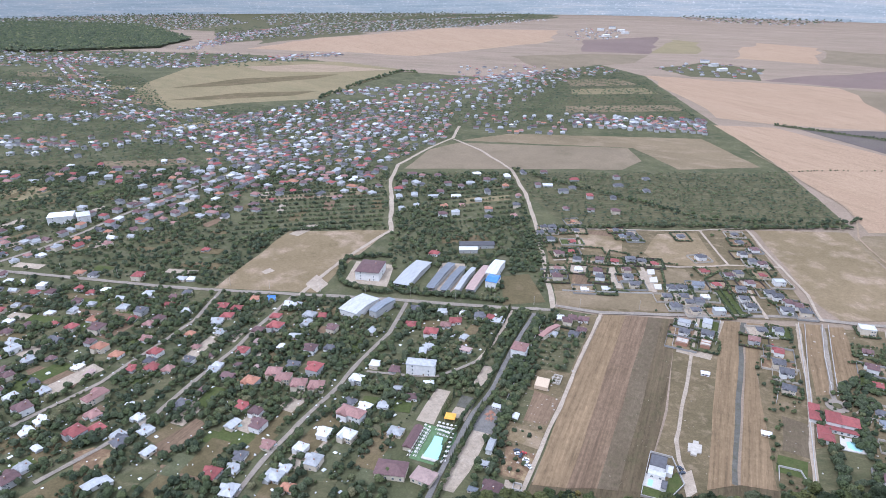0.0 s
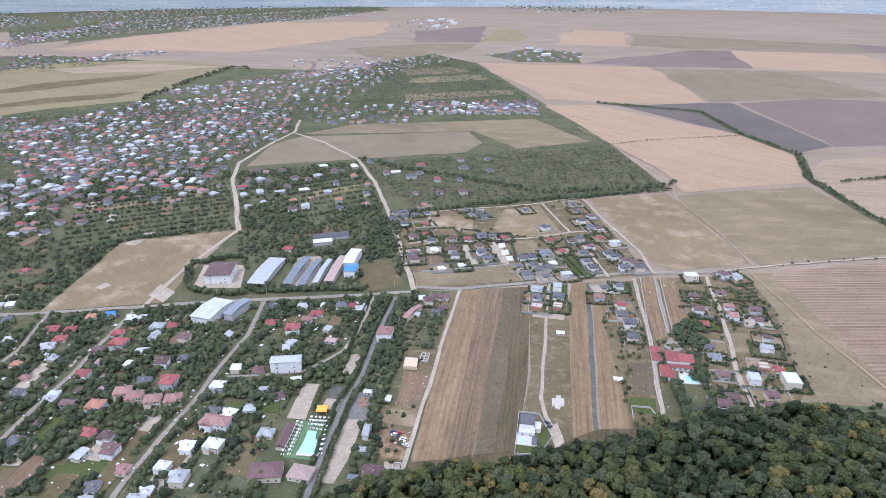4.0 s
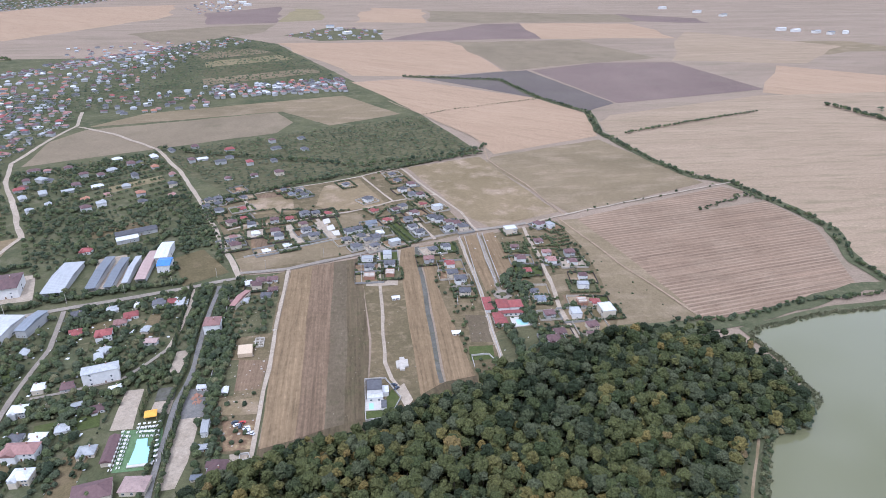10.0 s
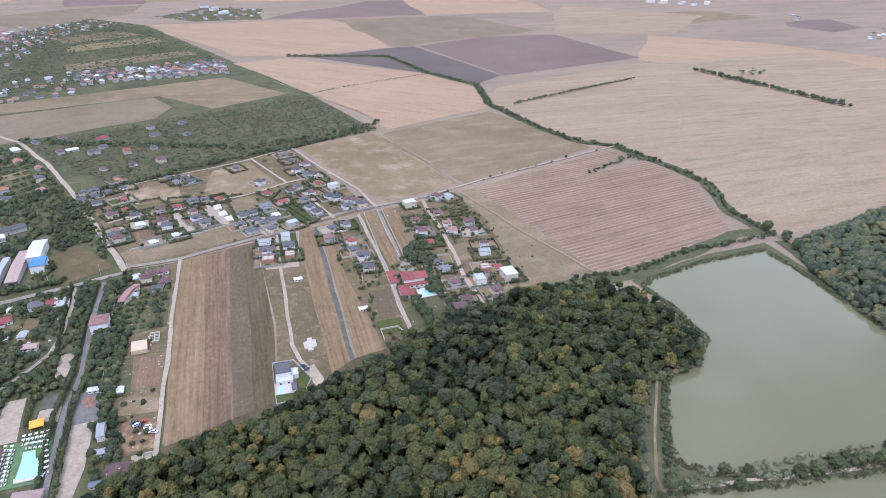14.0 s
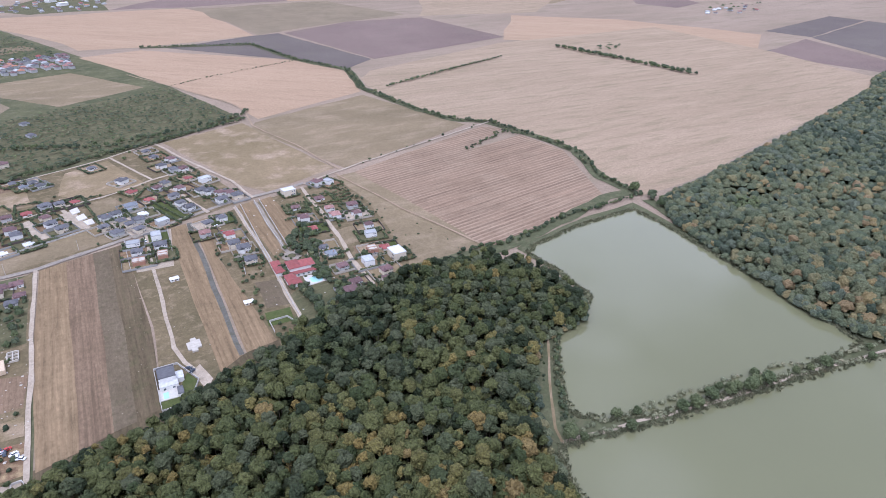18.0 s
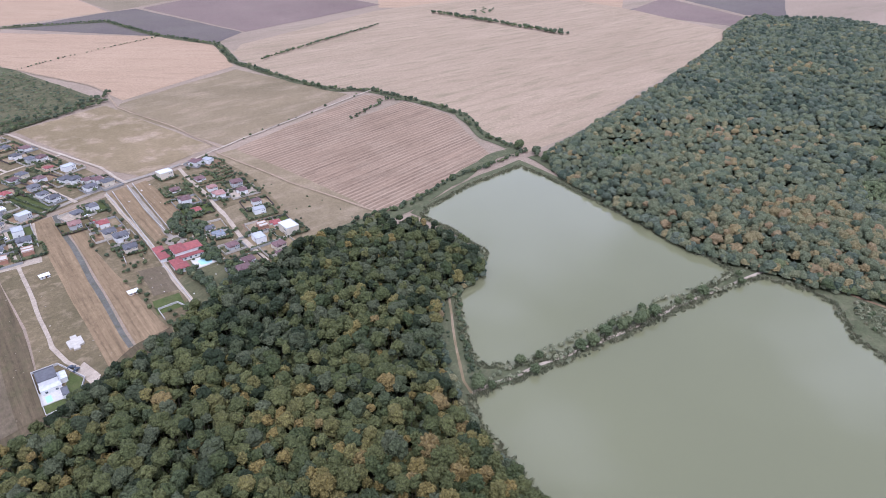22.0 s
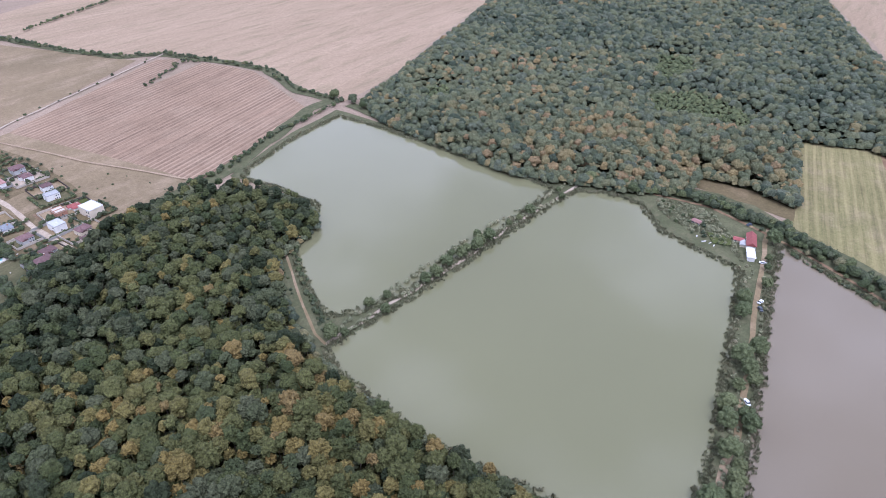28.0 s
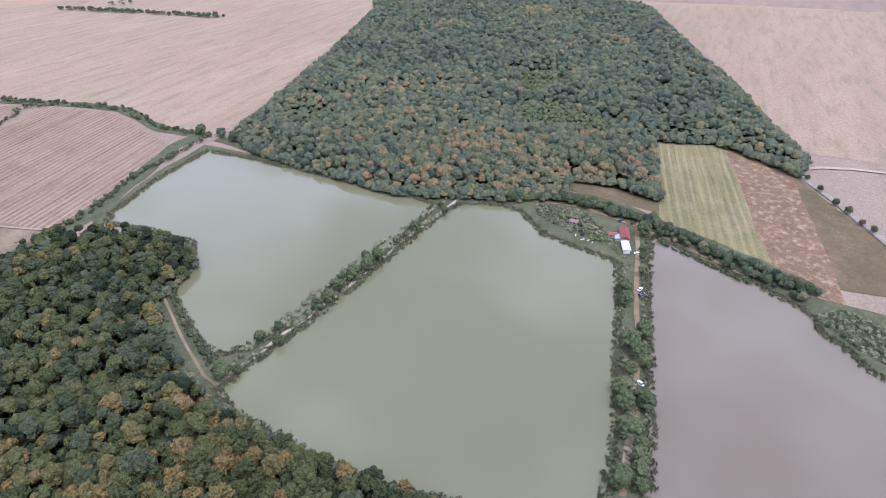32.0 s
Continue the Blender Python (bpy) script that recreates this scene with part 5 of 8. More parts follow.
def roof_mesh(w, d, z, rise, form, over=0.5):
    bm = bmesh.new()
    x, y = w / 2 + over, d / 2 + over
    if form == "flat":
        box_into(bm, -w / 2, -d / 2, z, w / 2, d / 2, z + 0.12)
        for a in ((-w / 2 - 0.1, -d / 2 - 0.1, w / 2 + 0.1, -d / 2 + 0.2), (-w / 2 - 0.1, d / 2 - 0.2, w / 2 + 0.1, d / 2 + 0.1),
                  (-w / 2 - 0.1, -d / 2 + 0.2, -w / 2 + 0.2, d / 2 - 0.2), (w / 2 - 0.2, -d / 2 + 0.2, w / 2 + 0.1, d / 2 - 0.2)):
            box_into(bm, a[0], a[1], z + 0.004, a[2], a[3], z + rise)
        return bm
    run = d / 2 + over if form == "hip" else 0.0
    low = [bm.verts.new(p) for p in ((-x, -y, z), (x, -y, z), (x, y, z), (-x, y, z))]
    mid = [bm.verts.new((v.co.x, v.co.y, z + 0.18)) for v in low]
    ridge = [bm.verts.new((-x + run * 0.95, 0, z + 0.18 + rise)), bm.verts.new((x - run * 0.95, 0, z + 0.18 + rise))]
    bm.faces.new(low[::-1])
    for i in range(4):
        bm.faces.new((low[i], low[(i + 1) % 4], mid[(i + 1) % 4], mid[i]))
    bm.faces.new((mid[0], mid[1], ridge[1], ridge[0]))
    bm.faces.new((mid[1], mid[2], ridge[1]))
    bm.faces.new((mid[2], mid[3], ridge[0], ridge[1]))
    bm.faces.new((mid[3], mid[0], ridge[0]))
    return bm


def window_mesh(w=1.4, h=1.4):
    bm = bmesh.new()
    box_into(bm, -w / 2, -0.05, 0, w / 2, 0.03, h, 0)
    box_into(bm, -w / 2 + 0.1, -0.07, 0.1, -0.04, -0.03, h - 0.1, 1)
    box_into(bm, 0.04, -0.07, 0.1, w / 2 - 0.1, -0.03, h - 0.1, 1)
    return bm


WINDOW_ME = None


def shared(name, me, parent, m):
    ob = new(name, me)
    ob.parent = parent
    ob.matrix_basis = m
    return ob


def add_windows(root, w, d, storeys, wall_h, count):
    global WINDOW_ME
    if WINDOW_ME is None:
        ob = part("window", window_mesh(), [frame_white, glass])
        WINDOW_ME = ob.data
        bpy.data.objects.remove(ob)
    step = wall_h / storeys
    places = []
    for s in range(storeys):
        z = s * step + 0.95
        for k in ((-0.28, 0.28) if w < 11 or w > 20 else (0.22, 0.38)):
            places += [(k * w, -d / 2, z, 0), (k * w, d / 2, z, 180)]
        places += [(-w / 2, 0.0, z, -90), (w / 2, 0.0, z, 90)]
    for x, y, z, r in places[:count]:
        shared("window", WINDOW_ME, root, pose(x, y, z, 0, 0, r))


PROTO = {}
GROUP = "houses of the village"


def prototype(style, colour, wall, detail):
    key = (style, colour, wall, detail)
    if key in PROTO:
        return PROTO[key]
    w, d, wh, rise, form, storeys = STYLE[style]
    name = {"shed": "shed", "long": "farm_shed", "hall": "hall", "shell": "unfinished_house", "hotel": "guest_house"}.get(style, "house")
    root = new(name)
    mat = raw_brick if style == "shell" else plaster[wall]
    bm = bmesh.new()
    if form == "none":
        t = 0.3
        for a in ((-w / 2, -d / 2, w / 2, -d / 2 + t), (-w / 2, d / 2 - t, w / 2, d / 2), (-w / 2, -d / 2 + t, -w / 2 + t, d / 2 - t), (w / 2 - t, -d / 2 + t, w / 2, d / 2 - t), (-0.15, -d / 2 + t, 0.15, d / 2 - t)):
            box_into(bm, a[0], a[1], 0, a[2], a[3], wh)
        part("wall", bm, mat, root)
        bm = bmesh.new()
        box_into(bm, -w / 2 - 0.3, -d / 2 - 0.3, wh - 0.9, w / 2 + 0.3, d / 2 + 0.3, wh - 0.65)
        part("floor_slab", bm, raw_concrete, root, "grey concrete floor slab")
    else:
        box_into(bm, -w / 2, -d / 2, 0, w / 2, d / 2, wh)
        if form == "gable":
            for s in (-1, 1):
                a = [bm.verts.new((s * w / 2, -d / 2, wh)), bm.verts.new((s * w / 2, d / 2, wh)), bm.verts.new((s * w / 2, 0, wh + rise * 0.93))]
                bm.faces.new(a)
        part("wall", bm, mat, root)
        part("roof", roof_mesh(w, d, wh + 0.004, rise, form), ROOF[colour], root, WORD[colour] + " roof")
    if style in ("house", "cottage", "gable", "row"):
        ww, out = w * 0.42, 2.2
        bm = bmesh.new()
        x0, x1, y0, low_h = -w * 0.43, -w * 0.01, -d / 2 - out, wh - 0.25
        box_into(bm, x0, y0, 0, x1, -d / 2, low_h)
        xm = (x0 + x1) / 2
        bm.faces.new([bm.verts.new(p) for p in ((x0, y0, low_h), (x1, y0, low_h), (xm, y0, low_h + rise * 0.76))])
        part("wing", bm, mat, root)
        ob = part("wing_roof", roof_mesh(d / 2 + out, ww, low_h + 0.004, rise * 0.8, "gable", 0.35), ROOF[colour], root)
        ob.matrix_basis = pose(xm, (y0 + 0.2) / 2, 0, 0, 0, 90)
    if style == "villa":
        bm = bmesh.new()
        box_into(bm, -w * 0.42, -d / 2 - 4.2, 0, -w * 0.05, -d / 2, 3.1)
        part("porch", bm, mat, root)
        ob = part("porch_roof", roof_mesh(w * 0.37, 4.2, 3.1, 1.2, "hip", 0.4), ROOF[colour], root)
        ob.matrix_basis = pose(-w * 0.235, -d / 2 - 2.1, 0)
    if detail and form != "none":
        if form != "flat" and style not in ("long", "hall", "shed"):
            bm = bmesh.new()
            box_into(bm, -0.35, -0.35, wh, 0.35, 0.35, wh + rise + 0.9)
            ch = part("chimney", bm, raw_brick, root, "brick chimney")
            ch.matrix_basis = pose(w * 0.18, d * 0.16, 0)
            bm = bmesh.new()
            box_into(bm, -0.45, -0.45, wh + rise + 0.904, 0.45, 0.45, wh + rise + 1.03)
            part("cap", bm, raw_concrete, ch, "grey concrete cap")
        bm = bmesh.new()
        box_into(bm, -0.5, -0.06, 0.1, 0.5, 0.04, 2.15)
        dr = part("door", bm, door_brown, root)
        dr.matrix_basis = pose(w * 0.1, -d / 2, 0)
        add_windows(root, w, d, storeys, wh, {1: 6, 2: 10, 3: 14}[storeys] if style not in ("shed", "long") else 4)
    walls = ("white", "cream", "grey")[wall]
    label = "%s roofed house with %s plaster walls in the village" % (WORD[colour], walls)
    if style == "shed":
        label = "small garden shed with a %s roof" % WORD[colour]
    elif style in ("long", "hall"):
        label = "long storage hall with a %s roof" % WORD[colour]
    elif style == "shell":
        label = "unfinished house of raw brick without a roof"
    elif style == "hotel":
        label = "three storey white guest house with %s roof" % WORD[colour]
    elif style == "flat":
        label = "modern flat-roofed house with %s walls" % walls
    elif storeys > 1:
        label = "two storey house with %s roof and %s walls" % (WORD[colour], walls)
    tagged(root, label, {"shed": "shed", "long": "hall", "hall": "hall"}.get(style, "house"), GROUP)
    PROTO[key] = root
    root["used"] = 0
    return root


LANES = []
for width, mat, label, pts in ROADS:
    for a, b in zip(pts[:-1], pts[1:]):
        LANES.append((*a, *b, width))
LANE_ARR = np.array(LANES)


def lane_gap(x, y):
    """Distance to the nearest road's edge, and that road's angle."""
    a, b = LANE_ARR[:, :2], LANE_ARR[:, 2:4]
    d = b - a
    t = np.clip(((np.array([x, y]) - a) * d).sum(1) / (d ** 2).sum(1), 0, 1)
    gap = np.linalg.norm(a + d * t[:, None] - np.array([x, y]), axis=1) - LANE_ARR[:, 4] / 2
    k = int(np.argmin(gap))
    return gap[k], atan2(d[k, 1], d[k, 0])


HOUSES = []
hr = random.Random(21)
BASE_Z = 0.95


def put_house(x, y, style, colour, angle=None, wall=None, detail=True, scale=1.0):
    gap, a = lane_gap(x, y)
    if angle is None:
        angle = math.degrees(a) + hr.choice((0, 90)) + hr.uniform(-4, 4)
    wall = hr.choice((0, 0, 0, 1, 1, 2)) if wall is None else wall
    p = prototype(style, colour, wall, detail)
    m = pose(x, y, 0.0, 0, 0, angle) @ Matrix.Diagonal((scale, scale, scale, 1))
    if p["used"]:
        ob = copy_thing(p, m)
        ob.scale = (scale,) * 3
        ob["used"] = 1
    else:
        p["used"] = 1
        ob = p
        ob.matrix_basis = m
    w, d = STYLE[style][:2]
    HOUSES.append((x, y, max(w, d) / 2 * scale))
    return ob


PLOT_RNG = random.Random(31)
PLOTS = 0
OPEN_PLOTS = []


def garden_plot(x, y):
    """A small lawn, vegetable bed or yard laid along the nearest lane."""
    global PLOTS
    gap, a = lane_gap(x, y)
    w, d = PLOT_RNG.uniform(16, 40), PLOT_RNG.uniform(8, 15)
    if gap < d / 2 + 2:
        return
    ca, sa = cos(a), sin(a)
    pts = [(x + u * ca - v * sa, y + u * sa + v * ca) for u, v in ((-w / 2, -d / 2), (w / 2, -d / 2), (w / 2, d / 2), (-w / 2, d / 2))]
    mat, word = PLOT_RNG.choice((("lawn", "green lawn"), ("scrubground", "green kitchen garden"), ("greenmeadow", "dry grass"), ("scrubground", "rough green"), ("brownstrip", "dug brown earth"), ("sand", "pale paved yard"), ("reed", "rough grass"), ("greenmeadow", "rough grass")))
    PLOTS += 1
    if PLOT_RNG.random() < 0.5:
        OPEN_PLOTS.append(pts)
    sheet("garden_plot", pts, 0.42 + 0.0002 * PLOTS, M[mat], word + " plot behind a village house", "garden", 6.0, 0.5)


for x, y in fill([(-652, 145.2), (-459.6, 282.6), (-329.8, 360.9), (-236.3, 419.3), (-226.3, 339.4), (-239, 260.1), (-186.8, 197.5), (-368.6, 54.4)], 25, PLOT_RNG) + fill([(-1019, 262.8), (-587.9, 636), (-469, 505.9), (-543.2, 420.6), (-492, 293), (-707, 162.9)], 45, PLOT_RNG):
    garden_plot(x, y)

# each row: colour, style, and the houses' places
VILLAGE = [
    ("red", "house", [(-507.2, 173.1), (-556.3, 254.7), (-370.9, 236.4), (-420.1, 194.6), (-310.8, 253.8), (-278.1, 345.5), (-371.8, 115), (-380.9, 274.9)]),
    ("red", "cottage", [(-598, 180), (-575.8, 210.4), (-559.4, 213.3), (-566, 332.5), (-445.5, 270.4), (-433.8, 275.7), (-428.3, 262.4), (-396.7, 287.3), (-415, 173.7), (-404.6, 183.8), (-299.4, 347.1), (-316.2, 196.5), (-367.7, 125.9), (-276.7, 146.9), (-275.6, 374.1), (-256.9, 397.4), (-376.7, 472.2)]),
    ("maroon", "house", [(-488.6, 184.3), (-333.4, 269.9), (-344, 301.6), (-423.4, 105.1), (-303.1, 197.6), (-290.5, 189.3), (-359.8, 72.8), (-144.3, 234.6)]),
    ("maroon", "cottage", [(-588.2, 190.6), (-551.6, 196), (-389.7, 264.4), (-267.1, 290.2), (-208.1, 402.8), (-203.5, 439.4), (-194.8, 442.6), (-235.9, 273.2), (-188.1, 426.5)]),
    ("grey", "cottage", [(-509.8, 215.9), (-517.3, 242.2), (-522.5, 277.8), (-399.1, 312.1), (-426.3, 251.9), (-367.2, 208.6), (-435.4, 121.9), (-521.2, 134.6), (-351.4, 131.2), (-341.9, 143.5), (-366.2, 82.9), (-270.7, 156.9), (-247.9, 167.8), (-257.7, 145.2), (-245.4, 254.6), (-219.9, 239.5), (-294.6, 380.2), (-203.5, 406.4), (-248, 395.8)]),
    ("white", "cottage", [(-641, 175.7), (-630, 184.3), (-559.4, 145.9), (-554.4, 222.9), (-515.5, 283.3), (-404.4, 307.9), (-371.3, 214.6), (-447.4, 150.1), (-445, 106.3), (-403.1, 107.3), (-398.8, 96.7), (-358.6, 147.4), (-252.4, 245.2), (-278.6, 389), (-211.2, 433.3), (-248, 175.9), (-236.9, 292.4)]),
    ("white", "house", [(-282.2, 285.6), (-278.4, 264), (-252.6, 210.1), (-253.8, 192.6), (-239.9, 217.4)]),
    ("dark", "cottage", [(-595, 231.7), (-414.9, 187), (-325.1, 281.6), (-328.2, 248.6), (-343.9, 128.4), (-349.1, 173), (-265.1, 243.8), (-276.6, 166.1), (-313.7, 370.3), (-265.9, 394), (-190.2, 416.9)]),
    ("pink", "cottage", [(-446, 201.2), (-393.6, 189.7), (-383.3, 130.9), (-272.1, 182.3), (-277.8, 364)]),
    ("pink", "row", [(-399.8, 140.1), (-253.2, 233.8)]),
    ("orange", "cottage", [(-609, 225.6), (-436.8, 295.9), (-426.6, 227.5), (-441.6, 175.7), (-235, 166.8)]),
    ("blue", "cottage", [(-425.9, 304.4)]),
    ("pink", "tall", [(-208.4, 365.2)]),
]
for colour, style, places in VILLAGE:
    for x, y in places:
        put_house(x, y, style, colour, scale=hr.uniform(0.68, 0.92) * (0.9 if colour == "white" else 1.0))
for x, y in [(-329.6, 232.6), (-318.7, 232.3), (-305.1, 234.4), (-293.6, 240.1)]:
    put_house(x, y, "house", "pink", 35, 1, True, 0.85)

GROUP = "houses of the new estate"
ESTATE = [
    ("dark", "house", [(-256.2, 547.8), (-213.8, 581.2), (-203.3, 584.2), (-220, 524.3), (-198.8, 541), (-187.8, 529.6), (-155.4, 524.6), (-157.2, 543.3), (-143.4, 511), (-143.3, 534.2), (-135.7, 526.5), (-127, 514.9), (-161.3, 630), (-119.7, 615), (-108.6, 581.5), (-100.9, 563.4), (-92.5, 551.1), (-86.1, 589.1)]),
    ("dark", "house", [(-66.1, 562.8), (-53.8, 568.6), (-129.8, 666), (-117.1, 652), (-78.7, 585.1), (-74.3, 513.9), (-63.3, 522.5), (-51.7, 470.9), (-44.3, 460.8), (-38.5, 440.7)]),
    ("maroon", "house", [(-277.4, 549.3), (-238.1, 562.1), (-251.6, 499.4), (-227.3, 534.7), (-125.7, 605), (-105, 599.3), (-68.3, 579.5), (-59.8, 576.9), (-108.2, 652), (-123.1, 684)]),
    ("red", "cottage", [(-225.3, 569.8), (-192.7, 588.4), (-128.5, 578.9), (-148.1, 601), (-101.8, 627), (-282.8, 588.9), (-271.3, 564.6)]),
    ("red", "house", [(-55.5, 487.7)]),
    ("white", "cottage", [(-245.1, 530), (-206.2, 507.3), (-128.9, 548)]),
    ("bluegrey", "villa", [(-141.9, 565.8)]),
    ("grey", "flat", [(-110.8, 525.3), (-84.7, 617), (-126.9, 486.6), (-112, 498.3)]),
    ("rust", "shell", [(-118.2, 457.1), (-102.7, 465.1)]),
    ("dark", "house", [(-121.9, 473), (-106.3, 480.7)]),
    ("pink", "house", [(-74.9, 494.5)]),
    ("dark", "cottage", [(-314.3, 599.9), (-307, 612), (-294.7, 622), (-260.1, 649), (-242.8, 648), (-234.1, 638), (-197.3, 677), (-152.8, 719), (-141.8, 700)]),
    ("maroon", "house", [(18.2, 584.2), (45.0, 523.7), (47.4, 506.3), (3.4, 505.8), (26.0, 415.4), (55.7, 403.2), (55.3, 390.0), (28.2, 380.2)]),
    ("maroon", "cottage", [(18.2, 547.2), (-2.8, 531.9), (33.0, 393.4)]),
    ("pink", "house", [(25.2, 521.8), (29.4, 505.6)]),
    ("red", "cottage", [(9.7, 486.2), (61.3, 439.4)]),
    ("maroon", "tall", [(53.7, 478.9)]),
    ("grey", "flat", [(53.1, 464.0), (44.9, 418.7), (29.1, 584.6)]),
    ("white", "flat", [(67.3, 424.4), (-8.2, 566.1)]),
    ("rust", "shell", [(50.8, 437.9)]),
    ("dark", "cottage", [(14.9, 451.2)]),
    ("bluegrey", "cottage", [(20.2, 438.6)]),
]
ESTATE_HOMES = []
for colour, style, places in ESTATE:
    for x, y in places:
        ESTATE_HOMES.append(put_house(x, y, style, colour, scale=hr.uniform(0.64, 0.78) * (0.8 if style == "tall" else 1.25 if colour == "white" and style == "flat" else 1.0)))


MORE = [
    ("maroon", "house", 4, [(-202.5, 430.1), (-192.8, 435)]),
    ("rust", "shell", 4, [(-120, 450.2), (-102.5, 458.8)]),
    ("maroon", "shed", 3, [(-195.8, 412.8), (-188.7, 414.5), (-184.3, 417.2)]),
    ("grey", "cottage", 3, [(-201.6, 406.3)]), ("grey", "flat", 4, [(-210.3, 430.7)]),
    ("maroon", "villa", 4, [(-146.1, 235)]),
    ("bluegrey", "shed", 2, [(-161.4, 250.5), (-153.9, 229.6)]),
    ("dark", "house", 4, [(-326.6, 605), (-319.2, 611), (-308.4, 618), (-291.2, 587.6), (-303.1, 578), (-275.7, 541.5), (-257.9, 506), (-246.8, 494.4), (-321.1, 587.7)]),
    ("pink", "cottage", 3, [(-262.6, 519.4)]), ("orange", "cottage", 3, [(-311.6, 644)]),
    ("red", "cottage", 3, [(-278.3, 582), (-191.1, 591.7), (-144.8, 609), (-126.4, 585.5)]), ("red", "house", 4, [(-222.6, 567.7)]),
    ("maroon", "house", 4, [(-239.2, 562.8), (-206.3, 555.8), (-191.8, 533.5)]), ("dark", "cottage", 3, [(-226.7, 539.1), (-215.4, 522.8), (-215.3, 589.7), (-204.8, 588.7)]),
    ("white", "cottage", 3, [(-245.2, 529.1), (-203.8, 506.1), (-220.7, 494)]), ("bluegrey", "cottage", 3, [(-231.6, 631), (-248.2, 638)]),
    ("dark", "house", 4, [(-160, 546.4), (-151.1, 550.6), (-154.4, 530), (-141.1, 534.7), (-129.8, 533.6), (-143.4, 513.8)]),
    ("grey", "cottage", 3, [(-144.1, 569.3), (-137.6, 562)]),
]
for colour, style, tall, places in MORE:
    for x, y in places:
        if all(hypot(x - h[0], y - h[1]) > 9 for h in HOUSES):
            ESTATE_HOMES.append(put_house(x, y, style, colour, scale=hr.uniform(0.60, 0.74)))


def block(style, colour, a, b, c, wall=0, wall_h=None):
    """A building over the plan rectangle with side a-b and depth towards c."""
    a, b, c = Vector(a), Vector(b), Vector(c)
    w, d0, wh, rise, form, storeys = STYLE[style]
    ux = (b - a).normalized()
    uy = Vector((-ux.y, ux.x))
    depth = (c - b).dot(uy)
    mid = a.lerp(b, 0.5) + uy * depth / 2
    p = prototype(style, colour, wall, True)
    m = pose(mid.x, mid.y, 0, 0, 0, math.degrees(atan2(ux.y, ux.x)))
    sc = ((b - a).length / w, abs(depth) / d0, (wall_h or wh) / wh)
    if p["used"]:
        ob = copy_thing(p, m)
    else:
        ob, p["used"] = p, 1
        ob.matrix_basis = m
    ob.scale = sc
    HOUSES.append((mid.x, mid.y, max((b - a).length, abs(depth)) / 2))
    return ob


GROUP = "farm buildings along the street"
for style, colour, wall, q in (
    ("hall", "white", 0, [(-359.1, 323.9), (-341.4, 326.1), (-353.8, 355.4)]),
    ("hall", "bluegrey", 2, [(-338.2, 337.5), (-330.5, 338.2), (-344.1, 363.3)]),
    ("long", "grey", 2, [(-361.2, 393.7), (-346.1, 398.4), (-372.4, 443.1)]),
    ("long", "bluegrey", 2, [(-332.6, 406), (-325.3, 408.3), (-351.4, 456.1)]),
    ("long", "bluegrey", 2, [(-319.8, 410), (-313.4, 412), (-338.8, 456.2)]),
    ("long", "grey", 2, [(-310, 418.6), (-305.4, 420.1), (-329.1, 460.6)]),
    ("long", "rust", 2, [(-302.7, 425.4), (-294.8, 427.9), (-320.9, 472.3)]),
    ("hall", "white", 0, [(-304.2, 458.3), (-294.4, 461.4), (-310.5, 489.1)]),
    ("hall", "blue", 0, [(-294, 443.2), (-284, 446.4), (-292.7, 459.4)]),
    ("hotel", "maroon", 0, [(-397.4, 380.1), (-377.6, 390.7), (-393.3, 411.9)]),
    ("hotel", "grey", 0, [(-257.6, 292.2), (-239.8, 302.5), (-245.2, 309.2)]),
    ("hotel", "white", 0, [(-767, 262.3), (-753, 284.1), (-770, 290.1)]),
    ("hotel", "white", 0, [(-744, 284.8), (-739, 297.7), (-755, 304)]),
    ("long", "pink", 1, [(-209.1, 395), (-204.6, 394.6), (-211.8, 417.7)]),
    ("long", "dark", 2, [(-365.5, 500.3), (-338.5, 524), (-344.5, 533.1)]),
    ("long", "white", 2, [(-359.1, 490.6), (-344.6, 502.5), (-349.8, 509.8)]),
):
    block(style, colour, *q, wall=wall)

GROUP = "warehouses on the plain"
for k, (x, y) in enumerate([(813.9, 2362.9), (849.1, 2332.6), (901.7, 2305.0), (934.8, 2276.4), (986.8, 2297.5), (571.7, 3168.6), (685.0, 3004.3), (752.5, 2853.3), (-1327.7, 3097.8), (-1338.0, 2908.4), (-1511.0, 3215.8), (-1513.7, 3358.6), (-1400.0, 3211.7), (-570.9, 2073.9), (-625.6, 2168.2), (-676.0, 2241.1)]):
    put_house(x, y, "hall", ("white", "white", "grey", "bluegrey")[k % 4], 20 + 11 * (k % 5), 0, False, 0.7 + hypot(x, y) / 5200)

# the far and middle village: many houses, the nearer ones single
GROUP = "houses of the old village"
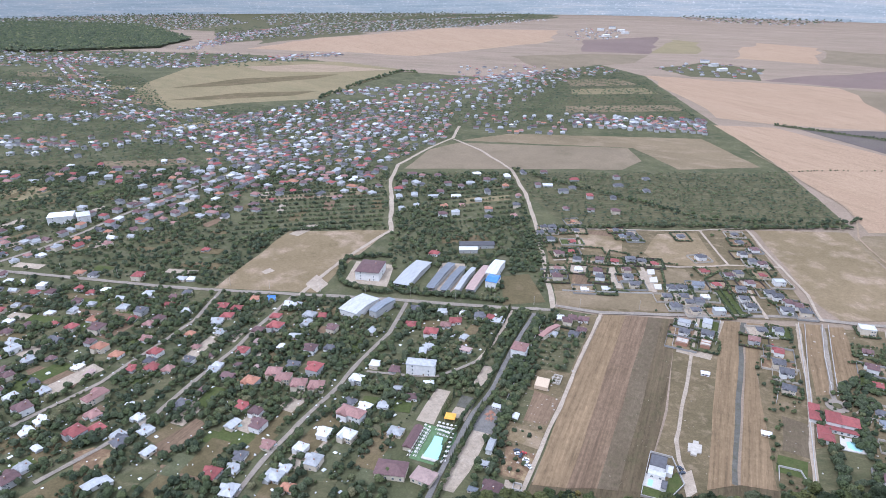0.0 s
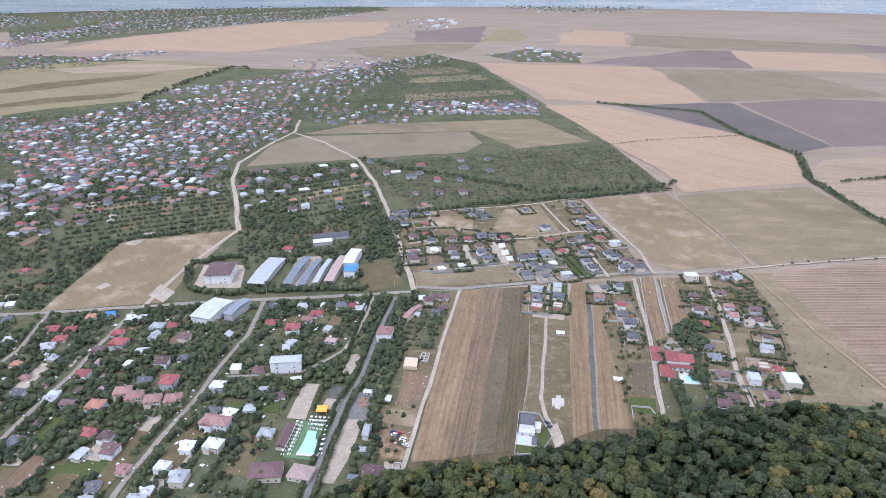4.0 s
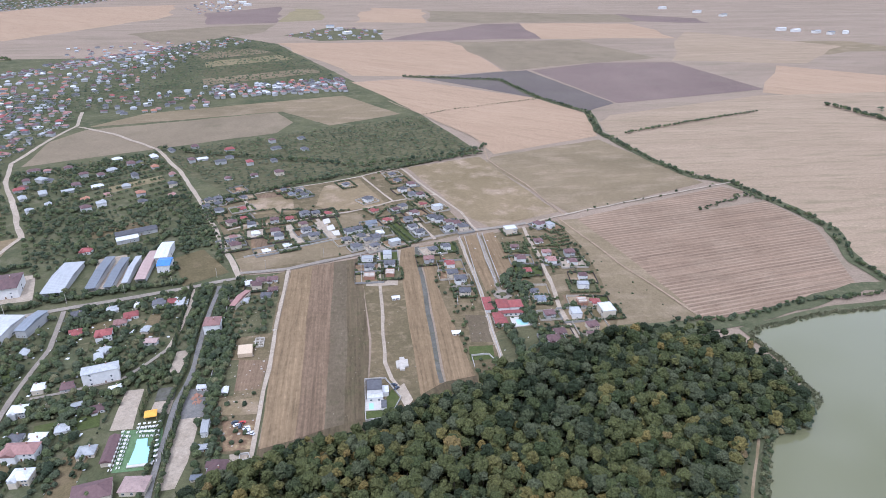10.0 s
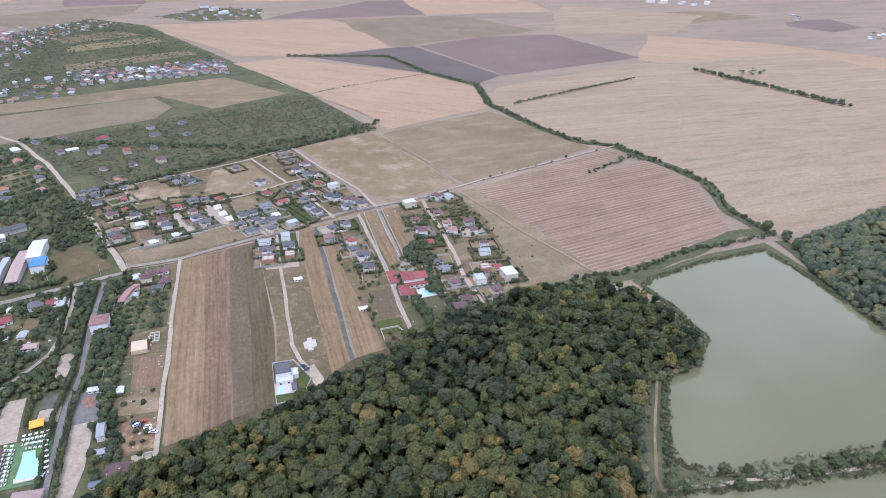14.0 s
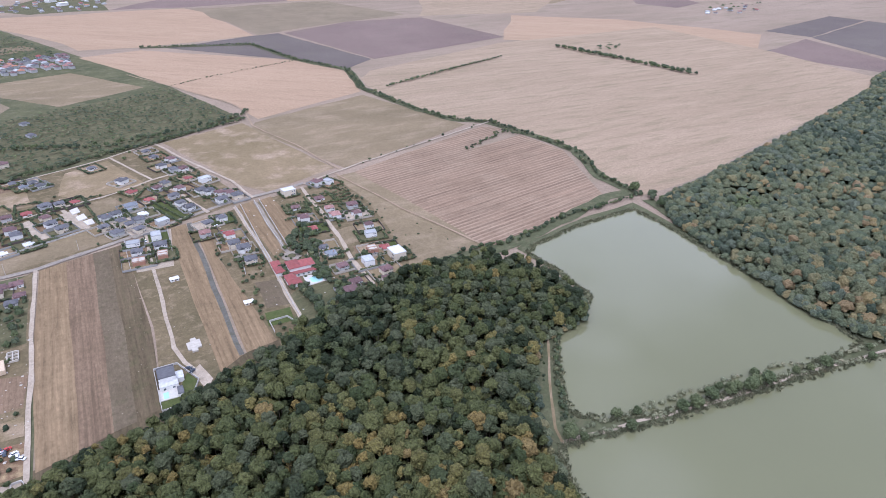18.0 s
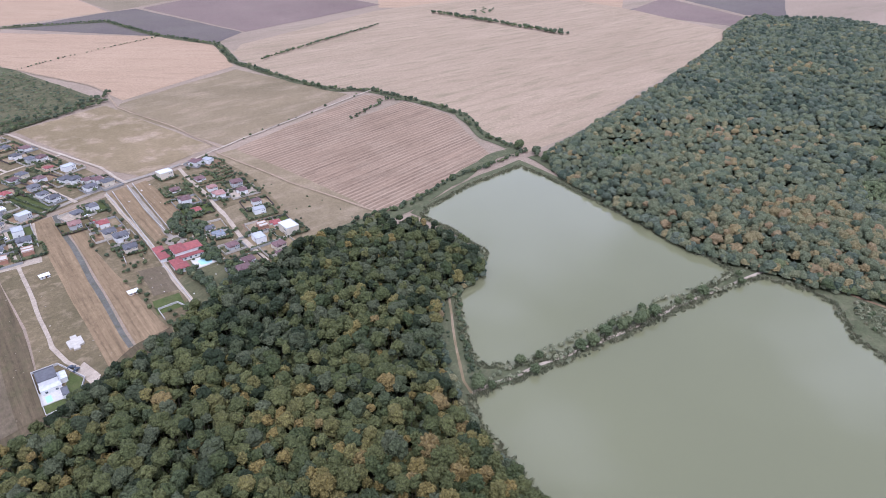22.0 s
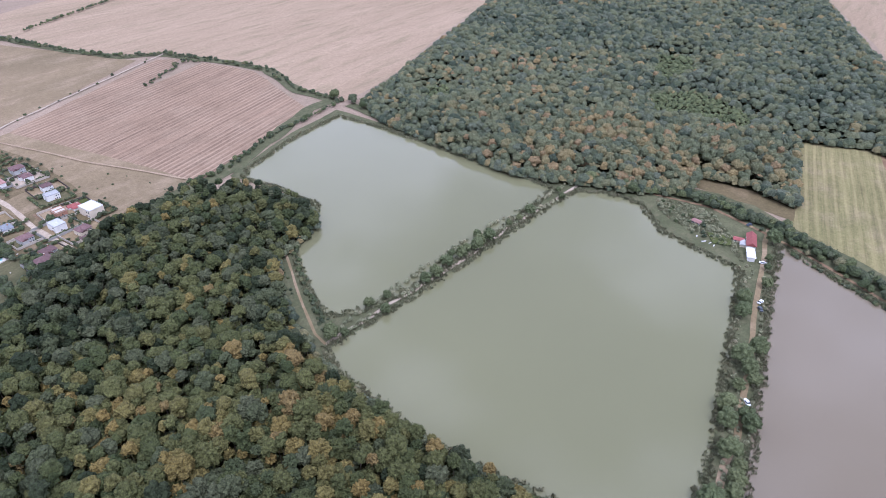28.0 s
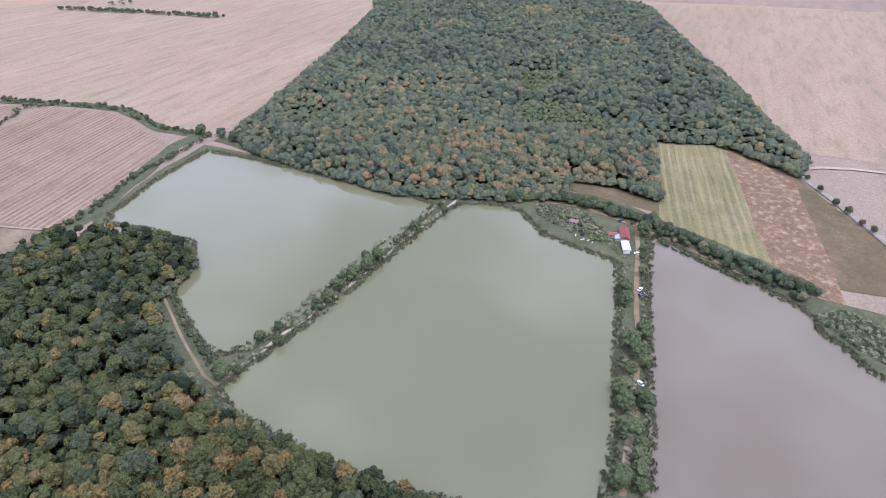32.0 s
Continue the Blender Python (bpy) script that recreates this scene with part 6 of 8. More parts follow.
TOWN = [
    (22, [(-1105, 730), (-1118, 973), (-989, 1093), (-793, 1046), (-687, 907), (-640, 706), (-583.8, 622), (-658, 563.8), (-709, 547.1), (-802, 539.1), (-961, 576.2)]),
    (26, [(-798, 192.1), (-753, 426.1), (-760, 528), (-648, 555.1), (-613, 404), (-651, 362.7), (-668, 305.4), (-678, 153.7)]),
    (30, [(-1165, 1068), (-1001, 1228), (-945, 1438), (-971, 1714), (-898, 1933), (-790, 1858), (-831, 1655), (-787, 1397), (-745, 1160), (-811, 1069)]),
    (17, [(-614, 1188), (-374.5, 1320), (-328.1, 1190), (-554.4, 1100)]),
    (30, [(-793, 1084), (-614, 1188), (-554.4, 1100), (-521.3, 1038), (-624, 957), (-721, 969)]),
    (34, [(-603, 652), (-475, 778), (-347.8, 620), (-429.2, 548.8), (-476.3, 523.6)]),
    (48, [(-476.5, 788), (-345.4, 877), (-264.6, 858), (-269.6, 686), (-346.8, 638)]),
    (22, [(-678, 153.7), (-461.5, 283.9), (-373.8, 311), (-344, 193.5), (-305.6, 104), (-368.6, 54.4)]),
    (22, [(-373.8, 311), (-331.8, 363.1), (-254.9, 404.6), (-229.6, 336.9), (-239, 260.1), (-225.4, 179), (-270.1, 143.8), (-337.9, 198.2)]),
    (44, [(-2843, 847), (-2005, 1400), (-1648, 1445), (-1674, 1203), (-2330, 683)]),
    (40, [(-2408, 1581), (-2381, 2097), (-2108, 3068), (-2099, 3869), (-2668, 2957), (-2823, 1860)]),
    (42, [(-6500, 1864), (-5457, 3189), (-3220, 2343), (-3043, 1849), (-4216, 1186)]),
    (40, [(1055, 1550), (1170, 1656), (1258, 1649), (1260, 1569), (1114, 1508), (1036, 1498)]),
    (44, [(1050, 1926), (1159, 2030), (1140, 1946), (1044, 1849)]),
    (50, [(-1531, 2889), (-1639, 3340), (-1405, 3242), (-1244, 2822), (-1356, 2666)]),
    (55, [(-1678, 4586), (-1583, 6310), (-761, 7850), (-485.8, 5233), (-827, 4198), (-1287, 4184)]),
    (60, [(-3583, 2612), (-4187, 4212), (-3448, 5368), (-2649, 4962), (-2945, 3264), (-2954, 2291)]),
    (46, [(-758, 2008), (-677, 2248), (-499.5, 2201), (-430.9, 1959), (-611, 1907)]),
    (46, [(-1225, 1647), (-1029, 1855), (-856, 1748), (-876, 1344), (-932, 1227)]),
]
far_sites = []
town_rng = random.Random(9)
COLOURS = ("white", "grey", "grey", "grey", "maroon", "maroon", "maroon", "dark", "dark", "pink", "pink", "red", "orange")
AVOID = [r[4] for r in FIELDS if r[0] in ("meadow_left", "meadow_long", "field_yellow", "field_furrowed")]
AVOID.append([(-186.8, 197.5), (-222.5, 258), (-224.3, 296), (-228.8, 425.1), (-187.9, 457.3), (-128.5, 243.3)])
for spacing, poly in TOWN:
    for x, y in fill(poly, spacing, town_rng, jitter=0.38):
        gap, a = lane_gap(x, y)
        if gap < 7 or any(hypot(x - h[0], y - h[1]) < h[2] + 9 for h in HOUSES) or any(inside((x, y), q) for q in AVOID):
            continue
        far_sites.append((hypot(x, y), x, y, spacing, a))
STREETS = [
    # the old streets: spacing of the houses, share of a second row, line
    (17, 0.7, [(-694, 149.4), (-699, 189.4), (-715, 278.9), (-742, 351.6), (-758, 421.6), (-789, 530.2), (-827, 654), (-829, 795), (-829, 948)]),
    (17, 0.5, [(-1275, 328.7), (-1204, 404.1), (-1098, 421.5), (-1086, 497.4), (-1056, 582.3), (-1049, 667), (-1098, 805)]),
    (18, 0.4, [(-1500, 398.1), (-1403, 501), (-1289, 577.8), (-1216, 677), (-1186, 773)]),
    (18, 0.6, [(-2025, 560.1), (-1791, 655), (-1595, 688), (-1355, 669), (-1158, 642), (-939, 593.5), (-801, 558.7)]),
    (19, 0.7, [(-2654, 722), (-2273, 949), (-1839, 1120), (-1800, 1362), (-1753, 1644)]),
    (22, 0.9, [(-2273, 1371), (-2619, 1870), (-2891, 2551), (-2733, 3029), (-2512, 3918)]),
    (20, 0.5, [(-1031, 253.4), (-969, 328.2), (-907, 391.2), (-853, 461.7), (-807, 523.6)]),
    (18, 0.6, [(-551.2, 584.9), (-600, 592.9), (-672, 576.4), (-735, 547.8), (-762, 492)]),
    (20, 0.5, [(-2332, 940), (-1795, 766), (-1522, 717)]),
    (18, 0.5, [(-1165, 1068), (-1093, 1208), (-1038, 1341), (-1000, 1520), (-971, 1714)]),
]
for spacing, second, line in STREETS:
    for a, b in zip(line[:-1], line[1:]):
        a, b = Vector(a), Vector(b)
        nrm = Vector(((b - a).y, -(b - a).x)).normalized()
        for j in range(int((b - a).length / spacing)):
            for off in (-13, 13, -36, 36, -58, 58):
                if abs(off) > 13 and town_rng.random() > second * (0.7 if abs(off) < 40 else 0.35):
                    continue
                p = a.lerp(b, (j + town_rng.uniform(0.2, 0.8)) * spacing / (b - a).length) + nrm * (off + town_rng.uniform(-3, 3))
                if lane_gap(p.x, p.y)[0] > 5 and not any(inside(p, q) for q in AVOID) and not any(hypot(p.x - h[0], p.y - h[1]) < h[2] + 7 for h in HOUSES):
                    far_sites.append((p.length, p.x, p.y, spacing, atan2((b - a).y, (b - a).x)))
far_sites.sort()
singles = 0
far_pieces = []
ROOF_KEYS = list(ROOF)
for dist, x, y, spacing, a in far_sites:
    colour = town_rng.choice(COLOURS)
    small = town_rng.random() < 0.72
    if dist < 460 and small:
        put_house(x, y, "shed", town_rng.choice(("white", "grey", "grey", "rust", "maroon")), scale=town_rng.uniform(0.8, 1.3))
        continue
    if singles < 95:
        put_house(x, y, town_rng.choice(("cottage", "cottage", "gable", "house")), colour, detail=dist < 560, scale=town_rng.uniform(0.6, 0.85))
        singles += 1
        continue
    w, d, h = town_rng.uniform(7, 14), town_rng.uniform(6, 9), town_rng.choice((2.4, 2.7, 2.7, 4.4))
    if spacing < 18:
        w, d, h = 9, 7.5, 4.6
    t = a + town_rng.choice((0, pi / 2)) + town_rng.uniform(-0.1, 0.1)
    rise = town_rng.uniform(1.4, 2.8)
    base = np.array([(-w / 2, -d / 2, 0), (w / 2, -d / 2, 0), (w / 2, d / 2, 0), (-w / 2, d / 2, 0), (-w / 2, -d / 2, h), (w / 2, -d / 2, h), (w / 2, d / 2, h), (-w / 2, d / 2, h)])
    wf = np.array([(0, 1, 5), (0, 5, 4), (1, 2, 6), (1, 6, 5), (2, 3, 7), (2, 7, 6), (3, 0, 4), (3, 4, 7)])
    o = 0.5
    top = np.array([(-w / 2 - o, -d / 2 - o, h), (w / 2 + o, -d / 2 - o, h), (w / 2 + o, d / 2 + o, h), (-w / 2 - o, d / 2 + o, h), (-w / 2 + d * 0.4, 0, h + rise), (w / 2 - d * 0.4, 0, h + rise)])
    tf = np.array([(0, 1, 5), (0, 5, 4), (1, 2, 5), (2, 3, 4), (2, 4, 5), (3, 0, 4)])
    for vv, ff, mi in ((base, wf, 0), (top, tf, 1 + ROOF_KEYS.index(colour))):
        q = np.stack([vv[:, 0] * cos(t) - vv[:, 1] * sin(t) + x, vv[:, 0] * sin(t) + vv[:, 1] * cos(t) + y, vv[:, 2] + 0.05], 1)
        far_pieces.append((q, ff, mi, 0.0))
    HOUSES.append((x, y, 7))
tagged(new("distant_houses", joined("distant_houses", far_pieces, [plaster[2]] + [ROOF[k] for k in ROOF_KEYS], smooth=False)), "crowded white-walled houses of the distant village", "houses", kind="stuff")

# ---- garden trees, orchards, hedges ----
H_ARR = np.array(HOUSES)
tree_rng = random.Random(77)


NO_TREES = [r[4] for r in FIELDS if r[0] in ("sand_court", "pool_turf", "concrete_yard", "excavated_lot", "tennis_court", "bare_yard", "lawn", "meadow_left", "estate_meadow", "strip_fourth", "strip_fifth", "strip_drive", "strip_drive_b", "estate_plot")]
ORCHARDS = [[(-695, 471.5), (-585, 621), (-475.5, 505.4), (-543.7, 429), (-578.7, 365.2)], [(-496.5, 628), (-444.5, 716), (-365.7, 616), (-427.5, 557.2)]]
NO_TREES += OPEN_PLOTS + ORCHARDS


def free(p, gap=2.0, road=1.5):
    if any(inside(p, q) for q in NO_TREES):
        return False
    d = np.hypot(H_ARR[:, 0] - p[0], H_ARR[:, 1] - p[1]) - H_ARR[:, 2] * 0.8
    return d.min() > gap and lane_gap(*p)[0] > road


def grove(poly, spacing, share, rmin, rmax, hmul, gap=2.0, patch=0.02, jitter=0.42, road=2.4):
    """Trees in clumps over a piece of land."""
    out = []
    for x, y in fill(poly, spacing, tree_rng, jitter=jitter):
        n = noise.noise(Vector((x * patch, y * patch, 3.3)))
        if tree_rng.random() > share + n * 0.55 or not free((x, y), gap, road):
            continue
        r = tree_rng.uniform(rmin, rmax)
        out.append((x, y, 0.1, r, r * hmul * tree_rng.uniform(0.85, 1.2)))
    return out


near_village = [(-678, 153.7), (-469.1, 289.1), (-335.3, 367), (-229.1, 435), (-204.9, 376.2), (-199.8, 315.2), (-194.4, 287.6), (-217.2, 293.2), (-239, 260.1), (-186.8, 197.5), (-176.7, 150.1), (-318.7, 38.4)]
near_trees = grove(near_village, 3.8, 0.68, 0.7, 2.7, 1.8, 0.4, patch=0.03)
near_trees.sort(key=lambda q: hypot(q[0], q[1]))
woods("garden_trees", near_trees[110:], CROWN_LITE, M["garden"], "dark green fruit and shade trees between the houses")
mid_village = [(-1114, 293.2), (-626, 678), (-599.6, 654), (-475, 778), (-315.1, 583.2), (-229.6, 450.2), (-272.9, 422.8), (-353.7, 379.9), (-459.4, 495.4), (-543.2, 420.6), (-484.9, 288.2), (-685, 155.9)]
woods("orchard_trees", grove(mid_village, 5.0, 0.6, 0.9, 2.8, 1.7), CROWN_LITE, M["garden"], "orchards and thickets behind the street")
old_village = [(-2262, 661), (-1762, 917), (-1268, 708), (-1128, 857), (-1089, 1014), (-839, 1086), (-959, 1693), (-898, 1933), (-685, 1770), (-379.7, 1303), (-543, 1078), (-721, 969), (-687, 907), (-626, 678), (-1114, 293.2)]
woods("village_trees", grove(old_village, 7.8, 0.62, 1.7, 3.8, 1.8, 0.6, patch=0.014), CROWN_FAR, M["garden"], "trees among the distant village houses", trunks=False)
scrub = [(-600, 661), (-169.2, 1016), (-57.1, 830), (-158.7, 741), (-315.9, 636), (-404.4, 701)]
woods("scrub_trees", grove(scrub, 5.0, 0.62, 0.9, 2.7, 1.4, patch=0.05), CROWN_FAR, M["garden"], "overgrown orchard of low scrubby trees", trunks=False)
far_wood = [(-4537, 1027), (-4108, 1579), (-3491, 1862), (-2607, 1605), (-2390, 1327), (-2551, 1033), (-2957, 645)]
woods("distant_wood", grove(far_wood, 12.0, 0.97, 6, 9, 1.4), CROWN_FAR, M["garden"], "distant dark wood", trunks=False)


def along(line, spacing, side, rmin, rmax, hmul, share=1.0):
    out = []
    for a, b in zip(line[:-1], line[1:]):
        a, b = Vector(a), Vector(b)
        k = max(1, int((b - a).length / spacing))
        nrm = Vector(((b - a).y, -(b - a).x)).normalized()
        for j in range(k):
            if tree_rng.random() > share:
                continue
            p = a.lerp(b, (j + tree_rng.uniform(0, 0.8)) / k) + nrm * tree_rng.uniform(-side, side)
            r = tree_rng.uniform(rmin, rmax)
            out.append((p.x, p.y, 0.6, r, r * hmul))
    return out


hedge = along([(-259.9, 1361), (-56.3, 1350), (16.7, 1192), (100, 1081), (106.5, 956), (137.8, 878), (165.7, 815), (197.6, 762), (234.8, 747), (268.6, 686), (297.2, 617), (289.9, 541.8), (302.9, 500.1)], 3.2, 4, 1.2, 2.6, 1.5, 0.9)
hedge += along([(143.5, 950), (248.7, 1030), (378.8, 1123)], 5, 1.5, 1.5, 2.6, 1.5) + along([(511.4, 1196), (546.5, 1116), (585.5, 1031), (635, 918)], 3, 7, 2, 3.8, 1.5)
hedge += along([(50.3, 622), (135.4, 680), (229.7, 740)], 9, 3, 0.8, 1.6, 1.3, 0.5) + along([(258.2, 686), (244.2, 706), (183, 649)], 3, 4, 1.0, 1.8, 1.3)
hedge += along([(-482, 783), (-192.4, 749), (-62.3, 835), (-54.9, 863)], 4, 5, 1.5, 3.0, 1.7) + along([(-164.9, 1027), (-115.8, 1076), (16.5, 1172)], 6, 2, 0.8, 1.7, 1.3, 0.85)
hedge += along([(-1139, 992), (-1221, 1220), (-1295, 1457), (-1226, 1452)], 8, 8, 3, 5, 1.4)
woods("field_hedge", hedge, CROWN_MID, M["garden"], "uneven green hedges between the fields")
bank = along([(112.0, 416.0), (137.6, 423.7), (165.7, 430.9), (218.8, 464.3), (274.4, 479), (308.4, 494.2)], 2.6, 3, 1.0, 2.2, 1.4)
bank += along([(311.2, 487.9), (311.1, 419.7), (316.4, 353.2), (320.9, 295.4), (336.9, 254.8), (364.4, 202.6)], 3.0, 5, 2.0, 3.8, 1.7)
bank += along([(368, 205), (384.3, 167.4), (383, 133.3), (379.9, 112), (372.7, 85.6), (364.5, 53.1), (357, 16.1)], 2.6, 3, 1.8, 3.4, 1.7)
bank += along([(361.3, 103.4), (355.3, 78.4), (345.9, 46.6)], 3.0, 1.0, 0.8, 1.5, 1.1)
bank += along([(333.9, 10.4), (326.2, -6.8), (318, -24.6), (308.3, -44.1)], 3, 9, 0.9, 1.6, 1.2)
bank += along([(359.9, 190.7), (351.9, 172.8), (344, 152), (342.2, 132.2)], 2.5, 7, 0.8, 1.8, 1.2, 0.9)
bank += along([(147.5, 308.1), (138.2, 285.8), (125.5, 249.9), (121.0, 234.1)], 2.2, 1.6, 0.8, 1.7, 1.3, 0.8)
bank += along([(356, 219.9), (368, 205), (382.9, 166.5), (381.7, 132.7), (376.6, 110.5), (369.7, 84.4), (361.7, 52.1), (352, 14.8)], 1.5, 7, 1.4, 3.2, 1.6)
woods("bank_bushes", bank, CROWN_MID, M["garden"], "reeds and bushes along the pond banks")
bushes = grove([(46.3, 593), (103.3, 500.5), (129.9, 421), (78.6, 407.9), (67.7, 464.8)], 15, 0.12, 0.5, 1.0, 1.0) + grove([(-214.7, 429.5), (-190.5, 462), (-156.6, 341.6), (-133, 248.8), (-154.3, 248.7), (-173.6, 282.7), (-197.7, 367.5)], 7, 0.32, 0.8, 2.0, 1.4)
bushes += grove([(144.4, 313.3), (127.6, 288.2), (115.3, 241.9), (115.2, 220.4), (125.3, 219.5), (124.2, 237.1), (134, 268.1), (146.3, 303.2)], 2.6, 0.7, 0.6, 1.3, 1.4, 0.0)
bushes += grove([(-484.9, 288.2), (-543.2, 420.6), (-459.4, 495.4), (-424.8, 385.2), (-405.4, 339.2)], 15, 0.12, 1.0, 2.2, 1.3) + grove([(-72.6, 531.8), (37.6, 600), (59.7, 534.7), (76.8, 421.6), (71.4, 397.3), (25.6, 368), (-4.5, 351.4), (-21.3, 335.9), (-64.1, 457.5)], 5.5, 0.26, 0.6, 1.8, 1.7)
bushes += grove([(-328.1, 606), (-146.7, 742), (-41.4, 562.9), (-141, 499.3), (-222.7, 447.8)], 9, 0.16, 0.9, 2.0, 1.5)
woods("loose_bushes", bushes, CROWN_MID, M["garden"], "scattered bushes and young garden trees")

def rows(a, b, c, count, spacing, rmin, rmax, hmul):
    """Count planted rows from side a-b across to c."""
    a, b, c = Vector(a), Vector(b), Vector(c)
    out = []
    for k in range(count):
        s = (c - b) * (k / max(1, count - 1))
        out += along([a + s, b + s], spacing, 0.3, rmin, rmax, hmul, 0.92)
    return out


planted = rows(*[(29, 566.9), (43, 575.4), (49.8, 548.6)], 5, 2.2, 0.9, 1.4, 1.3) + rows(*[(-343.8, 573), (-325.6, 597.8), (-293.3, 568.2)], 7, 3.0, 1.2, 2.0, 1.4) + rows(*[(-326.8, 537.6), (-296.3, 552.4), (-264.9, 504.3)], 8, 3.0, 1.1, 1.9, 1.4)
planted += rows(*[(-208.8, 409.7), (-195.3, 412.3), (-180.7, 365.2)], 7, 3.4, 1.0, 1.8, 1.5) + rows(*[(-583.7, 375.8), (-474, 501.9), (-576.2, 612)], 11, 4.5, 1.5, 2.5, 1.3)
planted += rows(*[(-501, 640), (-444.5, 716), (-370.3, 619)], 8, 4.5, 1.4, 2.4, 1.4)
woods("planted_rows", planted, CROWN_LITE, M["garden"], "orchard trees planted in straight rows")
plots = []
for line in ([(-273.1, 579.3), (-250.3, 593.4), (-241.3, 581.6)], [(-235.9, 575.8), (-241.4, 592.5), (-221.9, 596.3), (-207.3, 560.1)], [(-261.5, 561.4), (-244.5, 568.7)], [(-201.7, 508.9), (-185.1, 515.1)], [(-183.6, 584.3), (-166, 548.6), (-140.5, 561.4)], [(-142, 583.1), (-136.5, 612), (-121.9, 588.2), (-107.3, 559.6)],
             [(-129.9, 579.2), (-93.4, 529.4), (-87.1, 538.6)], [(-12.2, 525.3), (5.3, 532.3), (7.9, 519.8)], [(-12.2, 507.6), (-2.5, 512.5)], [(10.9, 548.4), (29.4, 555.9), (32, 539.9)], [(-0.7, 479.1), (15.7, 482.8)], [(19.1, 504.6), (35.2, 494.1)], [(45, 496.5), (57.6, 501)],
             [(23.9, 397.5), (42.5, 401.3)], [(13.5, 433.9), (33.4, 441.2)], [(32.7, 406.3), (60.5, 413.7)], [(-186, 594.3), (-176, 601)], [(-335.4, 608), (-313.1, 616), (-304.4, 627)], [(-284.2, 567.4), (-271, 573.8)], [(-276.4, 527.1), (-257, 488.2)], [(-200.1, 588.6), (-191.3, 605), (-181, 584)]):
    plots += along(line, 1.3, 0.4, 0.7, 1.3, 1.6)
for poly, spacing, share in (([(-14.5, 485.7), (4.5, 500.3), (14.8, 462.3), (2.8, 435), (-12.1, 455)], 4.0, 0.75), ([(2.8, 435), (15.2, 424.9), (19.8, 395.5), (21.5, 362.3), (9.9, 353.4), (15.6, 392), (6.1, 404.8)], 4.0, 0.95), ([(-16, 399), (2, 401.2), (-2.4, 378.8), (0.4, 338.4), (-8.4, 339.2)], 3.8, 0.9),
                             ([(27.2, 446.5), (52, 450.8), (45.5, 430.9), (23.7, 425.8)], 4.0, 0.7), ([(-262, 426.5), (-221.3, 430.7), (-177.9, 301.4), (-196.5, 303.2)], 4.4, 0.85), ([(-185.6, 302.1), (-177.4, 306.1), (-161.1, 273), (-155.2, 231.5), (-159.1, 231.9)], 4.0, 0.7), ([(-191.4, 411.9), (-180.8, 417.1), (-165.3, 360.6), (-176, 361.6)], 6.0, 0.6),
                             ([(-291.7, 564.3), (-267.9, 578.8), (-257.6, 557.3), (-278, 542.3)], 4.5, 0.6), ([(-18.4, 428.1), (-13.4, 432), (0.9, 357.6), (-5.8, 351.6)], 4.0, 0.8)):
    plots += grove(poly, spacing, share, 1.2, 2.8, 1.7, 0.3)
woods("plot_gardens", plots, CROWN_LITE, M["garden"], "dark hedges and garden trees of the estate plots")
town_green = grove([(-2369, 1554), (-2359, 2077), (-2156, 3137), (-2184, 4023), (-2657, 4143), (-2994, 2820), (-2878, 1897)], 30, 0.6, 6, 10, 1.3, 4) + grove([(-6500, 1864), (-5457, 3189), (-3220, 2343), (-3043, 1849), (-4216, 1186)], 30, 0.55, 6, 10, 1.3, 4) + grove([(568.9, 1154), (617, 1198), (646, 1168), (593.1, 1126)], 12, 0.7, 3, 4, 1.2) + grove([(1044, 1532), (1247, 1551), (1316, 1665), (1183, 1676)], 26, 0.5, 4, 7, 1.3, 3)
town_green += grove([(-2843, 847), (-2005, 1400), (-1648, 1445), (-1674, 1203), (-2330, 683)], 22, 0.6, 4, 7, 1.4, 3)
town_green += grove([(-1678, 4586), (-1583, 6310), (-761, 7850), (-485.8, 5233), (-827, 4198), (-1287, 4184)], 42, 0.6, 6, 11, 1.2, 4) + grove([(-3583, 2612), (-4187, 4212), (-3448, 5368), (-2649, 4962), (-2945, 3264), (-2954, 2291)], 42, 0.5, 6, 11, 1.2, 4) + grove([(-2197, 641), (-1799, 888), (-1268, 708), (-1597, 448)], 14, 0.35, 3, 5, 1.4, 3)
woods("distant_town_trees", town_green, CROWN_FAR, M["garden"], "trees of the distant suburbs", trunks=False)

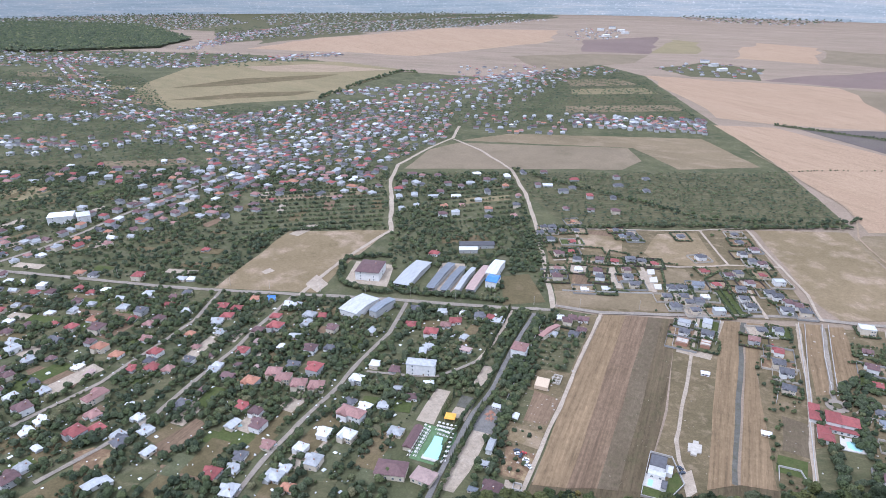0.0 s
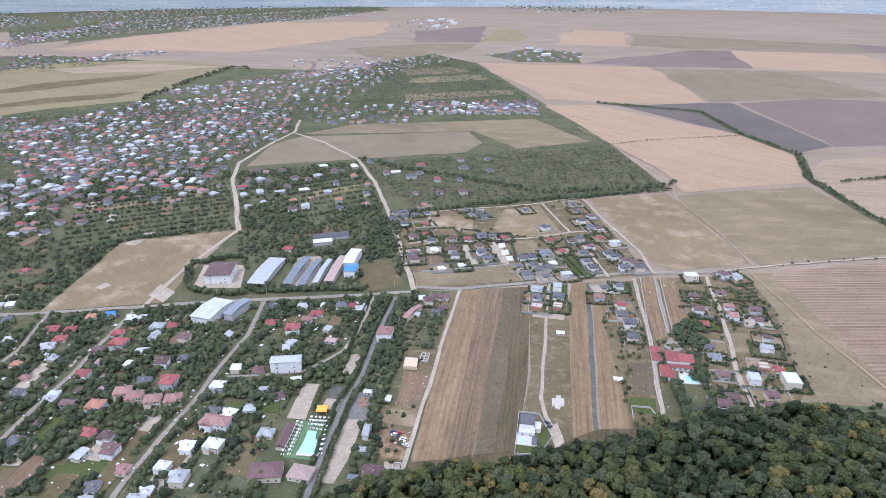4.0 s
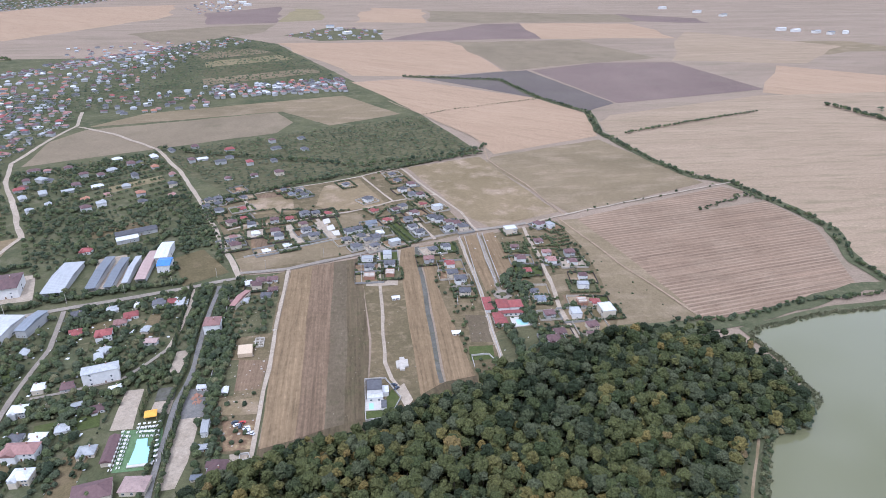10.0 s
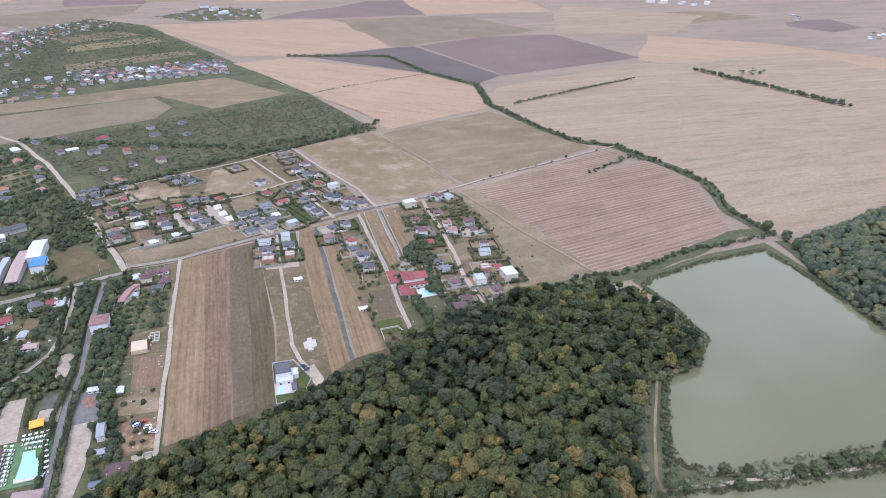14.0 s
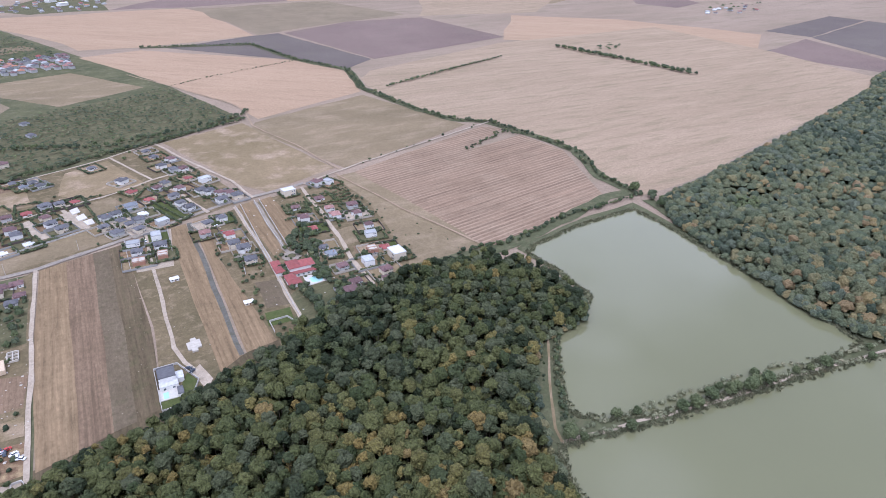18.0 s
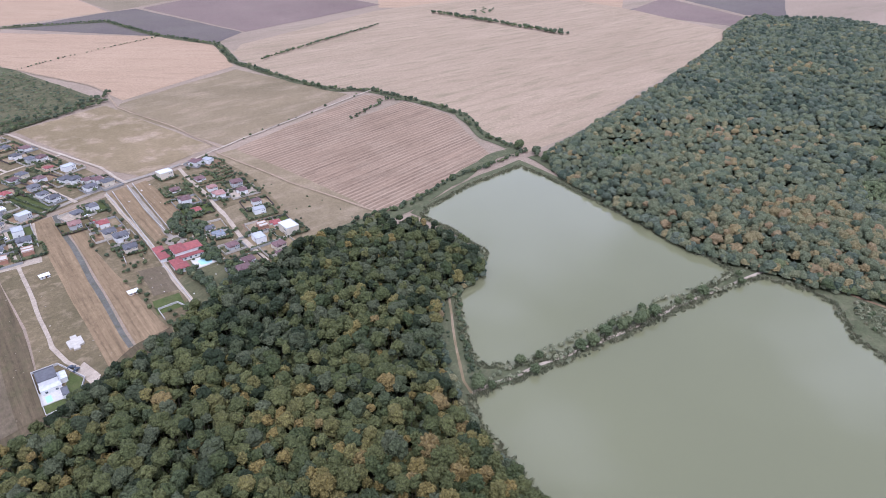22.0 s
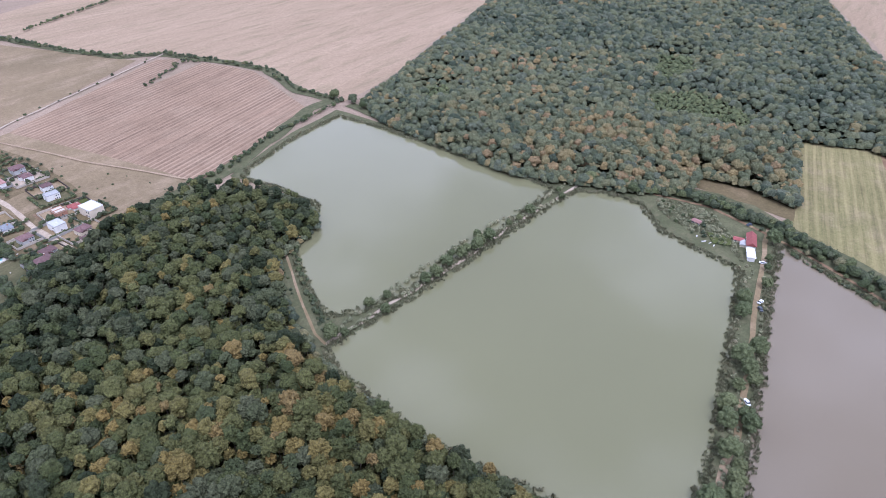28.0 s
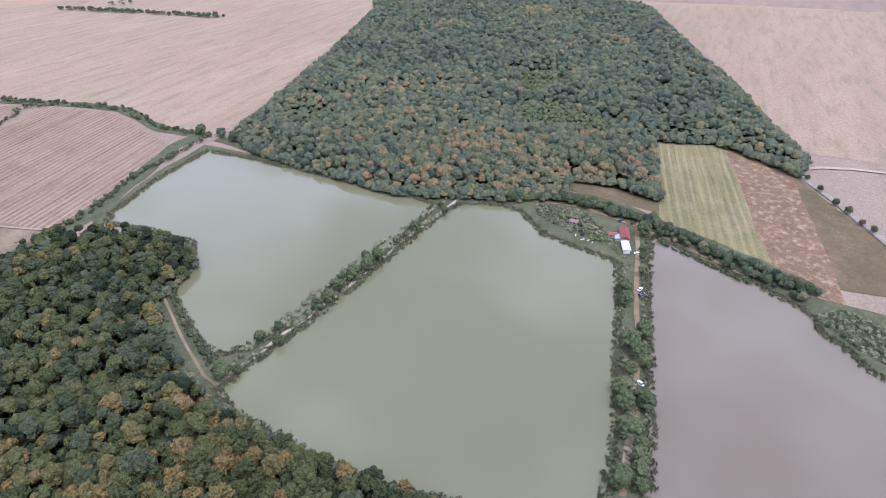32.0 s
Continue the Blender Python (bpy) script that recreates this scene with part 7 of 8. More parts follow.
# ---- single trees ----
def tree_proto(seed, template, leaf):
    root = new("tree")
    bm = bmesh.new()
    rings = []
    for z, r, dx in ((0, 0.42, 0), (0.8, 0.3, 0.03), (2.5, 0.24, 0.1), (4.6, 0.14, 0.2)):
        rings.append([bm.verts.new((cos(k * pi / 4) * r + dx, sin(k * pi / 4) * r, z)) for k in range(8)])
    for lo, hi in zip(rings[:-1], rings[1:]):
        for k in range(8):
            bm.faces.new((lo[k], lo[(k + 1) % 8], hi[(k + 1) % 8], hi[k]))
    part("trunk", bm, bark, root)
    for k in range(4):
        bm = bmesh.new()
        a = seed + k * 1.6
        tip = Vector((cos(a) * 2.2, sin(a) * 2.2, 5.0 + 0.3 * k))
        bot = Vector((0.1, 0, 2.3 + 0.3 * k))
        v = [[bm.verts.new(c + Vector((cos(j * pi / 2), sin(j * pi / 2), 0)) * r) for j in range(4)] for c, r in ((bot, 0.13), (tip, 0.05))]
        for j in range(4):
            bm.faces.new((v[0][j], v[0][(j + 1) % 4], v[1][(j + 1) % 4], v[1][j]))
        part("limb", bm, bark, root)
    cv, cf = template
    me = joined("crown", [(cv * 4.2 + np.array([0, 0, 5.4]), cf, 0, (seed * 0.37) % 1)], [leaf])
    shared("crown", me, root, Matrix())
    return tagged(root, "bushy green willow tree on the dam", "tree", "trees along the dams")


TREES = [tree_proto(i, CROWN_FINE[i], M["willow"]) for i in range(4)] + [tree_proto(i, CROWN_FINE[i], M["single"]) for i in range(4)]
tree_used = [False] * 8


def plant(x, y, r, k, label=None, group=None, z=0.5):
    m = pose(x, y, z, 0, 0, (k * 77) % 360)
    i = k % 4 + (4 if group else 0)
    if tree_used[i]:
        ob = copy_thing(TREES[i], m)
    else:
        ob, tree_used[i] = TREES[i], True
        ob.matrix_basis = m
    ob.scale = (r / 4.2,) * 3
    if label:
        tagged(ob, label, "tree", group or "")
    return ob


# place and crown radius
LONG_DAM = [(318.5, 97.8, 3.2), (294.7, 99.1, 4.6), (284.9, 94.1, 4.4), (263.8, 75.4, 4.8), (252.6, 77.4, 5.2), (247.6, 71.6, 4.2), (242.9, 66.2, 3.4), (234.8, 69.5, 3.2), (219.4, 66.8, 4.5), (211.5, 62.2, 4.4),
            (219.9, 58.2, 3.9), (216.6, 54.4, 4.2), (197.1, 53.3, 5.0), (193.9, 47.0, 3.0), (187.0, 44.6, 3.9), (179.4, 42.2, 4.1), (173.8, 39.3, 3.3), (170.7, 46.5, 5.0), (364.0, 116.4, 4.9), (344.0, 109.2, 2.3), (334.9, 105.5, 2.3), (386.0, 119.0, 3.4)]
MID_DAM = [(123.0, 215.1, 2.2), (117.0, 217.4, 3.5), (118.3, 221.4, 2.9), (149.3, 216.3, 2.7), (157.3, 225.9, 2.2), (145.6, 225.9, 2.8), (181.7, 222.9, 3.2), (190.0, 222.9, 3.2), (190.9, 226.2, 2.6), (201.0, 227.3, 3.6),
           (213.2, 228.4, 3.4), (219.0, 230.6, 2.8), (225.9, 228.6, 3.7), (231.0, 231.4, 3.3), (238.1, 230.9, 3.8), (235.6, 238.8, 2.4), (209.3, 232.6, 2.3), (280.4, 236.6, 3.3), (269.1, 235.3, 2.1), (259.7, 235.5, 2.1), (311.2, 236.1, 2.3), (344.2, 238.2, 4.2), (317.2, 244.1, 2.0)]
for k, (x, y, r) in enumerate(LONG_DAM):
    plant(x, y, r * 0.84, k)
for k, (x, y, r) in enumerate(MID_DAM):
    plant(x, y, r * 0.92, k + 1, "round green tree on the middle dam")
plant(*(302.3, 499.8), 4.0, 2, "lone tree at the field's corner", "trees of the plain", 0.05)
for k, (x, y) in enumerate([(521.8, 52.4), (505.7, 40.7), (487.1, 27.1), (477.9, 17.9), (465.4, 7.6), (458.5, 0.1), (562.9, 112.7), (559.4, 102.6), (547.4, 86.2)]):
    plant(x, y, 1.8 + 0.2 * (k % 4), k, "small round tree lining the country road", "trees of the plain", 0.3)
for k, (x, y, z, r, h) in enumerate(near_trees[:110]):
    plant(x, y, r, k, "leafy green garden tree between village houses", "garden trees", 0.1)
reeds = along([(127.4, 217.7), (134.6, 219), (144, 219.8)], 1.6, 1.5, 0.8, 1.4, 1.2) + along([(161.3, 222.5), (168.8, 222.6), (178.7, 223.5)], 1.6, 1.5, 0.8, 1.4, 1.2) + along([(243.1, 235.7), (261.6, 235.6), (285.2, 237.8), (306.9, 237)], 1.6, 1.5, 0.8, 1.4, 1.2)
reeds += along([(124.5, 221.9), (156, 228.4), (192, 233.5), (239.3, 240.7), (291.1, 245.6), (334.5, 247.6)], 2.2, 2.0, 0.8, 1.8, 1.3, 0.8) + along([(178.4, 46.2), (213.5, 59.4), (250.7, 76.6), (271.6, 90.6), (307.5, 102.8), (334, 115.5)], 2.2, 2.6, 0.5, 1.2, 1.1) + along([(182.4, 42.7), (239.4, 62.6), (277.1, 80.2), (335.9, 106.4)], 2.4, 1.0, 0.5, 1.1, 1.2, 0.6)
reeds += grove([(363.9, 197.7), (371.8, 160.2), (350.7, 133.2), (331.6, 117.7), (342.2, 132.2), (341, 150.2), (342.8, 171.2), (348.6, 185.4)], 2.2, 0.75, 0.6, 1.4, 1.2, 0.0) + grove([(336.7, 10.9), (321.2, -7.6), (313.3, -25.1), (303, -55), (339.8, -53.2), (345.9, -21.3), (351.4, -0.1)], 3.0, 0.7, 0.7, 1.5, 1.2, 0.0)
reed_belt = grove([(363.9, 197.7), (371.8, 160.2), (350.7, 133.2), (331.6, 117.7), (342.2, 132.2), (341, 150.2), (342.8, 171.2), (348.6, 185.4)], 1.5, 0.8, 0.7, 1.3, 1.5, 0.0) + grove([(336.7, 10.9), (321.2, -7.6), (313.3, -25.1), (303, -55), (339.8, -53.2), (345.9, -21.3), (351.4, -0.1)], 1.8, 0.8, 0.7, 1.4, 1.5, 0.0)
for shore in (LAKE_ONE, LAKE_TWO, LAKE_THREE):
    reed_belt += [q for q in along(shore + shore[:1], 0.5, 2.6, 0.7, 1.4, 1.5, 0.9) if hypot(q[0], q[1]) > 120]
woods("reed_belt", reed_belt, REED, M["reeds"], "grey-green reed belt along the pond shores", trunks=False, smooth=False)
woods("dam_reeds", reeds, CROWN_LITE, M["reeds"], "reeds and low bushes on the dams")


def conifer(h=7.0):
    root = new("conifer")
    bm = bmesh.new()
    bmesh.ops.create_cone(bm, segments=6, radius1=0.18, radius2=0.08, depth=1.4, matrix=Matrix.Translation((0, 0, 0.7)))
    part("trunk", bm, bark, root)
    bm = bmesh.new()
    crng = random.Random(4)
    for k in range(7):
        z = 0.7 + k * (h - 1.2) / 7
        r = 1.5 * (1 - k / 7.8)
        top = bm.verts.new((0, 0, z + 1.9))
        rim = [bm.verts.new((cos(j * pi / 5) * r * (1 if j % 2 else 0.72) * crng.uniform(0.85, 1.15), sin(j * pi / 5) * r * (1 if j % 2 else 0.72), z + crng.uniform(-0.1, 0.1))) for j in range(10)]
        for j in range(10):
            bm.faces.new((rim[j], rim[(j + 1) % 10], top))
    part("crown", bm, M["single"], root)
    return tagged(root, "dark green conifer in a planted row", "tree", "conifers round the sports courts")


CONIFER = conifer()
first = True
for line in ([(-219.1, 314.6), (-221.2, 326.2), (-223, 338.4)], [(-221.1, 305.1), (-203.1, 310.7)], [(-208.5, 272), (-216.6, 298.5)], [(-176.4, 238.5), (-187.2, 275.3), (-194.7, 298.9)], [(-222, 333.3), (-239.3, 381.4), (-253.7, 424.7)]):
    for a, b in zip(line[:-1], line[1:]):
        a, b = Vector(a), Vector(b)
        k = max(1, int((b - a).length / 3.4))
        for j in range(k):
            p = a.lerp(b, j / k)
            if first:
                CONIFER.matrix_basis = pose(p.x, p.y, 0.1)
                first = False
            else:
                ob = copy_thing(CONIFER, pose(p.x, p.y, 0.1, 0, 0, j * 40))
                ob.scale = (tree_rng.uniform(0.8, 1.1),) * 3

# ---- compound buildings ----
pale_stone = plain_mat("pale_stone_paving", (0.54, 0.50, 0.44), 0.8, 0.2, 0.2, 0.8)
pool_water = plain_mat("pool_water", (0.36, 0.60, 0.60), 0.06, 0.5, 0.08)
canvas = plain_mat("white_canvas", (0.66, 0.63, 0.57), 0.8)
orange_canvas = plain_mat("orange_canvas", (0.80, 0.42, 0.07), 0.8)
raw_wood = plain_mat("raw_timber", (0.58, 0.45, 0.31), 0.8)
brown_roof = ROOF["maroon"]


def compound(name, label, blocks, colour, wall):
    """One building of several wings; each: corners a, b, c in plan, wall height, roof rise, roof form."""
    root = new(name)
    for a, b, c, wh, rise, form, *other in blocks:
        a, b, c = Vector(a), Vector(b), Vector(c)
        ux = (b - a).normalized()
        uy = Vector((-ux.y, ux.x))
        w, d = (b - a).length, (c - b).dot(uy)
        mid = a.lerp(b, 0.5) + uy * d / 2
        m = pose(mid.x, mid.y, 0, 0, 0, math.degrees(atan2(ux.y, ux.x)))
        d = abs(d)
        if d > w:
            w, d, m = d, w, m @ pose(0, 0, 0, 0, 0, 90)
        bm = bmesh.new()
        box_into(bm, -w / 2, -d / 2, 0, w / 2, d / 2, wh)
        ob = part("wall", bm, wall, root)
        ob.matrix_basis = m
        ob = part("roof", roof_mesh(w, d, wh + 0.004, rise, form), ROOF[other[0] if other else colour], root, WORD[other[0] if other else colour] + " roof")
        ob.matrix_basis = m
        n = max(2, int(w / 3.5))
        for s in range(max(1, int(wh / 2.8))):
            for k in range(n):
                for side in (-1, 1):
                    shared("window", WINDOW_ME, root, m @ pose(-w / 2 + (k + 0.5) * w / n, side * d / 2, 0.9 + s * 2.8, 0, 0, 0 if side < 0 else 180))
        HOUSES.append((mid.x, mid.y, max(w, d) / 2))
    return tagged(root, label, "house")


compound("red_villa", "sprawling white villa with bright red tiled roofs and pool", [
    (*[(-20.3, 413.5), (-14.3, 415.0), (-16.5, 423.8)], 3.2, 1.9, "hip"),
    (*[(-22.7, 423.2), (-17.0, 424.6), (-18.9, 432.4)], 3.4, 2.0, "hip"),
    (*[(-11.2, 413.6), (-3.2, 415.6), (-6.2, 427.6)], 5.4, 2.2, "hip"),
    (*[(-3.1, 416.6), (6.6, 419.0), (4.2, 428.7)], 5.0, 1.9, "hip"),
    (*[(-10.4, 409.8), (6.9, 414.1), (6.0, 417.6)], 2.8, 1.0, "hip"),
    (*[(-11.9, 395.2), (-3.6, 397.3), (-5.4, 404.4)], 3.2, 1.9, "hip"),
    (*[(-13.6, 402.0), (-6.8, 403.7), (-8.6, 410.7)], 3.4, 1.8, "hip"),
], "red", plaster[0])
compound("modern_villa", "white modern villa with a dark flat roof inside a walled plot", [
    (*[(-83.6, 305.3), (-75.0, 307.5), (-77.4, 317.4)], 5.6, 0.45, "flat", "dark"),
    (*[(-82.6, 300.9), (-73.4, 303.2), (-74.4, 307.4)], 2.9, 0.4, "flat", "white"),
    (*[(-74.8, 307.6), (-71.2, 308.5), (-72.8, 315.0)], 2.9, 0.4, "flat", "white"),
    (*[(-72.5, 294.4), (-69.6, 295.1), (-71.2, 301.6)], 2.6, 0.3, "flat", "dark"),
], "dark", plaster[0])
compound("pool_restaurant", "rambling restaurant with dark maroon roofs beside the pool", [
    (*[(-203.7, 203), (-188.3, 211.3), (-193, 222.1)], 4.0, 3.0, "hip"),
    (*[(-206.8, 231.1), (-202, 232.7), (-209.7, 251.5)], 3.0, 1.6, "gable"),
], "maroon", plaster[1])
compound("pool_restaurant", "low pavilion with a grey-brown roof near the pool", [(*[(-186.1, 213.9), (-173.8, 216.1), (-177.1, 225.6)], 3.2, 2.0, "hip")], "rust", plaster[1])
compound("lake_house", "white fishing lodge with a red roof by the pond", [
    (*[(347.2, 124.2), (349.5, 119.8), (362.9, 124.8)], 3.2, 2.0, "gable"), (*[(335.7, 117.5), (337.7, 114.2), (347.1, 118.6)], 3.0, 0.5, "gable", "white")], "red", plaster[0])
for style, colour, q, group in (
    ("shed", "red", (352.3, 131.8), "fishing huts"), ("shed", "grey", (350.4, 127.6), "fishing huts"), ("shed", "pink", (352.6, 159.9), "fishing huts"),
    ("shed", "white", (-185.4, 300.6), "sheds"), ("shed", "grey", (-160.2, 250.9), "sheds"), ("shed", "white", (-170.1, 299.1), "sheds"), ("shed", "white", (-38.7, 382.3), "sheds"), ("shed", "white", (-90.2, 425.9), "sheds"),
):
    ob = put_house(*q, style, colour, scale=0.8)
    ob["group"] = group
block("long", "grey", *[(-165.9, 259.2), (-162.1, 260.4), (-166.1, 271.9)])


def slab(name, pts, z, h, material, label, category, wob=0.0):
    """A low flat block over a plan outline."""
    bm = bmesh.new()
    pts = ragged(pts, 30, wob) if wob else pts
    f = bm.faces.new([bm.verts.new((x, y, z)) for x, y in pts])
    top = bmesh.ops.extrude_face_region(bm, geom=[f])["geom"]
    bmesh.ops.translate(bm, verts=[v for v in top if isinstance(v, bmesh.types.BMVert)], vec=(0, 0, h))
    bmesh.ops.recalc_face_normals(bm, faces=bm.faces)
    return tagged(part(name, bm, material), label, category)


slab("concrete_slab", [(-74, 343.8), (-71.6, 344.9), (-72.4, 348.1), (-69.4, 348.9), (-68.5, 346.3), (-66.7, 347), (-64.6, 339.4), (-66.7, 338.2), (-66.2, 335.3), (-69.5, 334.5), (-70, 336.9), (-71.8, 336.3)], 0.0, 1.2, raw_concrete, "pale concrete house slab in the grass", "slab")
slab("swimming_pool", [(-199.2, 252.3), (-193.9, 254), (-190.7, 247.8), (-187.5, 248.8), (-182.1, 237.2), (-193.3, 233.7), (-196.6, 245.9)], 0.5, 0.75, pool_water, "large turquoise public swimming pool", "pool")
slab("pool_deck", [(-193.1, 231.8), (-194.4, 234.8), (-181.7, 238.3), (-181.1, 235.6)], 0.5, 0.6, pale_stone, "white paved edge of the swimming pool", "deck")
slab("swimming_pool", [(1.6, 405.6), (4.2, 407.6), (6.9, 408.4), (9.6, 407.4), (11.5, 405.2), (10.3, 400.7), (7.0, 399.6), (3.5, 400.0)], 0.5, 0.5, pool_water, "curved turquoise pool of the villa", "pool")
slab("terrace", [(-2.5, 409.5), (12.6, 412.2), (15.4, 401.4), (0.2, 395.7)], 0.3, 0.62, pale_stone, "pale stone villa terrace", "terrace")
slab("forecourt", [(-9.1 + 7.5 * cos(k * pi / 8), 443.2 + 7.5 * sin(k * pi / 8)) for k in range(16)], 0.3, 0.42, M["lane"], "round paved forecourt before the villa", "terrace")
slab("planting_bed", [(-9.1 + 3.0 * cos(k * pi / 6), 443.2 + 3.0 * sin(k * pi / 6)) for k in range(12)], 0.3, 0.85, M["scrubground"], "round green bed in the villa forecourt", "flower bed")
slab("swimming_pool", [(-81.2, 299.5), (-78.6, 300.1), (-77.3, 294.9), (-79.9, 294.2)], 0.4, 0.34, pool_water, "small turquoise pool of the modern villa", "pool")
slab("terrace", [(-84.2, 302.9), (-73.4, 304.9), (-71.5, 295.2), (-82.1, 292.7)], 0.3, 0.38, pale_stone, "white paved terrace of the modern villa", "terrace")
slab("villa_lawn", [(-79.3, 285.2), (-66.9, 289.4), (-64.4, 307.2), (-70.6, 315.4), (-72.4, 304.6), (-71.2, 295.0), (-82.3, 292.2)], 0.3, 0.30, M["lawn"], "green lawn of the modern villa", "lawn")
slab("swimming_pool", [(-309.7, 180.7), (-307.8, 185.7), (-300.3, 184.5), (-303.1, 180.2)], 0.4, 0.3, pool_water, "small garden pool beside the lawn", "pool")
slab("lodge_lawn", [(346.7, 149.7), (353.5, 137.6), (343.7, 130.9), (337.9, 140.1)], 0.6, 0.4, M["lawn"], "green lawn by the fishing lodge", "lawn", 0.6)
for q in ([(-192.7, 572.2), (-188, 578), (-183, 567), (-187.7, 561.4)], [(-183.9, 555.7), (-179.5, 562.5), (-173.8, 551.7), (-179.4, 546.6)], [(-175.9, 545.5), (-170, 549.4), (-165.4, 539.2), (-170.6, 536.4)]):
    slab("house_foundation", q, 0.0, 0.9, pale_stone, "pale concrete foundation of a planned house", "foundation")
timber = slab("timber_frame", [(-177.2, 334.3), (-168.3, 337.1), (-172.3, 347.6), (-181, 344.8)], 0.6, 2.8, raw_wood, "raw timber deck on a brick shell", "building")
rows_q = [(-171.2, 347.9), (-165.9, 349.6), (-168.9, 359.4), (-174.3, 357.7)]
found = new("foundation_walls")
for k in range(4):
    a, b = Vector(rows_q[0]).lerp(Vector(rows_q[3]), k / 3), Vector(rows_q[1]).lerp(Vector(rows_q[2]), k / 3)
    bm = bmesh.new()
    box_into(bm, 0, -0.25, 0, (b - a).length, 0.25, 1.4)
    ob = part("wall", bm, raw_concrete, found)
    ob.matrix_basis = pose(a.x, a.y, 0, 0, 0, math.degrees(atan2(b.y - a.y, b.x - a.x)))
for k in range(3):
    a, b = Vector(rows_q[0]).lerp(Vector(rows_q[1]), k / 2), Vector(rows_q[3]).lerp(Vector(rows_q[2]), k / 2)
    bm = bmesh.new()
    box_into(bm, 0.3, -0.25, 0.004, (b - a).length - 0.3, 0.25, 1.38)
    ob = part("wall", bm, raw_concrete, found)
    ob.matrix_basis = pose(a.x, a.y, 0, 0, 0, math.degrees(atan2(b.y - a.y, b.x - a.x)))
tagged(found, "pale foundation walls of a house being built", "foundation")

# tent with an orange canopy, sunshades, loungers
tent = new("orange_tent")
bm = bmesh.new()
tw = 6.5
box_into(bm, -tw / 2, -tw / 2, 2.2, tw / 2, tw / 2, 2.5)
bm2 = roof_mesh(tw, tw * 0.9, 2.5, 1.5, "hip", 0.2)
part("valance", bm, orange_canvas, tent)
part("canopy", bm2, orange_canvas, tent)
for sx in (-1, 1):
    for sy in (-1, 1):
        bm = bmesh.new()
        box_into(bm, sx * 3 - 0.08, sy * 3 - 0.08, 0, sx * 3 + 0.08, sy * 3 + 0.08, 2.2)
        part("post", bm, raw_wood, tent)
tent.matrix_basis = pose(*(-202, 271.8), 0.42, 0, 0, 25)
tagged(tent, "bright orange canopy tent beside the pool", "tent")


def sunshade():
    root = new("sunshade")
    bm = bmesh.new()
    bmesh.ops.create_cone(bm, segments=6, radius1=0.05, radius2=0.05, depth=2.3, matrix=Matrix.Translation((0, 0, 1.15)))
    part("pole", bm, frame_white, root)
    part("canopy", roof_mesh(1.3, 1.25, 2.2, 0.4, "hip", 0.1), canvas, root)
    for s in (-1, 1):
        bm = bmesh.new()
        box_into(bm, s * 0.7 - 0.28, -2.3, 0.3, s * 0.7 + 0.28, -0.6, 0.42)
        part("lounger", bm, canvas, root)
    return tagged(root, "white square sunshade with loungers on the turf", "sunshade", "sunshades round the pool")


shade = sunshade()
spots = []
for (x0, y0), (x1, y1), k in (((-209.1, 255.6), (-201.1, 230.7), 9), ((-205.9, 255.5), (-198, 232.7), 9), ((-202.6, 259.8), (-192.9, 262.9), 6), ((-199.3, 257.1), (-190.4, 258.8), 5), ((-203.7, 262.8), (-193.3, 266.1), 5), ((-189.1, 255.5), (-181.8, 240.2), 5)):
    spots += [(x0 + (x1 - x0) * j / (k - 1), y0 + (y1 - y0) * j / (k - 1)) for j in range(k)]
shade.matrix_basis = pose(*spots[0], 0.42, 0, 0, 20)
for x, y in spots[1:]:
    copy_thing(shade, pose(x, y, 0.42, 0, 0, 20 + tree_rng.uniform(-5, 5)))

# ---- walls and hedges of the plots ----
fence_mats = [plain_mat("dark_board_fence", (0.09, 0.07, 0.06), 0.8), plain_mat("grey_panel_fence", (0.30, 0.29, 0.27), 0.85), plain_mat("cream_block_wall", (0.46, 0.41, 0.34), 0.85)]
FENCE_WORD = ("dark board fence", "grey panel fence", "cream block wall")
fr = random.Random(41)
plot_green = []
YARDS = (("scrubground", "green garden"), ("bare", "dry yard"), ("sand", "paved yard"), ("lawn", "small lawn"), ("bare", "dry yard"), ("patchy", "dug earth"), ("greenmeadow", "dry grass garden"))
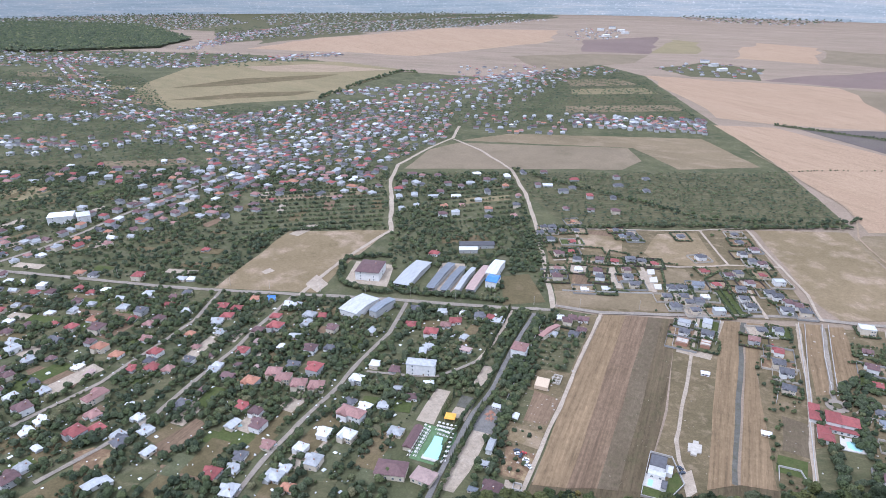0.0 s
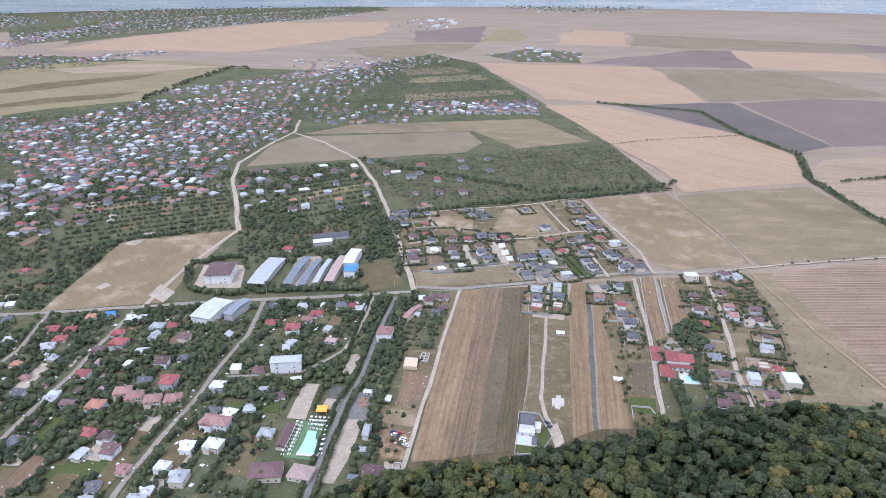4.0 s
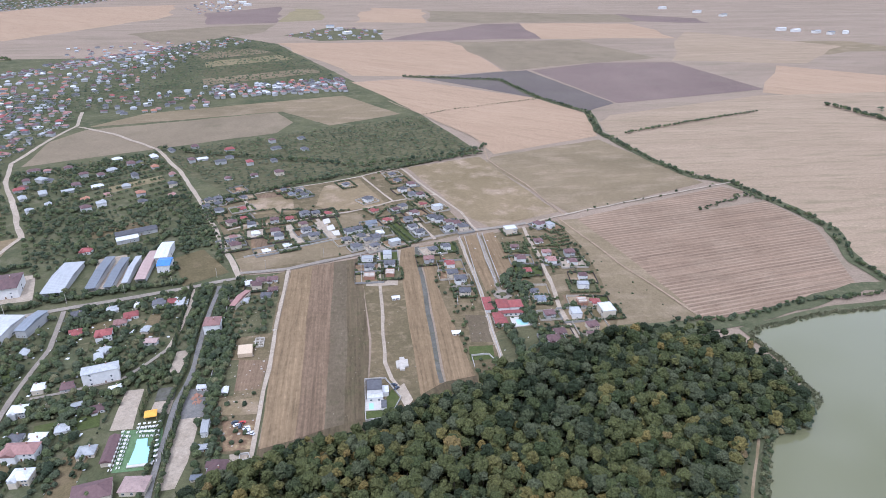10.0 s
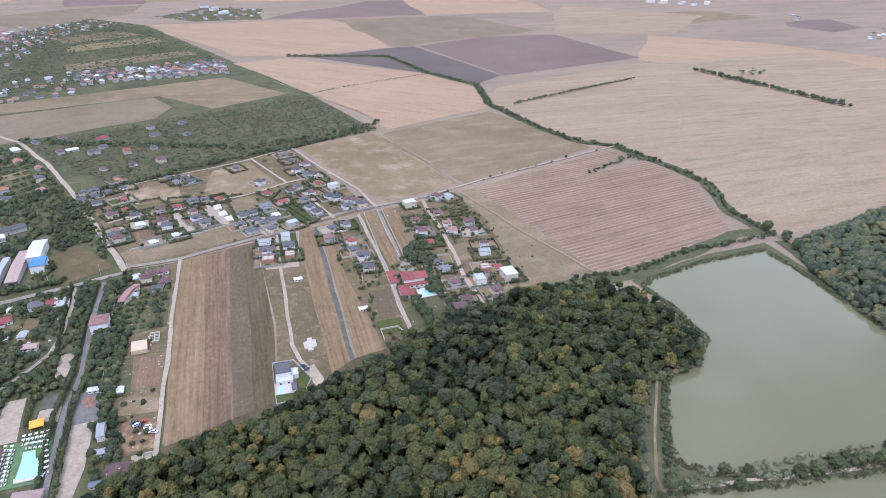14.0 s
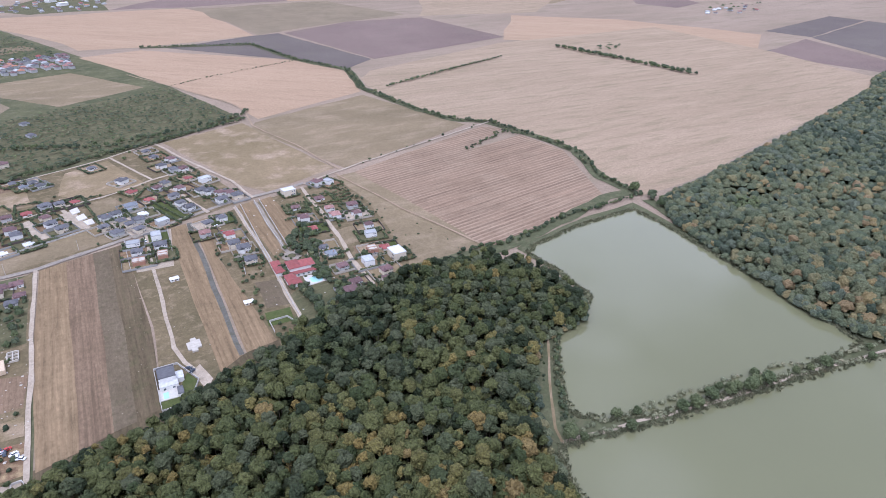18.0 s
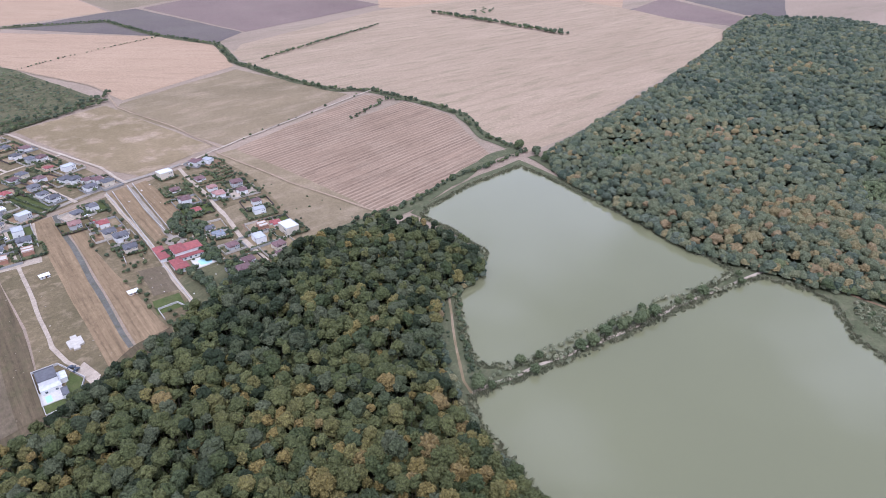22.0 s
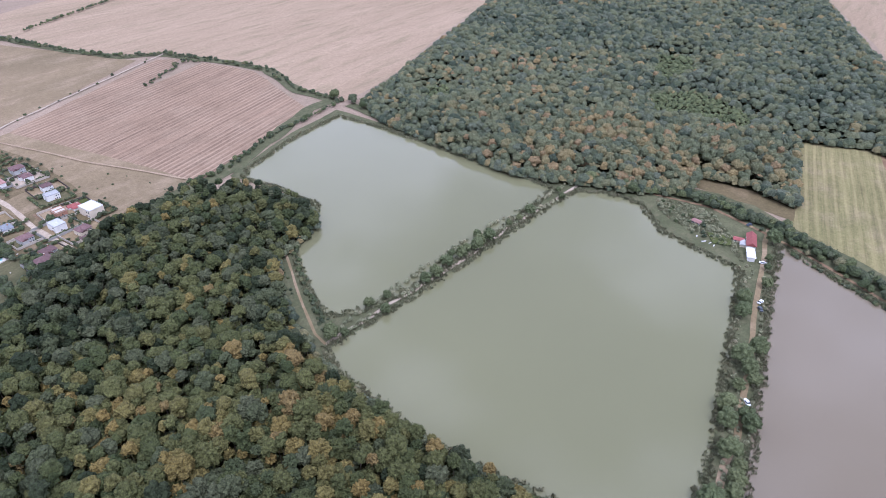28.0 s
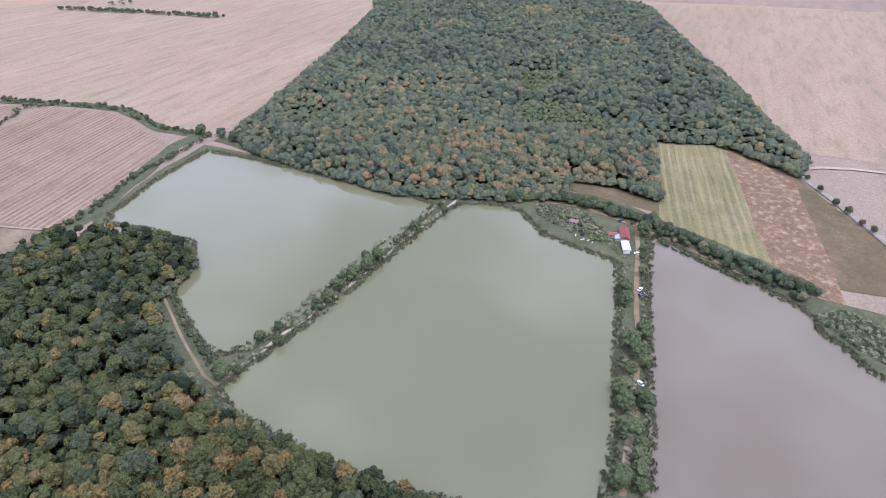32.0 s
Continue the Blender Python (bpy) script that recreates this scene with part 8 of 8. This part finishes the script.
for k, home in enumerate(ESTATE_HOMES):
    if home.name.startswith("shed"):
        continue
    mw = home.matrix_basis
    cx, cy = mw.translation.x, mw.translation.y
    gap, ang = lane_gap(cx, cy)
    w, d = fr.uniform(16, 20), fr.uniform(18, 25)
    ca, sa = cos(ang), sin(ang)
    corner = [(cx + u * ca - v * sa, cy + u * sa + v * ca) for u, v in ((-w / 2, -d / 2), (w / 2, -d / 2), (w / 2, d / 2), (-w / 2, d / 2))]
    if not all(lane_gap(*p)[0] > 0.3 for p in corner):
        corner = [(cx + (x - cx) * 0.72, cy + (y - cy) * 0.72) for x, y in corner]
    mat, word = YARDS[fr.randrange(len(YARDS))]
    sheet("house_plot", corner, 0.50 + 0.0004 * k, M[mat], word + " round a new house", "garden", 8.0, 0.25)
    kind = fr.randrange(5)
    for i in range(4):
        a, b = Vector(corner[i]), Vector(corner[(i + 1) % 4])
        if kind < 3:
            if i == 0:
                fence = new("garden_fence")
            bm = bmesh.new()
            box_into(bm, 0.12, -0.07, 0, (b - a).length - 0.12, 0.07, 1.7)
            part("fence_panel", bm, fence_mats[kind], fence).matrix_basis = pose(a.x, a.y, 0.5, 0, 0, math.degrees(atan2(b.y - a.y, b.x - a.x)))
        if kind > 2 or (kind == 0 and i % 2):
            plot_green += along([a, b], 1.9, 0.3, 0.7, 1.3, 1.5)
    if kind < 3:
        tagged(fence, FENCE_WORD[kind] + " round a house plot", "fence", "garden fences")
    for j in range(fr.randrange(2, 7)):
        p = Vector(corner[fr.randrange(4)]).lerp(Vector(corner[fr.randrange(4)]), fr.uniform(0.1, 0.9)).lerp(Vector((cx, cy)), 0.1)
        r = fr.uniform(0.7, 1.8)
        plot_green.append((p.x, p.y, 0.5, r, r * 1.8))
woods("plot_shrubs", plot_green, CROWN_LITE, M["garden"], "hedges and shrubs in the estate gardens", trunks=False)
lane("garden_path", [(-13.5, 477.2), (-8.1, 470.5), (-4.6, 460.2), (-6.4, 449.7), (-1.1, 455.9), (3.7, 467.3), (5.1, 453.4), (2.2, 442.3)], 1.4, 0.75, M["sand"], "winding pale garden path by the villa", "path")
render_white = plain_mat("painted_wall", (0.46, 0.43, 0.39), 0.85)


def plot_wall(line, h=1.5, t=0.22, material=None, label="pale plastered garden wall round a plot"):
    root = new("garden_wall")
    for a, b in zip(line[:-1], line[1:]):
        a, b = Vector(a), Vector(b)
        n = (b - a).length
        m = pose(a.x, a.y, 0, 0, 0, math.degrees(atan2(b.y - a.y, b.x - a.x)))
        bm = bmesh.new()
        box_into(bm, 0, -t / 2, 0, n, t / 2, h)
        part("panel", bm, material or render_white, root).matrix_basis = m
        bm = bmesh.new()
        box_into(bm, -0.02, -t / 2 - 0.06, h, n, t / 2 + 0.06, h + 0.1)
        part("coping", bm, material or render_white, root).matrix_basis = m
    return tagged(root, label, "wall", "garden walls")


for line in (
    [(-54.4, 548.9), (-36.4, 479.4), (-20.8, 417), (-4.1, 348.6)], [(-49.8, 550.1), (-33, 475.4), (-22.1, 431)], [(-38.6, 558.3), (-27.6, 505.7), (-13.7, 455.1)], [(-34.3, 559.7), (-22.3, 506.4), (-10.7, 457.1)],
    [(-135.7, 498.4), (-128.5, 470.9), (-122.2, 447.4)], [(-105.6, 513.1), (-97, 471.8)], [(-47.7, 463.1), (-41.8, 421.5)], [(-89.1, 321.9), (-77.0, 325.1), (-63.6, 307.5), (-66.4, 288.7), (-79.5, 284.3), (-89.1, 321.9)],
    [(-22.5, 344.4), (-25.7, 356.8), (-14.6, 360.1), (-7.2, 349.4)], [(-223.3, 429.4), (-203.4, 367.5), (-180, 297.2)], [(-235.1, 480.5), (-197.5, 505.8), (-158.7, 533.5)], [(-119, 582.2), (-87.5, 536.4)], [(-137.5, 244.3), (-132.1, 246), (-134.9, 250.2), (-139.1, 248.9), (-137.5, 244.3)],
):
    plot_wall(line)
def shifted(line, d):
    """The line moved sideways by d metres."""
    out = []
    for k, p in enumerate(line):
        a, b = Vector(line[max(0, k - 1)]), Vector(line[min(len(line) - 1, k + 1)])
        n = Vector(((b - a).y, -(b - a).x)).normalized()
        out.append((p[0] + n.x * d, p[1] + n.y * d))
    return out


POOL_LANE = [(-233.2, 427.9), (-214.6, 363.5), (-199.8, 315.2), (-194.1, 284.1), (-182.8, 248.2), (-171.7, 215.7), (-167.5, 203.3)]
hedges = along(shifted(POOL_LANE, 4.2), 1.3, 0.5, 0.9, 1.5, 1.9) + along(shifted(POOL_LANE, -4.2), 1.5, 0.6, 0.9, 1.7, 1.9) + along([(-126.6, 565.9), (-98.1, 525.6), (-89.9, 537)], 1.4, 0.3, 0.8, 1.1, 1.5) + along([(-174, 294.2), (-181.3, 324.5), (-189.7, 359.2)], 2, 1.5, 1.2, 2.4, 1.6)
hedges += along([(-221.7, 445.9), (-196.8, 362.7), (-180.2, 306.4), (-161.5, 264.9), (-148.4, 239.6)], 2.2, 3.0, 1.0, 2.4, 1.6) + along([(-13.8, 453.2), (-7.2, 460.9), (4.9, 452.5), (10.3, 414.7), (23.1, 386.6)], 1.8, 3, 1.0, 2.2, 1.7) + along([(-2.8, 394.1), (9.1, 358), (21.5, 372), (23.9, 394.2)], 1.8, 3, 1.4, 3.0, 1.8)
hedges += along([(-353.7, 379.9), (-377.6, 368.3), (-406.5, 367.9), (-440.1, 407.4), (-409.3, 440.7)], 2.4, 3, 1.5, 2.8, 1.5) + along([(-349.8, 383.1), (-283.7, 421.1), (-261.3, 431.9)], 2.4, 3, 1.2, 2.6, 1.5) + along([(-315.6, 615), (-221.4, 701), (-143.7, 753), (-53.7, 826)], 2.4, 4, 1.2, 2.6, 1.6)
VILLAGE_LANES = [pts for width, mat, label, pts in ROADS if label == "narrow village lane"]
for pts in VILLAGE_LANES:
    for d in (-62, -46, -31, -17, 17, 31, 46, 62):
        hedges += [q for q in along(shifted(pts, d + fr.uniform(-4, 4)), 2.1, 0.7, 0.6, 1.3, 1.7, 0.72) if free((q[0], q[1]), 0.5, 1.0)]
woods("plot_hedges", hedges, CROWN_MID, M["garden"], "clipped and wild hedges round the plots")

# ---- loose rubble, straw and litter on the fields ----
straw = plain_mat("pale_straw", (0.30, 0.25, 0.18), 0.9, 0.1, 0.3, 0.2)


def litter(name, poly, spacing, share, size, material, label):
    pieces = []
    lrng = np.random.default_rng(len(name))
    for x, y in fill(poly, spacing, tree_rng, jitter=0.5):
        if tree_rng.random() > share:
            continue
        sx, sy, sz = lrng.uniform(0.4, 1.2, 3) * size * (0.6 + lrng.random() ** 3 * 1.8)
        v = np.array([(-sx, -sy, 0), (sx, -sy, 0), (sx, sy, 0), (-sx, sy, 0), (0.1 * sx, 0, sz)]) + lrng.normal(size=(5, 3)) * size * 0.15
        pieces.append((v + np.array([x, y, 0.46]), np.array([(0, 1, 4), (1, 2, 4), (2, 3, 4), (3, 0, 4)]), 0, 0.0))
    return tagged(new(name, joined(name, pieces, [material], smooth=False)), label, "rubble", kind="stuff")


litter("field_stones", [(-152.4, 477.2), (-131.9, 490), (-79.6, 341.8), (-81.6, 290), (-100.7, 278.3)], 4.5, 0.3, 0.16, straw, "pale stones scattered over the fallow strips")
litter("plot_rubble", [(-130.3, 493.2), (-102, 510.2), (-47.7, 313.1), (-60.3, 307.7), (-81.4, 341.8)], 5.0, 0.25, 0.25, straw, "builders' rubble on the grassy plots")
litter("site_rubble", [(-199.7, 396.6), (-179.1, 412.6), (-150.2, 318.3), (-132.8, 250.7), (-153.7, 250.7), (-172.5, 287.4)], 4.0, 0.35, 0.4, raw_concrete, "rubble and timber heaps on the building plots")
litter("brick_heaps", [(-188.6, 294.6), (-183.1, 296.3), (-179, 286.6), (-184.1, 285)], 1.6, 0.8, 0.7, raw_brick, "orange brick stacks in a concrete yard")
litter("estate_rubble", [(-72.2, 528.1), (-12.2, 560.3), (8, 477.7), (39.2, 397.2), (6.6, 361.2), (-23.6, 367.9)], 6.0, 0.25, 0.35, pale_stone, "light rubble and garden clutter among the new houses")
litter("village_clutter", [(-652, 145.2), (-459.6, 282.6), (-329.8, 360.9), (-236.3, 419.3), (-226.3, 339.4), (-239, 260.1), (-186.8, 197.5), (-368.6, 54.4)], 7.0, 0.4, 0.6, frame_white, "pale clutter, tarpaulins and stacked goods in the yards")

# ---- vehicles, boats, poles ----
tyre = plain_mat("black_tyre", (0.03, 0.03, 0.03), 0.9)
CAR_PAINT = {"white": plain_mat("white_car_paint", (0.75, 0.75, 0.75), 0.25, 0.5, 0.05), "dark": plain_mat("dark_car_paint", (0.06, 0.07, 0.09), 0.25, 0.5, 0.05), "red": plain_mat("red_car_paint", (0.45, 0.05, 0.04), 0.25, 0.5, 0.05)}


def car(colour):
    root = new("car")
    bm = bmesh.new()
    v = box_into(bm, -2.1, -0.87, 0.35, 2.1, 0.87, 0.95)
    bmesh.ops.bevel(bm, geom=list(bm.edges), offset=0.12, segments=2, affect="EDGES")
    part("body", bm, CAR_PAINT[colour], root)
    bm = bmesh.new()
    v = box_into(bm, -1.3, -0.78, 0.95, 0.9, 0.78, 1.48)
    for q in v[4:]:
        q.co.x *= 0.72
        q.co.y *= 0.86
    part("cabin", bm, glass, root, "dark glazed cabin")
    bm = bmesh.new()
    box_into(bm, -0.95, -0.64, 1.484, 0.62, 0.64, 1.53)
    part("roof", bm, CAR_PAINT[colour], root)
    for sx in (-1.3, 1.3):
        for sy in (-0.8, 0.8):
            bm = bmesh.new()
            bmesh.ops.create_cone(bm, cap_ends=True, segments=12, radius1=0.33, radius2=0.33, depth=0.22, matrix=Matrix.Translation((sx, sy, 0.33)) @ Matrix.Rotation(pi / 2, 4, "X"))
            wheel = part("wheel", bm, tyre, root)
            bm = bmesh.new()
            bmesh.ops.create_cone(bm, cap_ends=True, segments=10, radius1=0.19, radius2=0.16, depth=0.25, matrix=Matrix.Translation((sx, sy, 0.33)) @ Matrix.Rotation(pi / 2, 4, "X"))
            part("rim", bm, frame_white, wheel, "pale metal rim")
    return tagged(root, colour + " car parked on the ground", "car", "parked cars")


for colour, places in (("white", [(-150.1, 270.5), (-141.5, 266.4), (-139.4, 265), (-143.8, 268.8), (339.4, 110.1), (303.3, 93.3), (230.2, 62.6), (-119.5, 493.7), (-67.1, 509.5)]),
                       ("dark", [(-152.2, 272.5), (-148, 270.1), (374.3, 136.4), (297.3, 90.3), (-112.6, 486.8), (-70, 318.5), (-67.7, 315.3), (-176.3, 287.1)]), ("red", [(-147.9, 272.8), (-62.2, 497.3)])):
    for k, (x, y) in enumerate(places):
        if k == 0:
            base = car(colour)
            base.matrix_basis = pose(x, y, 0.7, 0, 0, 40)
        else:
            copy_thing(base, pose(x, y, 0.7, 0, 0, 40 + k * 63))


def boat():
    root = new("boat")
    bm = bmesh.new()
    v = box_into(bm, -2, -0.7, 0, 2, 0.7, 0.5)
    for q in (v[1], v[2], v[5], v[6]):
        q.co.y *= 0.2
    for q in v[:4]:
        q.co.x *= 0.85
        q.co.y *= 0.7
    part("hull", bm, CAR_PAINT["white"], root)
    bm = bmesh.new()
    box_into(bm, -1.2, -0.55, 0.504, -0.8, 0.55, 0.56)
    part("bench", bm, raw_wood, root)
    return tagged(root, "small white rowing boat at the reedy shore", "boat", "boats at the shore")


dinghy = boat()
for k, (x, y) in enumerate([(335.8, 145.3), (336.9, 141.8), (335.9, 138.6), (338, 151.1)]):
    m = pose(x, y, 0.5, 0, 0, 150 + 20 * k) @ Matrix.Diagonal((0.75, 0.75, 0.75, 1))
    if k:
        copy_thing(dinghy, m)
    else:
        dinghy.matrix_basis = m


def utility_pole():
    root = new("utility_pole")
    bm = bmesh.new()
    bmesh.ops.create_cone(bm, cap_ends=True, segments=8, radius1=0.2, radius2=0.12, depth=9, matrix=Matrix.Translation((0, 0, 4.5)))
    part("pole", bm, raw_concrete, root)
    bm = bmesh.new()
    box_into(bm, -0.9, -0.06, 8.4, 0.9, 0.06, 8.55)
    part("crossarm", bm, raw_concrete, root)
    return tagged(root, "grey concrete utility pole beside the street", "pole", "utility poles")


pole = utility_pole()
for k, (x, y) in enumerate([(-628, 212.2), (-574.9, 239.8), (-523.6, 266.6), (-477.8, 295.2), (-444, 313.2), (-404.6, 338.5), (-370.5, 361.1), (-335.3, 381.9), (-300.7, 402.3), (-270.5, 419.3), (-241.4, 436.9), (-207.8, 457.1), (-166.3, 485.6), (-129.5, 512.4), (-94.1, 540.5)]):
    m = pose(x, y + 4.5, 0, 0, 0, -30)
    if k:
        copy_thing(pole, m)
    else:
        pole.matrix_basis = m

# ---- the hazy distance: haze and town specks painted on a faintly glowing ring ----
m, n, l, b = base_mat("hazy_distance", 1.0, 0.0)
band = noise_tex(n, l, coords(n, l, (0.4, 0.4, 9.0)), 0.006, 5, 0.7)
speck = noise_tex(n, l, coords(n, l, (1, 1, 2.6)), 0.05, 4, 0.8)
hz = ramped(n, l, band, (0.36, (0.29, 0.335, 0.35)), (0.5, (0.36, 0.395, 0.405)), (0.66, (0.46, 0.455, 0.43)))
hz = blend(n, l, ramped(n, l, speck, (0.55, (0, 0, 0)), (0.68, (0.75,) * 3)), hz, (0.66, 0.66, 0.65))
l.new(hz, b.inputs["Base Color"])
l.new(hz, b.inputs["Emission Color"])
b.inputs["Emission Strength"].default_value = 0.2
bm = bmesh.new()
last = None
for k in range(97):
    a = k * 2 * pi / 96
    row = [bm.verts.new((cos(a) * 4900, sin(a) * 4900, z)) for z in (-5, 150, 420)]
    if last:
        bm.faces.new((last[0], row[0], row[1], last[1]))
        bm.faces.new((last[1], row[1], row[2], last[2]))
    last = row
tagged(part("backdrop", bm, m), "backdrop ring painted with pale blue haze over the distant town", "backdrop", kind="structure")
